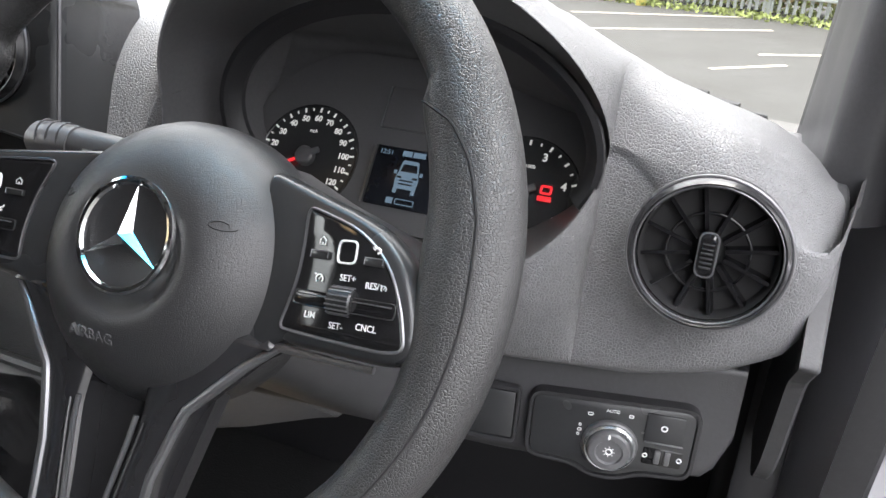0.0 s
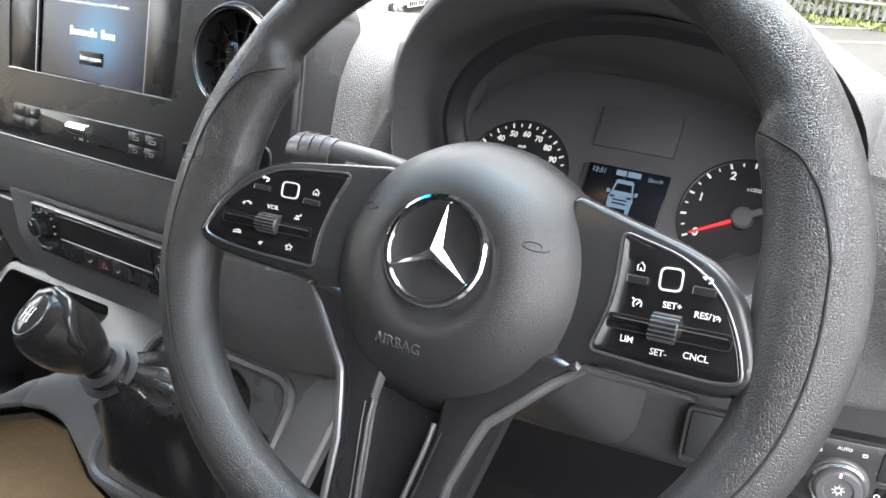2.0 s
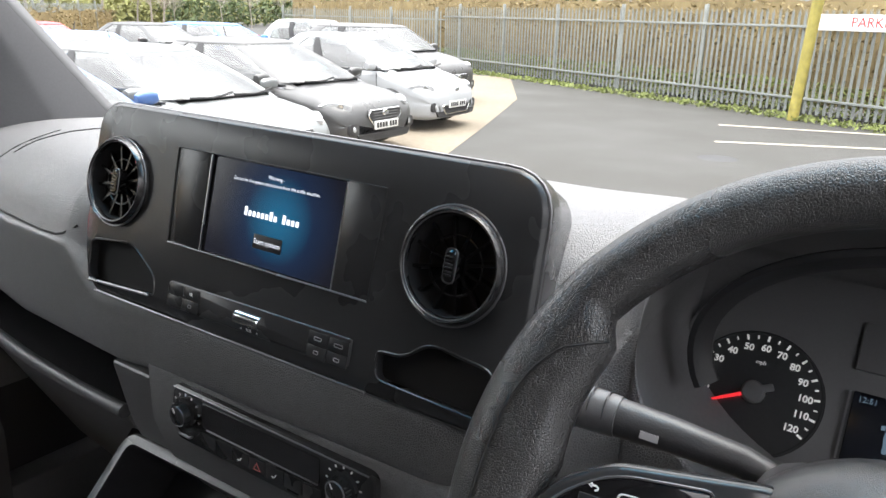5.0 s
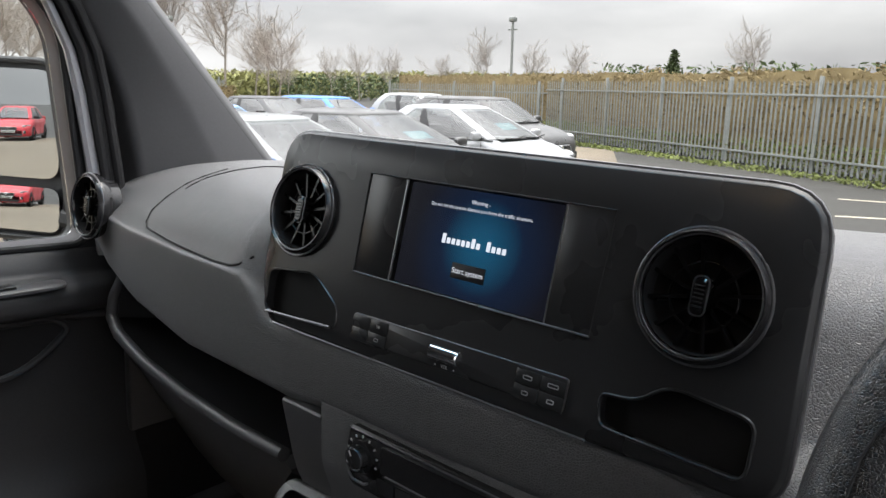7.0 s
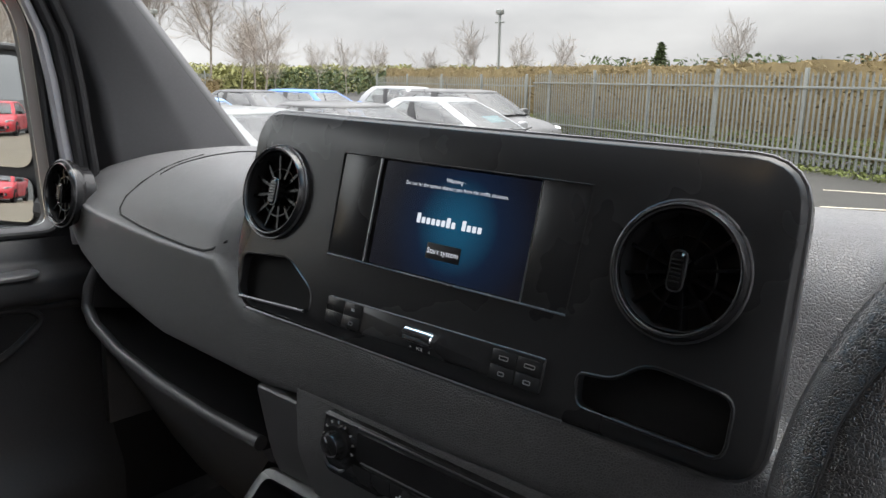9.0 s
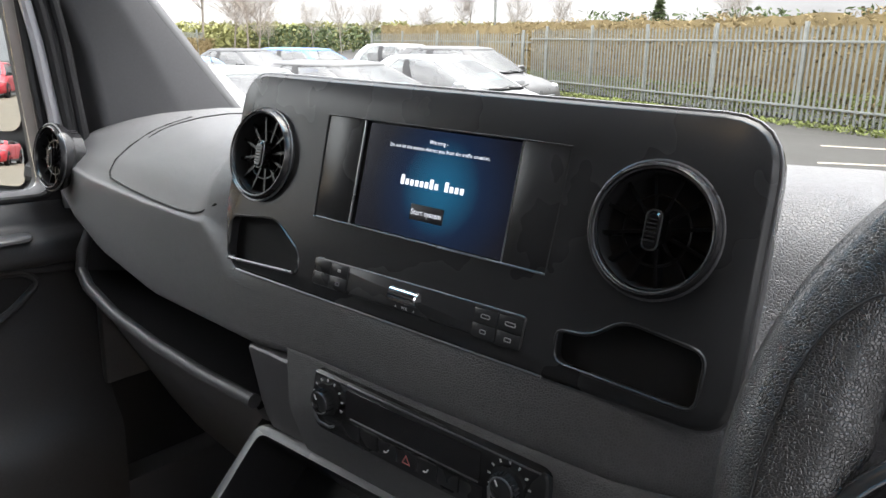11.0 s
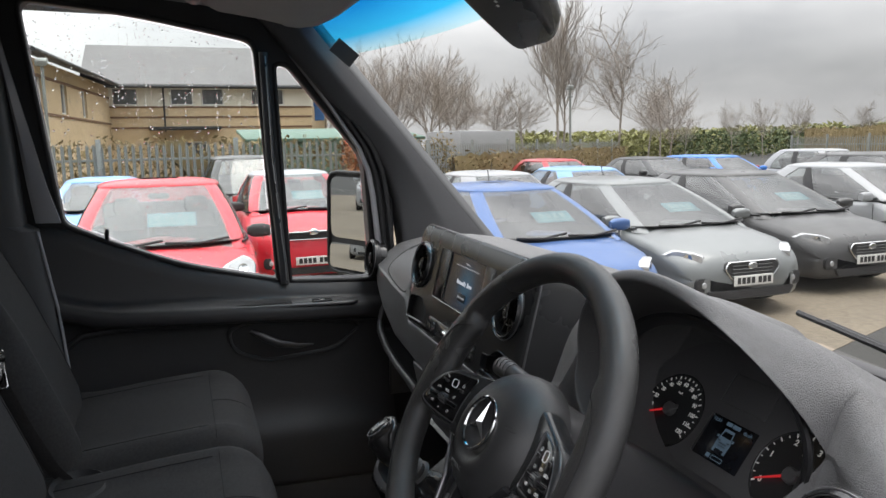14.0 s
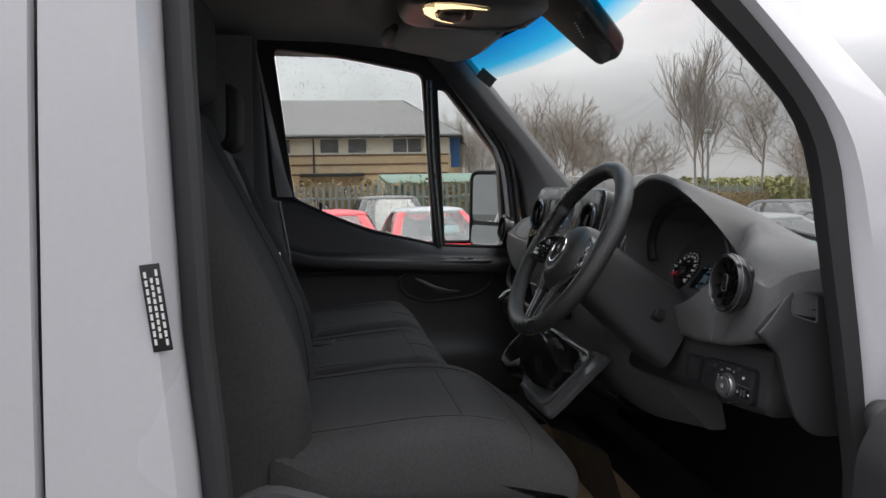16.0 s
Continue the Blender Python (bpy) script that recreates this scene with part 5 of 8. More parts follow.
n_rim = 288
rings = []
for k in range(n_rim):
    a = 2 * math.pi * k / n_rim
    w = swell(a)
    c, out = rim_point(a, -w / 2), Vector((math.cos(a), math.sin(a), -0.0192 * math.sin(a)))
    rings.append([WF @ (c + out * ((0.0158 + w / 2) * math.cos(q)) + Vector((0, 0, (0.0158 + 0.04 * w) * math.sin(q)))) for q in np.linspace(0, 2 * math.pi, 26, endpoint=False)])
rim = part("rim", loft(rings, loop=True), LEATH, whl, "grained black leather rim", angle=60)
for s in (1, -1):
    line = []
    for d in np.linspace(31.0, -52.0, 60):
        a = radians(d if s > 0 else 182 - d)
        w, q = swell(a), radians(lerp([(-52, 96), (-40, 90), (-20, 80), (-5, 75), (10, 76), (19, 86), (25, 102), (29, 130), (31, 152)], d))
        out = Vector((math.cos(a), math.sin(a), -0.0192 * math.sin(a)))
        line.append(rim_point(a, -w / 2) + out * ((0.0159 + w / 2) * math.cos(q)) + Vector((0, 0, (0.0159 + 0.04 * w) * math.sin(q))))
    part("rim_seam", sweep([WF @ p for p in line], 0.0006, 6), SEAM, rim, "stitched seam")


def tip_up(s):
    """The wheel's axes, sheared so that a spoke rises towards the rim."""
    m = Matrix.Identity(4)
    m[2][0], m[2][3] = 0.22 * s, -0.22 * 0.11
    if s < 0:
        m[1][1], m[1][3], m[0][0], m[0][3], m[2][3] = 0.88, -0.0055, 1.0, 0.0035, -0.22 * 0.11 + 0.0020
    return WF @ m


def glyph(kind, m, parent, k=1.0):
    """A small white sign printed on a key."""
    bm = bmesh.new()

    def line(pts, r=0.00045, closed=False):
        sweep([m @ Vector((u * k, v * k, 0)) for u, v in pts], [q * k for q in r] if isinstance(r, list) else r * k, 6, closed=closed, into=bm, flat=0.4, side=m.to_3x3() @ Vector((1, 0.3, 0)))

    if kind == "home":
        line([(-0.0017, -0.0017), (0.0017, -0.0017), (0.0017, 0.0006), (0.0, 0.0023), (-0.0017, 0.0006)], 0.0004, True)
        line([(0.0, -0.0016), (0.0, -0.0004)], 0.0005)
    elif kind == "back":
        line([(-0.0014, 0.0010), (0.0008, 0.0010), (0.0020, 0.0002), (0.0018, -0.0010), (0.0004, -0.0016)], 0.0005)
        line([(-0.0010, 0.0021), (-0.0026, 0.0010), (-0.0010, -0.0001)], 0.0004)
    elif kind == "gauge":
        line([(0.0021 * math.cos(a), 0.0021 * math.sin(a)) for a in np.linspace(-0.6, 4.0, 14)], 0.0004)
        line([(-0.0004, -0.0004), (0.0010, 0.0012)], 0.0004)
        line([(-0.0030, 0.0026), (-0.0018, 0.0020)], 0.0004)
    elif kind == "phone":
        line([(-0.0026, -0.0010), (-0.0017, 0.0005), (0.0, 0.0011), (0.0017, 0.0007), (0.0027, -0.0004)], [0.0009, 0.0006, 0.0005, 0.0006, 0.0009])
    elif kind == "hang":
        line([(-0.0024, -0.0010), (-0.0020, 0.0008), (0.0, 0.0013), (0.0020, 0.0008), (0.0024, -0.0010), (0.0010, -0.0004), (-0.0010, -0.0004)], 0.0005, True)
    elif kind == "voice":
        line([(0.0, 0.0000), (0.0002, 0.0010)], 0.0010)
        line([(-0.0016, -0.0014), (0.0014, -0.0012)], 0.0007)
        line([(0.0016, 0.0004), (0.0024, 0.0024)], 0.0004)
    elif kind == "mute":
        line([(-0.0014, 0.0), (0.0002, 0.0)], [0.0006, 0.0012])
        line([(0.0002, -0.0012), (0.0010, 0.0013)], 0.0004)
    else:
        line([((0.0025 if q % 2 == 0 else 0.0012) * math.sin(q * math.pi / 5), (0.0025 if q % 2 == 0 else 0.0012) * math.cos(q * math.pi / 5)) for q in range(10)], 0.0004, True)
    part("icon", bm, WHITE, parent)


PAD_IN = {1: ([(0.0795, -0.0235), (0.112, -0.0226), (0.136, -0.0212), (0.1455, -0.0185), (0.1405, -0.004), (0.130, 0.0135), (0.112, 0.0255), (0.0805, 0.0318), (0.0832, 0.012), (0.0836, -0.002)], [0.004, 0.02, 0.01, 0.006, 0.02, 0.02, 0.02, 0.005, 0.02, 0.02]),
          -1: ([(-0.1480, -0.0205), (-0.135, -0.0238), (-0.1164, -0.0245), (-0.0790, -0.0228), (-0.0805, -0.004), (-0.0775, 0.020), (-0.072, 0.0390), (-0.114, 0.0308), (-0.131, 0.016), (-0.142, -0.001)], [0.006, 0.01, 0.02, 0.004, 0.02, 0.02, 0.006, 0.02, 0.02, 0.02])}
PAD_OUT = {1: [(0.045, -0.045), (0.066, -0.0440), (0.0796, -0.0308), (0.0906, -0.0298), (0.137, -0.0272), (0.1465, -0.0238), (0.1510, -0.0165), (0.1495, -0.0076), (0.1440, 0.0045), (0.137, 0.0164), (0.1252, 0.0266), (0.1093, 0.0325), (0.078, 0.0400), (0.050, 0.047)],
           -1: [(-0.1540, -0.0215), (-0.1480, -0.0275), (-0.137, -0.0300), (-0.1164, -0.0312), (-0.0796, -0.0310), (-0.066, -0.0440), (-0.045, -0.045), (-0.048, 0.052), (-0.073, 0.0465), (-0.116, 0.0368), (-0.136, 0.0215), (-0.147, 0.003)]}
pads = {}
for s in (1, -1):
    WP = tip_up(s)
    so = rounded(PAD_OUT[s], 0.008, 4)
    part("spoke", loft([[WP @ Vector((p.x, p.y, z)) for p in inset(so, d)] for z, d in ((-0.042, 0.008), (-0.036, 0.0015), (-0.026, 0.0), (-0.0195, 0.0002), (-0.0162, 0.0012), (-0.0142, 0.0028), (-0.0132, 0.0048))]), SATIN, whl, "satin black spoke")
    fi = rounded(*PAD_IN[s], 5)
    part("pad_frame", sweep([WP @ Vector((p.x, p.y, -0.0130)) for p in fi], 0.0007, 6, closed=True), TRIM, whl, "thin satin metallic line")
    pad = pads[s] = part("switch_pad", plate(inset(fi, 0.0004), 0.010, WP @ pose(0, 0, -0.0126), chamfer=0.0010), PIANO, whl, "glossy black switch pad")
    tx, ty = (0.1073, 0.0152) if s > 0 else (-0.1041, 0.0187)
    part("touch_key", band(rrect(0.0104, 0.0104, 0.003, 4), rrect(0.0086, 0.0086, 0.0022, 4), 0.0008, WP @ pose(tx, ty, -0.0119, 0, 0, 6)), WHITE, pad, "square touch key with a pale outline")
    for kx, ky in ((0.0932, 0.0117), (0.1220, 0.0134)) if s > 0 else ((-0.1202, 0.0157), (-0.0899, 0.0149)):
        part("key", box(0.0100, 0.0040, 0.002, WP @ pose(kx, ky, -0.0124, 0, 0, 3), 0.0008), BLACKG, pad)
        # bright wire along the key's rim, drawn in place of its edge highlight
        part("key_edge_glint", sweep([WP @ pose(kx, ky, -0.0114, 0, 0, 3) @ Vector(q) for q in ((-0.0046, -0.0014, 0), (-0.0046, 0.0016, 0), (0.0046, 0.0016, 0), (0.0046, -0.0010, 0))], 0.00025, 5), TRIM, pad)
    sx, sy = (0.1111, -0.0063) if s > 0 else (-0.1116, -0.0058)
    part("slot", box(0.053, 0.0064, 0.0016, WP @ pose(sx, sy, -0.0126, 0, 0, 4), 0.0007), PIANO, pad)
    part("slot_edge", band(rrect(0.0535, 0.0070, 0.002, 3), rrect(0.0524, 0.0058, 0.0016, 3), 0.0006, WP @ pose(sx, sy, -0.0117, 0, 0, 4)), BLACKG, pad)
    part("slot_line", sweep([WP @ pose(sx, sy, -0.0114, 0, 0, 4) @ Vector((x, 0.0016, 0)) for x in (-0.024, 0.0, 0.025)], 0.0003, 5), TRIM, pad)
    rol = part("roller", cyl(0.0060, 0.0125, WP @ pose(sx - 0.0012 * s, sy + 0.0010, -0.0138, 0, 90, 4), 20, 0.0008), BLACKG, pad, "knurled thumb roller")
    for k in range(9):
        a = radians(10 + 20 * k)
        part("rib", box(0.0118, 0.0006, 0.0006, WP @ pose(sx - 0.0012 * s, sy + 0.0010 + 0.0061 * math.cos(a), -0.0138 + 0.0061 * math.sin(a), math.degrees(a) - 90, 0, 4)), CONSOLE, rol)
PZ = -0.0121
for tx, x, y, size in (("SET+", 0.1108, 0.0044, 0.0039), ("RES/", 0.1238, 0.0036, 0.0038), ("LIM", 0.0955, -0.0144, 0.0040), ("SET-", 0.1103, -0.0161, 0.0039), ("CNCL", 0.1255, -0.0136, 0.0039), ("VOL", -0.1108, 0.0055, 0.0038)):
    sd = 1 if x > 0 else -1
    lettering(tx, size, tip_up(sd) @ pose(x, y, PZ, 0, 0, 5), WHITE, pads[sd], depth=0.0001, heavy=0.00006)
for kind, x, y in (("home", 0.0931, 0.0176), ("back", 0.1222, 0.0185), ("gauge", 0.0959, 0.0016), ("gauge", 0.1296, 0.0036), ("back", -0.1197, 0.0215), ("home", -0.0892, 0.0215), ("phone", -0.1264, 0.0040), ("voice", -0.0957, 0.0039), ("hang", -0.1273, -0.0151), ("mute", -0.1119, -0.0180), ("star", -0.0954, -0.0156)):
    sd = 1 if x > 0 else -1
    glyph(kind, tip_up(sd) @ pose(x, y, PZ, 0, 0, 5), pads[sd], 0.9 if kind != "gauge" or x < 0.12 else 0.6)
# hub
hub_prof = [(0.0255, -0.0065), (0.0285, -0.0050), (0.0315, -0.0030), (0.036, -0.0026), (0.0425, -0.0045), (0.0495, -0.0080), (0.0565, -0.0130), (0.0630, -0.0190), (0.0685, -0.0262), (0.0725, -0.0350), (0.0742, -0.045), (0.0742, -0.058), (0.055, -0.075)]
hub_m = WF @ Matrix.Translation((0.002, -0.007, 0)) @ Matrix.Diagonal((1.0, 0.97, 1, 1))
hub = part("airbag_cover", lathe([(0.0, -0.0068)] + hub_prof, hub_m, 56), HUBM, whl, "grained black round airbag cover")
emb = part("emblem", ring_sweep(WF @ pose(0, 0, -0.0030), 0.0258, 0.0021), CHROME, whl, "chrome ring emblem")
bm = bmesh.new()
tip, mid = 0.0242, 0.0042
pts_s = []
for k in range(3):
    a = radians(90 + 120 * k)
    b = radians(150 + 120 * k)
    pts_s += [Vector((tip * math.cos(a), tip * math.sin(a), -0.0035)), Vector((mid * math.cos(b), mid * math.sin(b), -0.0032))]
vs = [bm.verts.new(WF @ p) for p in pts_s]
vc, vb = bm.verts.new(WF @ Vector((0, 0, 0.0015))), bm.verts.new(WF @ Vector((0, 0, -0.008)))
for k in range(6):
    bm.faces.new((vs[k], vs[(k + 1) % 6], vc))
    bm.faces.new((vs[(k + 1) % 6], vs[k], vb))
part("emblem_star", bm, CHROME, emb, "three-pointed chrome shape", angle=5)
lettering("AIRBAG", 0.0076, WF @ pose(-0.0062, -0.0475, -0.0055, 25, 0, 0), CONSOLE, whl, depth=0.0014)
for x in (-0.046, 0.046):
    marks = [(x + 0.0034 * math.cos(t * 0.7) * (1 + 0.1 * t), 0.014 + 0.0020 * math.sin(t * 0.7)) for t in range(10)]
    part("horn_mark", sweep([WF @ Vector((u, v, float(np.interp(math.hypot(u - 0.002, (v + 0.007) / 0.97), [q[0] for q in hub_prof[3:10]], [q[1] for q in hub_prof[3:10]])) + 0.0002)) for u, v in marks], 0.0004, 5), DARK, hub)
# lower twin spoke with trim
for s in (1, -1):
    arm = rounded([(0.016, -0.050), (0.060, -0.030), (0.080, -0.0315), (0.0666, -0.0434), (0.054, -0.058), (0.043, -0.070), (0.039, -0.082), (0.033, -0.105), (0.030, -0.150), (0.009, -0.152), (0.0125, -0.118), (0.0178, -0.083)], [0.004, 0.004, 0.002, 0.012, 0.012, 0.01, 0.01, 0.02, 0.006, 0.004, 0.01, 0.006], 4)
    mm = WF if s > 0 else WF @ Matrix.Diagonal((-1, 1, 1, 1))
    part("lower_spoke", plate(arm, 0.016, mm @ pose(0, 0, -0.0200), chamfer=0.0035), GLOSS, whl, "satin black lower spoke")
    part("spoke_trim", sweep([mm @ Vector(p) for p in ((0.130, -0.0300, -0.0165), (0.100, -0.0318, -0.0215), (0.0800, -0.0325, -0.0240), (0.0666, -0.0445, -0.0225), (0.054, -0.0590, -0.0212), (0.043, -0.0710, -0.0208), (0.0390, -0.0830, -0.0206), (0.033, -0.105, -0.0206), (0.030, -0.148, -0.022))], [0.0016, 0.0018, 0.0022, 0.0026, 0.0026, 0.0026, 0.0025, 0.0024, 0.0022], 10), SPOKE, whl, "satin metallic edge trim")
    part("spoke_trim", sweep([mm @ Vector(p) for p in ((0.0178, -0.080, -0.0195), (0.0172, -0.090, -0.0192), (0.0130, -0.118, -0.0192), (0.0095, -0.148, -0.021))], 0.0014, 8), SPOKE, whl)
    part("spoke_line", sweep([mm @ Vector(p) for p in ((0.0225, -0.082, -0.0196), (0.0212, -0.092, -0.0194), (0.0170, -0.118, -0.0194), (0.0135, -0.148, -0.021))], 0.0007, 6), BLACKG, whl)
part("spoke_back", plate(rounded([(-0.05, -0.05), (0.05, -0.05), (0.03, -0.15), (-0.03, -0.15)], 0.008, 4), 0.01, WF @ pose(0, 0, -0.036)), DARK, whl)

# column and stalks
col = thing("steering_column", (0.48, 0.15, 1.31), "black moulded steering column shroud", "steering column")
rings = []
for d, w, h, dy in ((-0.060, 0.058, 0.052, 0), (-0.075, 0.062, 0.056, -0.002), (-0.13, 0.064, 0.060, -0.012), (-0.20, 0.066, 0.066, -0.022), (-0.27, 0.068, 0.070, -0.03)):
    rings.append([WF @ Vector((p.x, p.y + dy, d)) for p in rrect(2 * w, 2 * h, 0.03, 5)])
part("shroud", loft(rings), CARDP, col)
st = part("stalk", sweep([(0.440, 0.105, 1.384), (0.41, 0.102, 1.394), (0.375, 0.100, 1.397), (0.343, 0.100, 1.397)], [0.0075, 0.0085, 0.0100, 0.0112], 16, flat=0.8), CARDP, col, "black indicator stalk")
part("stalk_end", sweep([(0.345, 0.100, 1.397), (0.330, 0.100, 1.3968), (0.312, 0.100, 1.3960), (0.307, 0.100, 1.3955)], [0.0118, 0.0124, 0.0120, 0.0085], 16, flat=0.85), PLAST, st, "grey twist end")
for k in range(3):
    part("twist_rib", sweep([(0.338 - k * 0.009, 0.100 + 0.0102 * math.cos(a), 1.397 + 0.0124 * math.sin(a)) for a in np.linspace(0, 2 * math.pi, 20, endpoint=False)], 0.0006, 5, closed=True), CARDP, st)
part("icon", box(0.010, 0.0005, 0.004, pose(0.365, 0.0895, 1.397, -25, 0, 0)), GREYP, st)
part("key_socket", cyl(0.012, 0.02, pose(0.545, 0.17, 1.285, 60, 0, 0), 20, 0.002), DARK, col, "black ignition surround")

# light switch panel and blank key
lp = thing("light_switch_panel", (0.68, 0.235, 1.15), "black panel with a silver headlamp dial", "switch panel")
LF = axes((0.681, 0.232, 1.1905), Vector((0.985, 0.17, 0.0)).normalized(), (0, 0.09, 0.996), Vector((0.17, -0.98, 0.09)).normalized())
po = rounded([(-0.0555, -0.0178), (-0.020, -0.0195), (-0.009, -0.0265), (0.011, -0.0262), (0.026, -0.0182), (0.0600, -0.0158), (0.0600, 0.0365), (-0.0555, 0.0315)], [0.008, 0.010, 0.008, 0.008, 0.012, 0.008, 0.010, 0.007], 4)
part("surround", band(inset(po, -0.0035), po, 0.010, LF, 0.0050), DARK, lp, "dark sunk surround")
part("panel", plate(po, 0.006, LF @ pose(0, 0, 0.0042), chamfer=0.001), SATIN, lp)
DL = LF @ pose(0.0025, -0.0002, 0.0042)
part("dial_base", lathe([(0.0205, 0.0), (0.0200, 0.003), (0.0188, 0.004)], DL, 40), PLAST, lp)
part("dial_ring", lathe([(0.0188, 0.002), (0.0186, 0.0055), (0.0172, 0.0072), (0.0160, 0.0068), (0.0156, 0.004)], DL, 40), SILVER, lp, "silver dial ring")
kd = part("dial", lathe([(0.0158, 0.003), (0.0154, 0.0095), (0.0140, 0.0110), (0.0100, 0.0112), (0.0092, 0.0098), (0.0, 0.0098)], DL, 40), PLAST, lp, "black headlamp dial")
part("dial_icon", ring_sweep(DL @ pose(0, 0, 0.0101), 0.0022, 0.0005, 12), WHITE, kd)
for k in range(8):
    a = 2 * math.pi * k / 8
    part("dial_icon", box(0.0012, 0.0006, 0.0003, DL @ pose(0.0036 * math.cos(a), 0.0036 * math.sin(a), 0.0101, 0, 0, math.degrees(a))), WHITE, kd)
part("pointer", box(0.0016, 0.0034, 0.0006, DL @ pose(-0.0012, 0.0125, 0.0112)), WHITE, kd)
lettering("AUTO", 0.0034, LF @ pose(0.0017, 0.0275, 0.0046), WHITE, lp, heavy=0.00005)
for x, y, w in ((-0.0138, 0.0227, 0.0042), (0.0148, 0.0257, 0.0036), (-0.0202, 0.0125, 0.0022), (-0.0202, 0.0084, 0.0032), (-0.0208, 0.0045, 0.0022)):
    part("icon", band(rrect(w, 0.0026, 0.001, 2), rrect(w - 0.0014, 0.0012, 0.0004, 2), 0.0003, LF @ pose(x, y, 0.0046)), WHITE, lp)
kb = part("fog_key", box(0.0275, 0.0230, 0.004, LF @ pose(0.0390, 0.0200, 0.0035), 0.0014), SATIN, lp)
part("icon", ring_sweep(LF @ pose(0.0385, 0.0212, 0.0058), 0.0020, 0.0005, 12), WHITE, kb)
part("key_line", box(0.0270, 0.0012, 0.001, LF @ pose(0.0400, 0.0080, 0.0048), 0.0003), TRIM, lp)
part("level_slot", box(0.0285, 0.0150, 0.004, LF @ pose(0.0405, -0.0035, 0.0030), 0.0020), PIANO, lp)
for k in range(2):
    part("level_wheel", box(0.0042, 0.0110, 0.003, LF @ pose(0.0370 + k * 0.0070, -0.0030, 0.0052), 0.001), PLAST, lp)
for x in (0.0285, 0.0525):
    part("icon", ring_sweep(LF @ pose(x, -0.0030, 0.0052), 0.0016, 0.0005, 10), WHITE, lp)
bk = thing("blank_switch", (0.597, 0.226, 1.16), "black blank switch in a frame", "switch")
BF = LF @ pose(-0.0850, 0.0100, 0.0022)
part("frame", band(rrect(0.0390, 0.0470, 0.005, 4), rrect(0.0330, 0.0400, 0.003, 4), 0.006, BF, 0.003), DARK, bk)
part("cap", box(0.0320, 0.0390, 0.004, BF @ pose(0, 0, 0.0010), 0.0016), SATIN, bk)
ig = thing("blank_cover", (0.33, 0.195, 1.205), "pale grey cover plate with a round recess under the column", "cover plate")
IF_ = axes((0.311, 0.1985, 1.1940), (0.80, 0.60, 0), (0, 0, 1), (0.60, -0.80, 0))
part("plate", plate(rrect(0.070, 0.030, 0.006, 4), 0.005, IF_ @ pose(0, 0, 0.004), chamfer=0.001), TRIM, ig)
part("recess", cyl(0.009, 0.004, IF_ @ pose(0.027, -0.004, 0.004), 20), DARK, ig)

# ---- gear console ----
con = thing("gear_console", (0.02, 0.15, 1.0), "black gear console with an open storage bin", "centre console")
GP = axes((-0.10, 0.12, 1.09), (1, 0, 0), (0, 0.70, 0.714), (0, -0.714, 0.70))
top_o = rounded([(-0.128, 0.078), (-0.128, -0.050), (-0.095, -0.082), (-0.02, -0.084), (0.035, -0.058), (0.09, -0.056), (0.15, -0.088), (0.22, -0.104), (0.385, -0.100), (0.395, 0.085), (0.10, 0.085)], [0.02, 0.035, 0.03, 0.04, 0.04, 0.04, 0.04, 0.03, 0.02, 0.01, 0.02], 4)
bin_o = rounded([(-0.115, 0.066), (-0.114, -0.046), (-0.088, -0.066), (-0.012, -0.066), (0.02, -0.035), (0.050, -0.02), (0.074, 0.060), (0.068, 0.068)], [0.012, 0.03, 0.02, 0.012, 0.02, 0.02, 0.006, 0.006], 4)
part("top_panel", plate(top_o, 0.014, GP, [bin_o[::-1]], chamfer=0.004), CONSOLE, con, "satin grey console panel round the bin")
bin_r = [Vector((p.x, p.y)) for p in bin_o]
part("bin", loft([[GP @ Vector((p.x * s_, p.y * s_, d)) for p in bin_r] for d, s_ in ((-0.001, 1.0), (-0.03, 0.985), (-0.085, 0.93))], caps=False), DARK, con, "dark storage bin")
part("bin_floor", plate([p * 0.94 for p in bin_r], 0.004, GP @ pose(0, 0, -0.083)), DARK, con)
und = [(-0.135, -0.045), (-0.10, -0.088), (-0.02, -0.091), (0.035, -0.066), (0.09, -0.063), (0.15, -0.095), (0.22, -0.111), (0.39, -0.106)]
part("body", loft([[GP @ Vector((u, v, -0.010)), GP @ Vector((u, v - 0.004, -0.022)), GP @ Vector((u, v + 0.01, -0.05)), Vector((u - 0.10, 0.19, 0.93)), Vector((u - 0.10, 0.26, 0.72))] for u, v in und], closed=False), DARK, con, "black console moulding")
part("body_side", loft([[GP @ Vector((-0.133, 0.08, -0.010)), GP @ Vector((-0.135, -0.045, -0.010)), GP @ Vector((-0.135, -0.035, -0.05)), Vector((-0.235, 0.19, 0.93))], [GP @ Vector((-0.131, 0.09, -0.08)), GP @ Vector((-0.133, 0.09, -0.08)), Vector((-0.235, 0.26, 0.95)), Vector((-0.235, 0.28, 0.93))]], closed=False), DARK, con)
lev = thing("gear_lever", (0.165, 0.075, 1.09), "gear lever with a black knob and leather gaiter", "gear lever")
gt = []
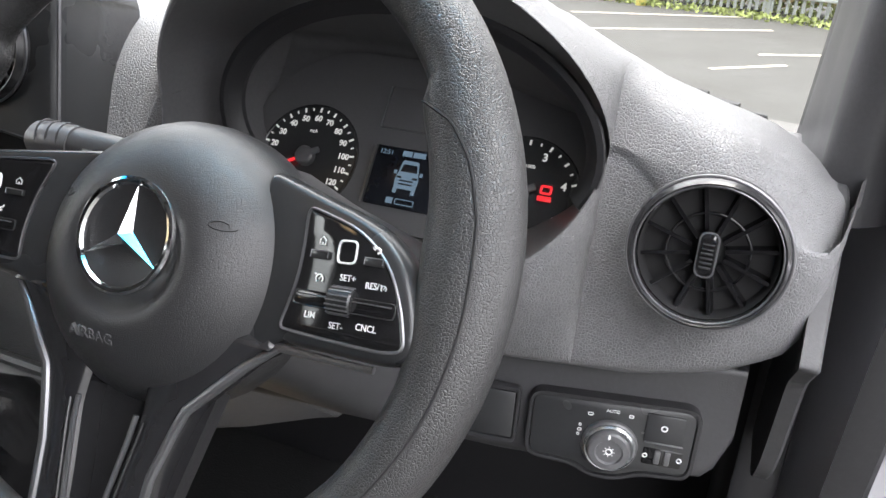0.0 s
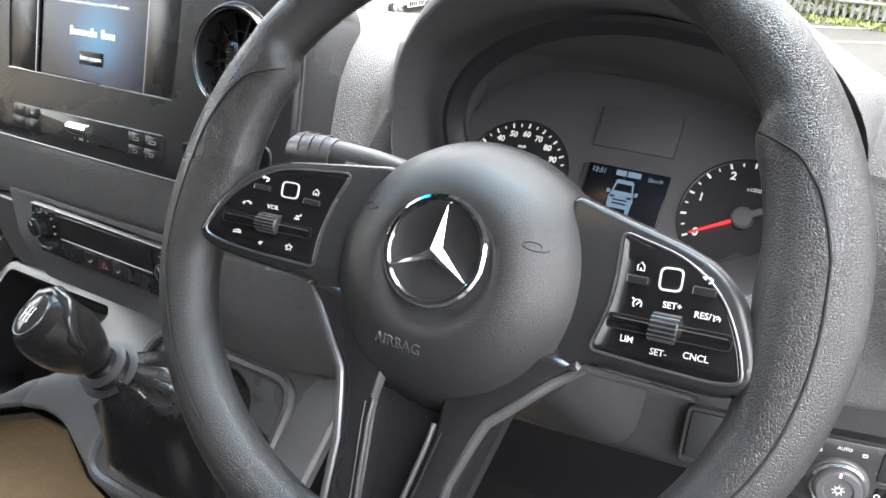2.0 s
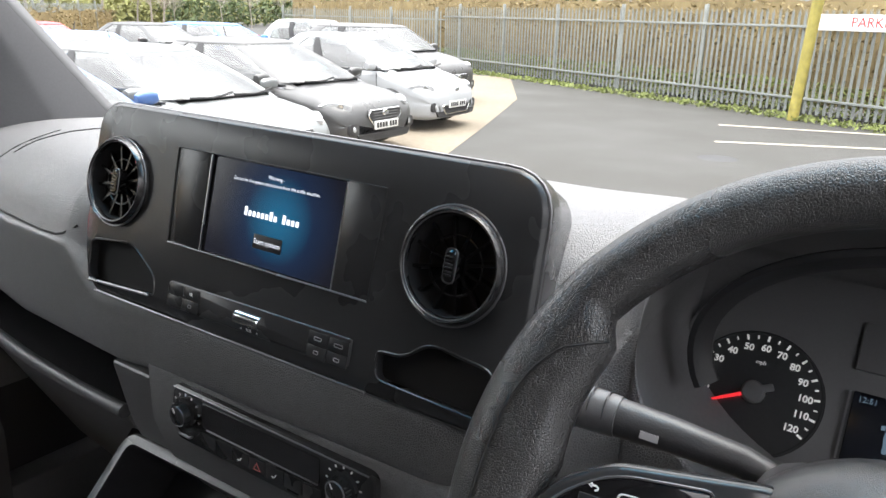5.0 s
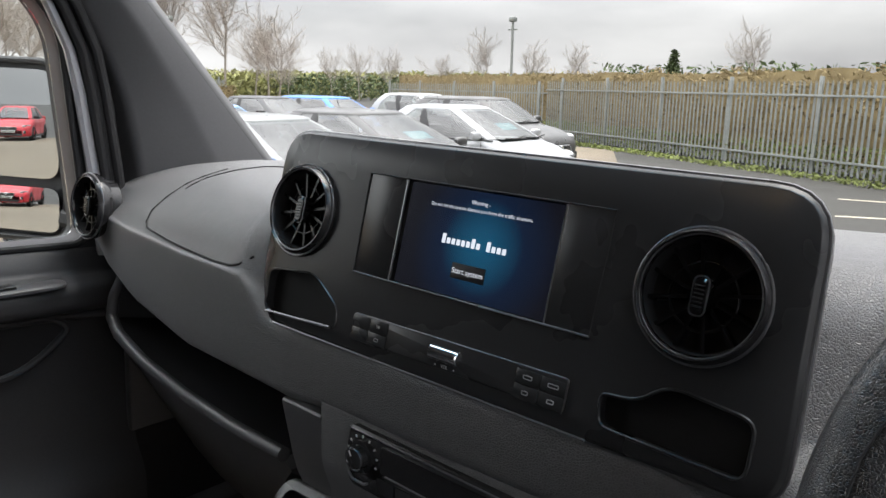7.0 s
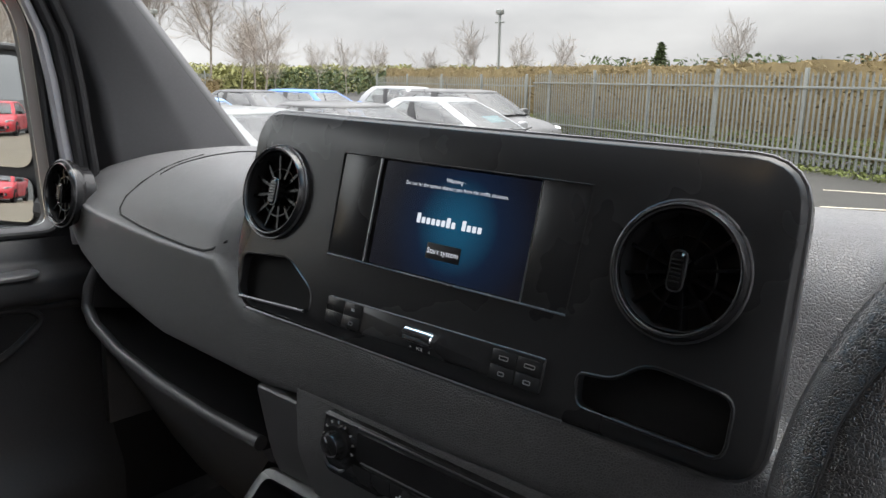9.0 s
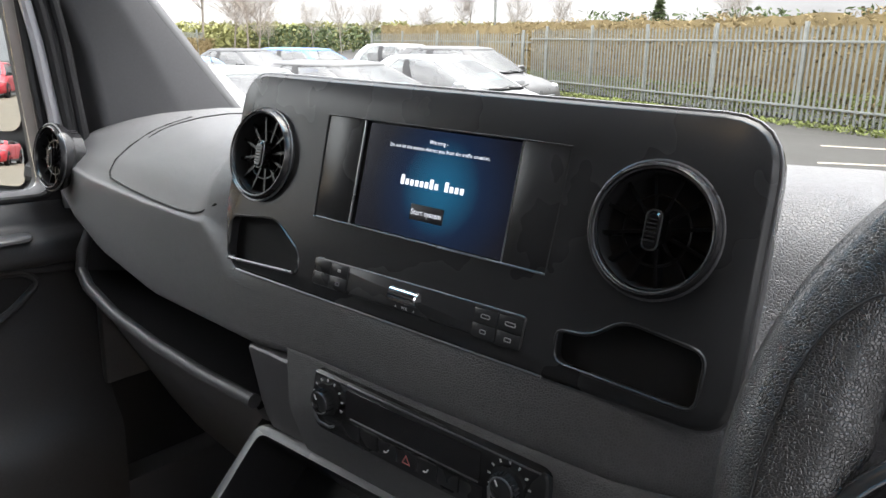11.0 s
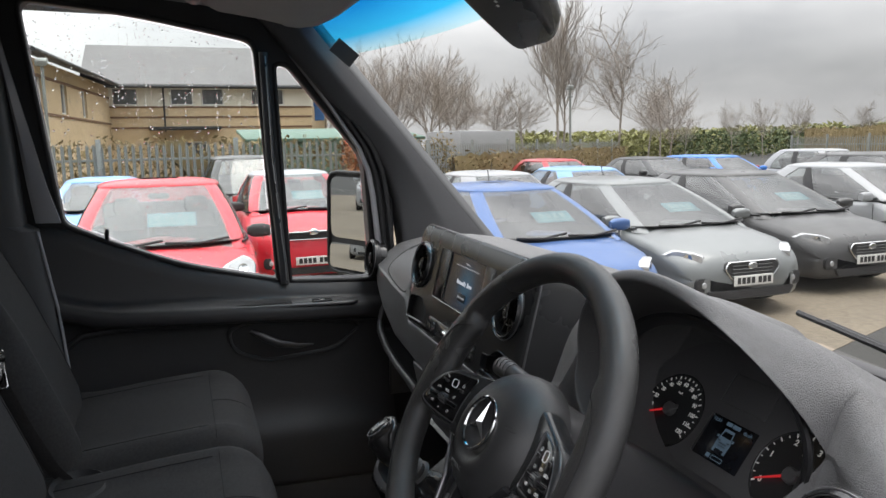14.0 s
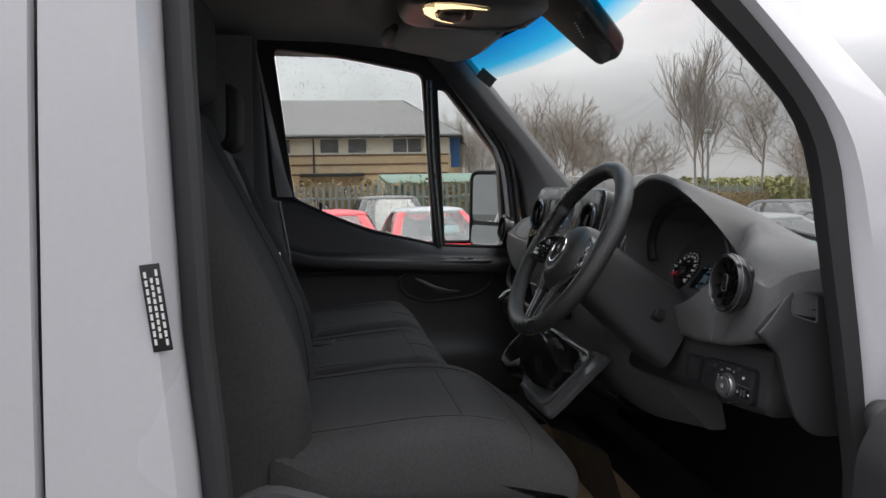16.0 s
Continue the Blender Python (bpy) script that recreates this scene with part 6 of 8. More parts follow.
for k in range(19):
    t = k / 18
    ts = (0, 0.3, 0.6, 0.8, 0.92, 1)
    c = Vector([float(np.interp(t, ts, q)) for q in ((0.150, 0.155, 0.162, 0.164, 0.156, 0.148), (0.112, 0.100, 0.082, 0.068, 0.056, 0.046), (1.070, 1.108, 1.146, 1.170, 1.182, 1.188))])
    w = float(np.interp(t, ts, (0.086, 0.080, 0.064, 0.048, 0.032, 0.019)))
    gt.append([c + Vector((w * math.cos(a) * (1 + 0.10 * math.sin(5 * a + 4 * t) + 0.06 * math.sin(9 * a - 6 * t)), w * 0.85 * math.sin(a) * (1 + 0.08 * math.cos(4 * a)), 0.012 * math.sin(3 * a + 9 * t) * (1 - t) + 0.004 * math.sin(7 * a - 5 * t))) for a in np.linspace(0, 2 * math.pi, 44, endpoint=False)])
part("gaiter", loft(gt), mat("gaiter_leather", (0.014, 0.014, 0.015), 0.24, bump=0.10, grain=700, cell=True), lev, "creased black leather gaiter")
part("gaiter_frame", sweep([Vector((0.148 + p.x, 0.112 + p.y * 0.70, 1.084 + p.y * 0.714)) for p in rrect(0.19, 0.155, 0.03, 5)], 0.006, 8, closed=True), PLAST, lev)
KB, KT = Vector((0.1475, 0.0440, 1.1860)), Vector((0.1515, -0.0080, 1.2600))
part("collar", sweep([KB, KB.lerp(KT, 0.08), KB.lerp(KT, 0.16), KB.lerp(KT, 0.24)], [0.018, 0.020, 0.017, 0.013], 22), KNOBM, lev, "ribbed black collar")
for f, r0 in ((0.04, 0.0255), (0.17, 0.0215)):
    part("collar_ring", sweep([KB.lerp(KT, f - 0.03), KB.lerp(KT, f), KB.lerp(KT, f + 0.03)], [r0 * 0.80, r0, r0 * 0.80], 26), CARDP, lev)
n_k = Vector((-0.10, -0.60, 0.79)).normalized()
path_k = [KB.lerp(KT, f) for f in (0.20, 0.28, 0.38, 0.50, 0.62, 0.74, 0.86)] + [KT + n_k * d + Vector((0, 0, 0.001)) for d in (-0.003, 0.003, 0.008, 0.0105)]
kn = part("knob", sweep(path_k, [0.0112, 0.0140, 0.0184, 0.0226, 0.0254, 0.0268, 0.0266, 0.0256, 0.0226, 0.0150, 0.0055], 34, side=(1, 0, 0)), KNOBM, lev, "rounded black gear knob")
x_k = Vector((1, 0, 0)) - n_k * n_k.x
x_k.normalize()
KN = axes(KT + n_k * 0.0095, x_k, n_k.cross(x_k), n_k)
part("knob_cap", lathe([(0.0, 0.0030), (0.0080, 0.0024), (0.0122, 0.0004), (0.0140, -0.0035)], KN @ Matrix.Diagonal((1.08, 1.36, 1, 1)), 32), BLACKG, kn, "glossy cap with a shift pattern")
part("cap_rim", ring_sweep(KN @ pose(0, 0, 0.0008) @ Matrix.Diagonal((1.08, 1.36, 1, 1)), 0.0124, 0.0005), TRIM, kn)
for x in (-0.0042, 0.0, 0.0042):
    part("shift_line", box(0.0007, 0.0085, 0.0003, KN @ pose(x, -0.0010, 0.0032)), WHITE, kn)
    for y in (-0.0062, 0.0045):
        part("shift_mark", box(0.0014, 0.0018, 0.0003, KN @ pose(x, y, 0.0030)), WHITE, kn)
part("shift_line", box(0.0090, 0.0007, 0.0003, KN @ pose(0, -0.0010, 0.0033)), WHITE, kn)
part("knob_trim", sweep([KN @ Vector(p) for p in ((-0.0174, -0.0104, -0.0090), (-0.0191, 0.0035, -0.0065), (-0.0133, 0.0174, -0.0055), (0.0000, 0.0232, -0.0065), (0.0145, 0.0186, -0.0090), (0.0215, 0.0081, -0.0140), (0.0232, -0.0012, -0.0230), (0.0215, -0.0035, -0.0340), (0.0168, -0.0046, -0.0460))], [0.0026, 0.0040, 0.0050, 0.0056, 0.0058, 0.0056, 0.0050, 0.0040, 0.0026], 12), BLACKG, kn, "polished band curling round the knob")

# ---- seats ----
def cushion(x0, x1, y0, y1, z, h, crown=0.015, nose=0.05, tiltz=0.02, front=0.07, edge=0.028):
    """A padded seat: x across, y0 back to y1 front, top at z."""
    rings = []
    for k in range(25):
        t = k / 24
        x = x0 + (x1 - x0) * t
        e = abs(2 * t - 1)
        r = (1 - e ** 6) ** 0.5 if e < 1 else 0
        ed = edge * (1 - r)
        hh = h * (0.55 + 0.45 * r)
        bol = 0.018 * math.exp(-((e - 0.78) / 0.13) ** 2)
        pts = [(y0, z - hh), (y0, z - 0.01), (y0 + 0.12, z - ed + bol * 0.6), ((y0 + y1) / 2, z + crown * 0.4 - ed + bol), (y1 - front, z + tiltz - ed + bol * 0.8), (y1 - 0.012 - 0.05 * (1 - r), z + tiltz - nose * 0.6 - ed * 0.5), (y1 - 0.01 - 0.05 * (1 - r), z - h * 0.6), (y1 - 0.05, z - hh)]
        rings.append([Vector((x, p[0], p[1])) for p in rounded(pts, [0.02, 0.02, 0.04, 0.08, 0.06, 0.04, 0.04, 0.02], 3)])
    return loft(rings)


def backrest(x0, x1, front, thick, bolster=0.03, corner=0.06, soft=7, flat_side=False):
    """A padded back: front is a table of height and depth along its side bolsters."""
    rings = []
    z0, z1 = front[0][0], front[-1][0]
    for k in range(29):
        t = k / 28
        x = x0 + (x1 - x0) * t
        e = abs(2 * t - 1)
        r = (1 - e ** soft) ** 0.5 if e < 1 else 0
        fade = bolster * (1 - math.exp(-((e - 0.78) / 0.17) ** 2)) if e < 0.78 else 0.0
        if flat_side and t < 0.5:
            fade = bolster
        tz = z1 - corner * (1 - r) - 0.012 * e * e
        th = thick * (0.38 + 0.62 * r)
        pts = []
        for j in range(15):
            z = z0 + (tz - 0.035 - z0) * j / 14
            lump = 0.004 * math.sin(math.pi * (z - z0) / (z1 - z0) * 2)
            pts.append((lerp([(a, b) for a, b in front], z) - fade * (1 - (0.0 if flat_side else 0.5) * j / 14) + lump - (thick - th), z))
        yt = pts[-1][0]
        for q in (20, 45, 70, 90, 120, 160):
            pts.append((yt - 0.035 + 0.035 * math.cos(radians(q)) - (th - 0.07) * max(0, (q - 70) / 90), tz - 0.035 + 0.035 * math.sin(radians(q))))
        pts += [(yt - thick, tz - 0.08), (lerp([(a, b) for a, b in front], z0) - thick, z0)]
        rings.append([Vector((x, y, z)) for y, z in pts])
    return loft(rings)


def headrest(cx, y, z0, z1, w):
    zc, hh = (z0 + z1) / 2, (z1 - z0) / 2
    rings = []
    for k in range(13):
        t = -1 + 2 * k / 12
        r = (1 - abs(t) ** 4) ** 0.5
        rings.append([Vector((cx + t * w / 2, y + p.x * (0.55 + 0.45 * r), zc + p.y * (0.72 + 0.28 * r))) for p in rrect(0.095, 2 * hh, 0.04, 5)])
    return loft(rings)


def seams(bm, lines, down, parent):
    """Stitched seams lying on a cushion."""
    for ln in lines:
        pts = drape(bm, [Vector(p) for p in ln], down, 0.0004)
        if len(pts) > 2:
            part("seam", sweep(pts, 0.0009, 6), SEAM, parent)


def padded(name, bm, material, parent, label, lines, down):
    copy = bm.copy()
    ob = part(name, bm, material, parent, label)
    seams(copy, lines, down, ob)
    copy.free()
    return ob


ds = thing("driver_seat", (0.48, -0.30, 0.70), "black cloth driver's seat with side bolsters", "seat", group="cab seats")
padded("seat", cushion(0.245, 0.725, -0.50, 0.0, 1.132, 0.17, 0.03, 0.13, 0.004, 0.13, 0.075), FABRIC, ds, "black cloth cushion", [[(0.325, -0.46, 2), (0.325, -0.12, 2)], [(0.645, -0.46, 2), (0.645, -0.12, 2)], [(0.33, -0.20, 2), (0.64, -0.20, 2)], [(0.255, -0.105, 2), (0.40, -0.085, 2), (0.57, -0.085, 2), (0.715, -0.105, 2)]], (0, 0, -1))
D_BACK = [(1.02, -0.452), (1.08, -0.440), (1.16, -0.435), (1.262, -0.454), (1.362, -0.492), (1.459, -0.539), (1.545, -0.585), (1.655, -0.640)]
padded("backrest", backrest(0.245, 0.725, D_BACK, 0.13, 0.034, 0.09), FABRIC, ds, "black cloth backrest", [[(0.335, 0.3, 1.10), (0.345, 0.3, 1.40), (0.36, 0.3, 1.62)], [(0.635, 0.3, 1.10), (0.625, 0.3, 1.40), (0.61, 0.3, 1.62)], [(0.342, 0.3, 1.385), (0.628, 0.3, 1.385)]], (0, -1, 0))
part("headrest", headrest(0.48, -0.656, 1.645, 1.825, 0.27), FABRIC, ds)
for x in (0.42, 0.54):
    part("headrest_post", cyl(0.006, 0.10, pose(x, -0.668, 1.63), 10), DARK, ds)
part("seat_base", box(0.40, 0.40, 0.30, pose(0.48, -0.28, 0.83), 0.03), PLAST, ds, "black plastic seat base")
part("side_cover", loft([[Vector((x, p.x, p.y)) for p in rounded([(-0.52, 0.88), (-0.12, 0.90), (-0.10, 0.985), (-0.34, 1.02), (-0.42, 1.06), (-0.50, 1.085), (-0.56, 1.06)], 0.03, 4)] for x in (0.70, 0.742, 0.752)]), PLAST, ds, "black plastic side cover")
part("recliner_dial", lathe([(0.0, 0.018), (0.028, 0.017), (0.034, 0.010), (0.036, 0.0)], axes((0.752, -0.47, 1.035), (0, 1, 0), (0, 0, 1), (1, 0, 0)), 28), DARK, ds, "round black backrest dial")

bs = thing("passenger_bench", (-0.21, -0.30, 0.70), "black cloth double passenger bench", "bench seat", group="cab seats")
B_BACK = [(1.02, -0.420), (1.134, -0.437), (1.341, -0.513), (1.558, -0.619), (1.590, -0.634)]
for x0, x1 in ((-0.66, -0.215), (-0.210, 0.225)):
    xm = (x0 + x1) / 2
    padded("seat", cushion(x0, x1, -0.52, -0.115, 1.108, 0.15), FABRIC, bs, "black cloth cushion", [[(x0 + 0.01, -0.215, 2), (x1 - 0.01, -0.215, 2)], [(xm, -0.215, 2), (xm, -0.125, 2)], [(x0 + 0.07, -0.50, 2), (x0 + 0.07, -0.215, 2)], [(x1 - 0.07, -0.50, 2), (x1 - 0.07, -0.215, 2)]], (0, 0, -1))
    padded("backrest", backrest(x0, x1, B_BACK, 0.11, 0.044, 0.03, 5, True), FABRIC, bs, "black cloth backrest", [[(x0 + 0.075, 0.3, 1.10), (x0 + 0.075, 0.3, 1.56)], [(x1 - 0.075, 0.3, 1.10), (x1 - 0.075, 0.3, 1.56)]], (0, -1, 0))
    part("headrest", headrest((x0 + x1) / 2, -0.697, 1.598, 1.787, 0.26), FABRIC, bs, "black cloth headrest")
    for dx in (-0.06, 0.06):
        part("headrest_post", cyl(0.006, 0.10, pose((x0 + x1) / 2 + dx, -0.700, 1.578), 10), DARK, bs)
part("bench_base", box(0.84, 0.34, 0.32, pose(-0.22, -0.31, 0.82), 0.03), PLAST, bs)
part("cup_holder", lathe([(0.0, 0.001), (0.70, 0.001), (0.82, 0.006), (0.90, 0.012), (1.0, 0.009), (1.02, -0.02)], pose(-0.140, -0.435, 1.100) @ Matrix.Diagonal((0.062, 0.046, 1, 1)), 30), RUBBER, bs, "oval black cup holder between the cushions")
sbelt = thing("seat_belt", (-0.16, -0.56, 1.3), "grey webbing seat belt across the bench backrest", "seat belt")
# one strap in two tones: light above, shade below, put into the colours
part("webbing", sweep([(-0.165, -0.735, 1.600), (-0.163, -0.700, 1.604), (-0.160, -0.659, 1.580), (-0.160, -0.628, 1.510), (-0.160, -0.595, 1.419), (-0.160, -0.572, 1.370), (-0.160, -0.549, 1.330)], 0.0115, 8, flat=0.10, side=(0.40, 0.75, 0.45)), BELT, sbelt, "grey webbing, its upper run coloured pale as lit")
part("webbing", sweep([(-0.160, -0.545, 1.318), (-0.162, -0.532, 1.270), (-0.166, -0.508, 1.205), (-0.172, -0.475, 1.130), (-0.18, -0.455, 1.100)], 0.0130, 8, flat=0.10, side=(0.40, 0.75, 0.45)), FABRIC, sbelt)
part("tongue", box(0.045, 0.006, 0.026, pose(-0.150, -0.540, 1.326, 12, -8, -25), 0.004), CHROME, sbelt, "chrome belt tongue")
part("tongue_blade", box(0.022, 0.003, 0.04, pose(-0.146, -0.532, 1.300, 12, -8, -25), 0.003), CHROME, sbelt)
bkl = thing("belt_buckle", (0.22, -0.426, 1.06), "black belt buckle with a red button", "belt buckle")
part("body", box(0.028, 0.022, 0.075, pose(0.232, -0.432, 1.060, -15, 0, 0), 0.006), PLAST, bkl)
part("button", box(0.020, 0.014, 0.010, pose(0.231, -0.422, 1.098, -15, 0, 0), 0.003), REDP, bkl, "red release button")
single("paper_mat", plate(rounded([(-0.66, 0.02), (0.30, 0.0), (0.34, 0.40), (-0.62, 0.42)], 0.01, 3), 0.003, pose(0, 0, 0.692)), PAPER, (-0.2, 0.2, 0.69), "brown kraft paper mat on the cab floor", "paper mat")

# ---- overhead: visor, console with lamp, camera housing ----
def visor(side, label):
    """A padded visor folded up under the headlining, its hinge bump at the outer rear corner."""
    v = thing("sun_visor", (side * 0.44, -0.07, 1.95), label, "sun visor", group="sun visors")
    rings = []
    for x, y0, y1, w in ((0.190, -0.13, 0.02, 0.5), (0.200, -0.185, 0.055, 0.8), (0.225, -0.207, 0.070, 1.0), (0.30, -0.216, 0.076, 1.0), (0.50, -0.216, 0.076, 1.0), (0.585, -0.19, 0.066, 1.0), (0.645, -0.11, 0.040, 0.8), (0.665, -0.06, 0.01, 0.4)):
        rings.append([Vector((side * x, y, z)) for y, z in rounded([(y0, 1.948 - 0.010 * w), (y0 + 0.02, 1.936 - 0.006 * w), (y1 - 0.03, 1.922 - 0.010 * w), (y1, 1.930), (y1, 1.930 + 0.010 * w), (y0 + 0.01, 1.950 + 0.012 * w)], 0.006, 3)])
    part("board", loft(rings if side > 0 else rings[::-1]), LINER, v)
    part("hinge", sweep([(side * 0.60, -0.215, 1.965), (side * 0.54, -0.222, 1.955), (side * 0.46, -0.224, 1.955), (side * 0.40, -0.215, 1.965)], [0.012, 0.022, 0.022, 0.012], 12), PILLAR, v, "dark hinge cover")
    part("clip", box(0.028, 0.012, 0.014, pose(side * 0.205, 0.045, 1.926), 0.004), DARK, v)
    return v


visor(-1, "dark grey padded sun visor folded up on the passenger's side")
visor(1, "dark grey padded sun visor folded up on the driver's side")
oc = thing("overhead_console", (0.03, -0.07, 1.93), "black overhead console with a lit reading lamp", "overhead console")
part("shell", loft([[Vector((0.030 + p.x * q + (0.0 if p.x > 0 else 0.012 * (1.05 - q)), -0.072 + p.y * q, d)) for p in rrect(0.30, 0.325, 0.085, 8)] for d, q in ((1.998, 1.12), (1.965, 1.10), (1.940, 1.06), (1.922, 1.02), (1.911, 0.97), (1.9055, 0.90), (1.9045, 0.5))]), PLAST, oc)
part("lip", sweep([(-0.060, -0.150, 1.9045), (-0.082, -0.060, 1.9045), (-0.078, 0.030, 1.9045), (-0.030, 0.066, 1.9050), (0.060, 0.072, 1.9060)], [0.004, 0.010, 0.012, 0.010, 0.004], 12, flat=0.5, side=(0.8, -0.5, 0)), CONSOLE, oc, "raised grey lip of the console")
LAMP = glow("warm_lamp", (1.0, 0.70, 0.36), 0.9)
part("lamp_surround", plate(rounded([(0.150, -0.050), (0.176, -0.120), (0.170, -0.205), (0.040, -0.190), (-0.030, -0.110), (0.020, -0.075)], [0.012, 0.03, 0.04, 0.05, 0.02, 0.03], 5), 0.005, pose(0, 0, 1.9040, 180, 0, 0) @ Matrix.Diagonal((1, -1, 1, 1))), GLOSS, oc, "dark lamp surround")
part("lamp", sweep([(0.140, -0.062, 1.9000), (0.152, -0.100, 1.8998), (0.157, -0.140, 1.8996), (0.150, -0.172, 1.8996), (0.122, -0.187, 1.8996), (0.080, -0.183, 1.8996), (0.040, -0.166, 1.8996), (0.008, -0.140, 1.8998), (-0.012, -0.112, 1.9000)], [0.003, 0.008, 0.013, 0.018, 0.017, 0.011, 0.006, 0.004, 0.002], 12, flat=0.28, side=(0.6, 0.8, 0)), LAMP, oc, "glowing warm reading lamp in a curved lens")
part("lamp_pod", loft([[Vector((0.085 + p.x * q, -0.132 + p.y * q, d)) for p in rrect(0.085, 0.055, 0.024, 5)] for d, q in ((1.9035, 1.0), (1.896, 1.0), (1.891, 0.85), (1.890, 0.4))]), DARK, oc, "dark pivoting lamp pod")
for k in range(3):
    part("lamp_key", box(0.020, 0.012, 0.006, pose(0.045 + 0.03 * k, -0.085 - 0.004 * k, 1.9000), 0.002), DARK, oc)
ch = thing("camera_housing", (0.10, 0.16, 1.90), "black sensor housing hanging behind the windscreen", "sensor housing")
CH = axes((0.118, 0.165, 1.866), Vector((0.988, 0.154, 0.065)), Vector((-0.07, 0.88, -0.47)).normalized(), Vector((-0.129, 0.450, 0.884)))
part("body", loft([[CH @ Vector((cx + p.x * w, y, 0.022 * h + p.y * h)) for p in rrect(0.150, 0.044, 0.016, 5)] for y, cx, w, h in ((-0.135, 0.048, 1.14, 0.9), (-0.06, 0.022, 1.06, 1.05), (0.03, -0.015, 0.92, 1.05), (0.078, -0.033, 0.82, 1.0), (0.096, -0.040, 0.76, 0.9), (0.106, -0.043, 0.66, 0.6), (0.109, -0.044, 0.5, 0.25))]), SATIN, ch)
for k in range(6):
    part("vent_dot", box(0.0046, 0.0046, 0.0016, CH @ pose(0.022 - 0.0068 * k, -0.030 + 0.0086 * k, -0.0012), 0.0006), WHITE, ch)

# ---- outside: the yard ----
TAR = mat("damp_asphalt", (0.050, 0.049, 0.045), 0.78, bump=0.8, grain=60, var=0.2, coarse=0.45, dirt=0.12, spec=0.3)
GRAV = mat("gravel_yard", (0.18, 0.150, 0.110), 0.9, bump=1.0, grain=38, var=0.32, coarse=0.6)
GALV = mat("galvanised_steel", (0.25, 0.265, 0.25), 0.55, metal=0.35, bump=0.2, grain=25, var=0.22, coarse=1.5)
YELLOW = mat("weathered_yellow_paint", (0.30, 0.255, 0.06), 0.6, bump=0.3, grain=30, var=0.25, coarse=5)
LINE = mat("worn_road_paint", (0.50, 0.46, 0.36), 0.8, bump=0.4, grain=60, var=0.3, coarse=5)
BEECH = mat("dry_beech_leaves", (0.235, 0.185, 0.10), 0.9, var=0.25, grain=9, coarse=1.2, spec=0.08)
GREEN = mat("spring_grass", (0.17, 0.20, 0.06), 0.85, var=0.5, grain=9, coarse=0.8)
SHRUB = mat("dark_evergreen", (0.07, 0.095, 0.035), 0.85, var=0.4, grain=6, coarse=0.8)
WILLOW = mat("fresh_willow", (0.24, 0.24, 0.09), 0.85, var=0.4, grain=6, coarse=0.8)
BARK = mat("bare_bark", (0.31, 0.275, 0.24), 0.9, var=0.3, grain=20, coarse=1.0)
RUST = mat("copper_leaves", (0.26, 0.11, 0.045), 0.85, var=0.4, grain=9, coarse=1.2)
BRICK = mat("buff_brick", (0.56, 0.43, 0.27), 0.9, bump=0.5, grain=14, var=0.16, coarse=1.5)
BRICKD = mat("brown_brick_course", (0.17, 0.10, 0.06), 0.9, bump=0.4, grain=14, var=0.2)
RENDER_M = mat("cream_render", (0.76, 0.72, 0.62), 0.9, bump=0.3, grain=20, var=0.08, coarse=0.6)
SLATE = mat("grey_roof_tiles", (0.165, 0.16, 0.16), 0.8, bump=0.6, grain=8, var=0.2, coarse=0.5)
UPVC = mat("white_window_frame", (0.70, 0.70, 0.68), 0.4, var=0.05)
FARGL = mat("dark_window_glass", (0.10, 0.105, 0.11), 0.06, var=0.3, coarse=0.7, spec=0.6)

single("ground", plate([(-400, -400), (400, -400), (400, 400), (-400, 400)], 0.05), TAR, (0, 0, 0), "damp grey asphalt yard", "ground", kind="structure", at=I4)
single("gravel_bays", plate([(-60, -40), (-2.3, -40), (-2.3, 2.5), (-3.6, 4.6), (-4.6, 7.2), (-6.1, 11.4), (-7.6, 15.4), (-10.5, 20.5), (-28, 24), (-60, 24)], 0.004, pose(0, 0, 0.006)), GRAV, (-20, 0, 0), "tan gravel parking bays", "gravel", kind="structure", at=I4)
for i, (x, y, a, w) in enumerate(((-0.75, 12.8, 64, 3.4), (1.6, 11.4, 64, 2.0), (0.6, 10.0, 78, 1.1), (-1.2, 14.6, 55, 3.2))):
    single("road_line", box(w, 0.09, 0.004, pose(x, y, 0.004, 0, 0, a - 40)), LINE, (x, y, 0), "worn pale painted bay line on asphalt", "road marking", group="bay lines", at=I4)
bm = bmesh.new()
for ring in range(1):
    lathe([(0.0, 0.004), (0.26, 0.004), (0.28, 0.0)], pose(-1.9, 10.6, 0), 24, bm)
single("drain_cover", bm, RUBBER, (-1.9, 10.6, 0), "dark round drain cover in the asphalt", "drain cover", at=I4)


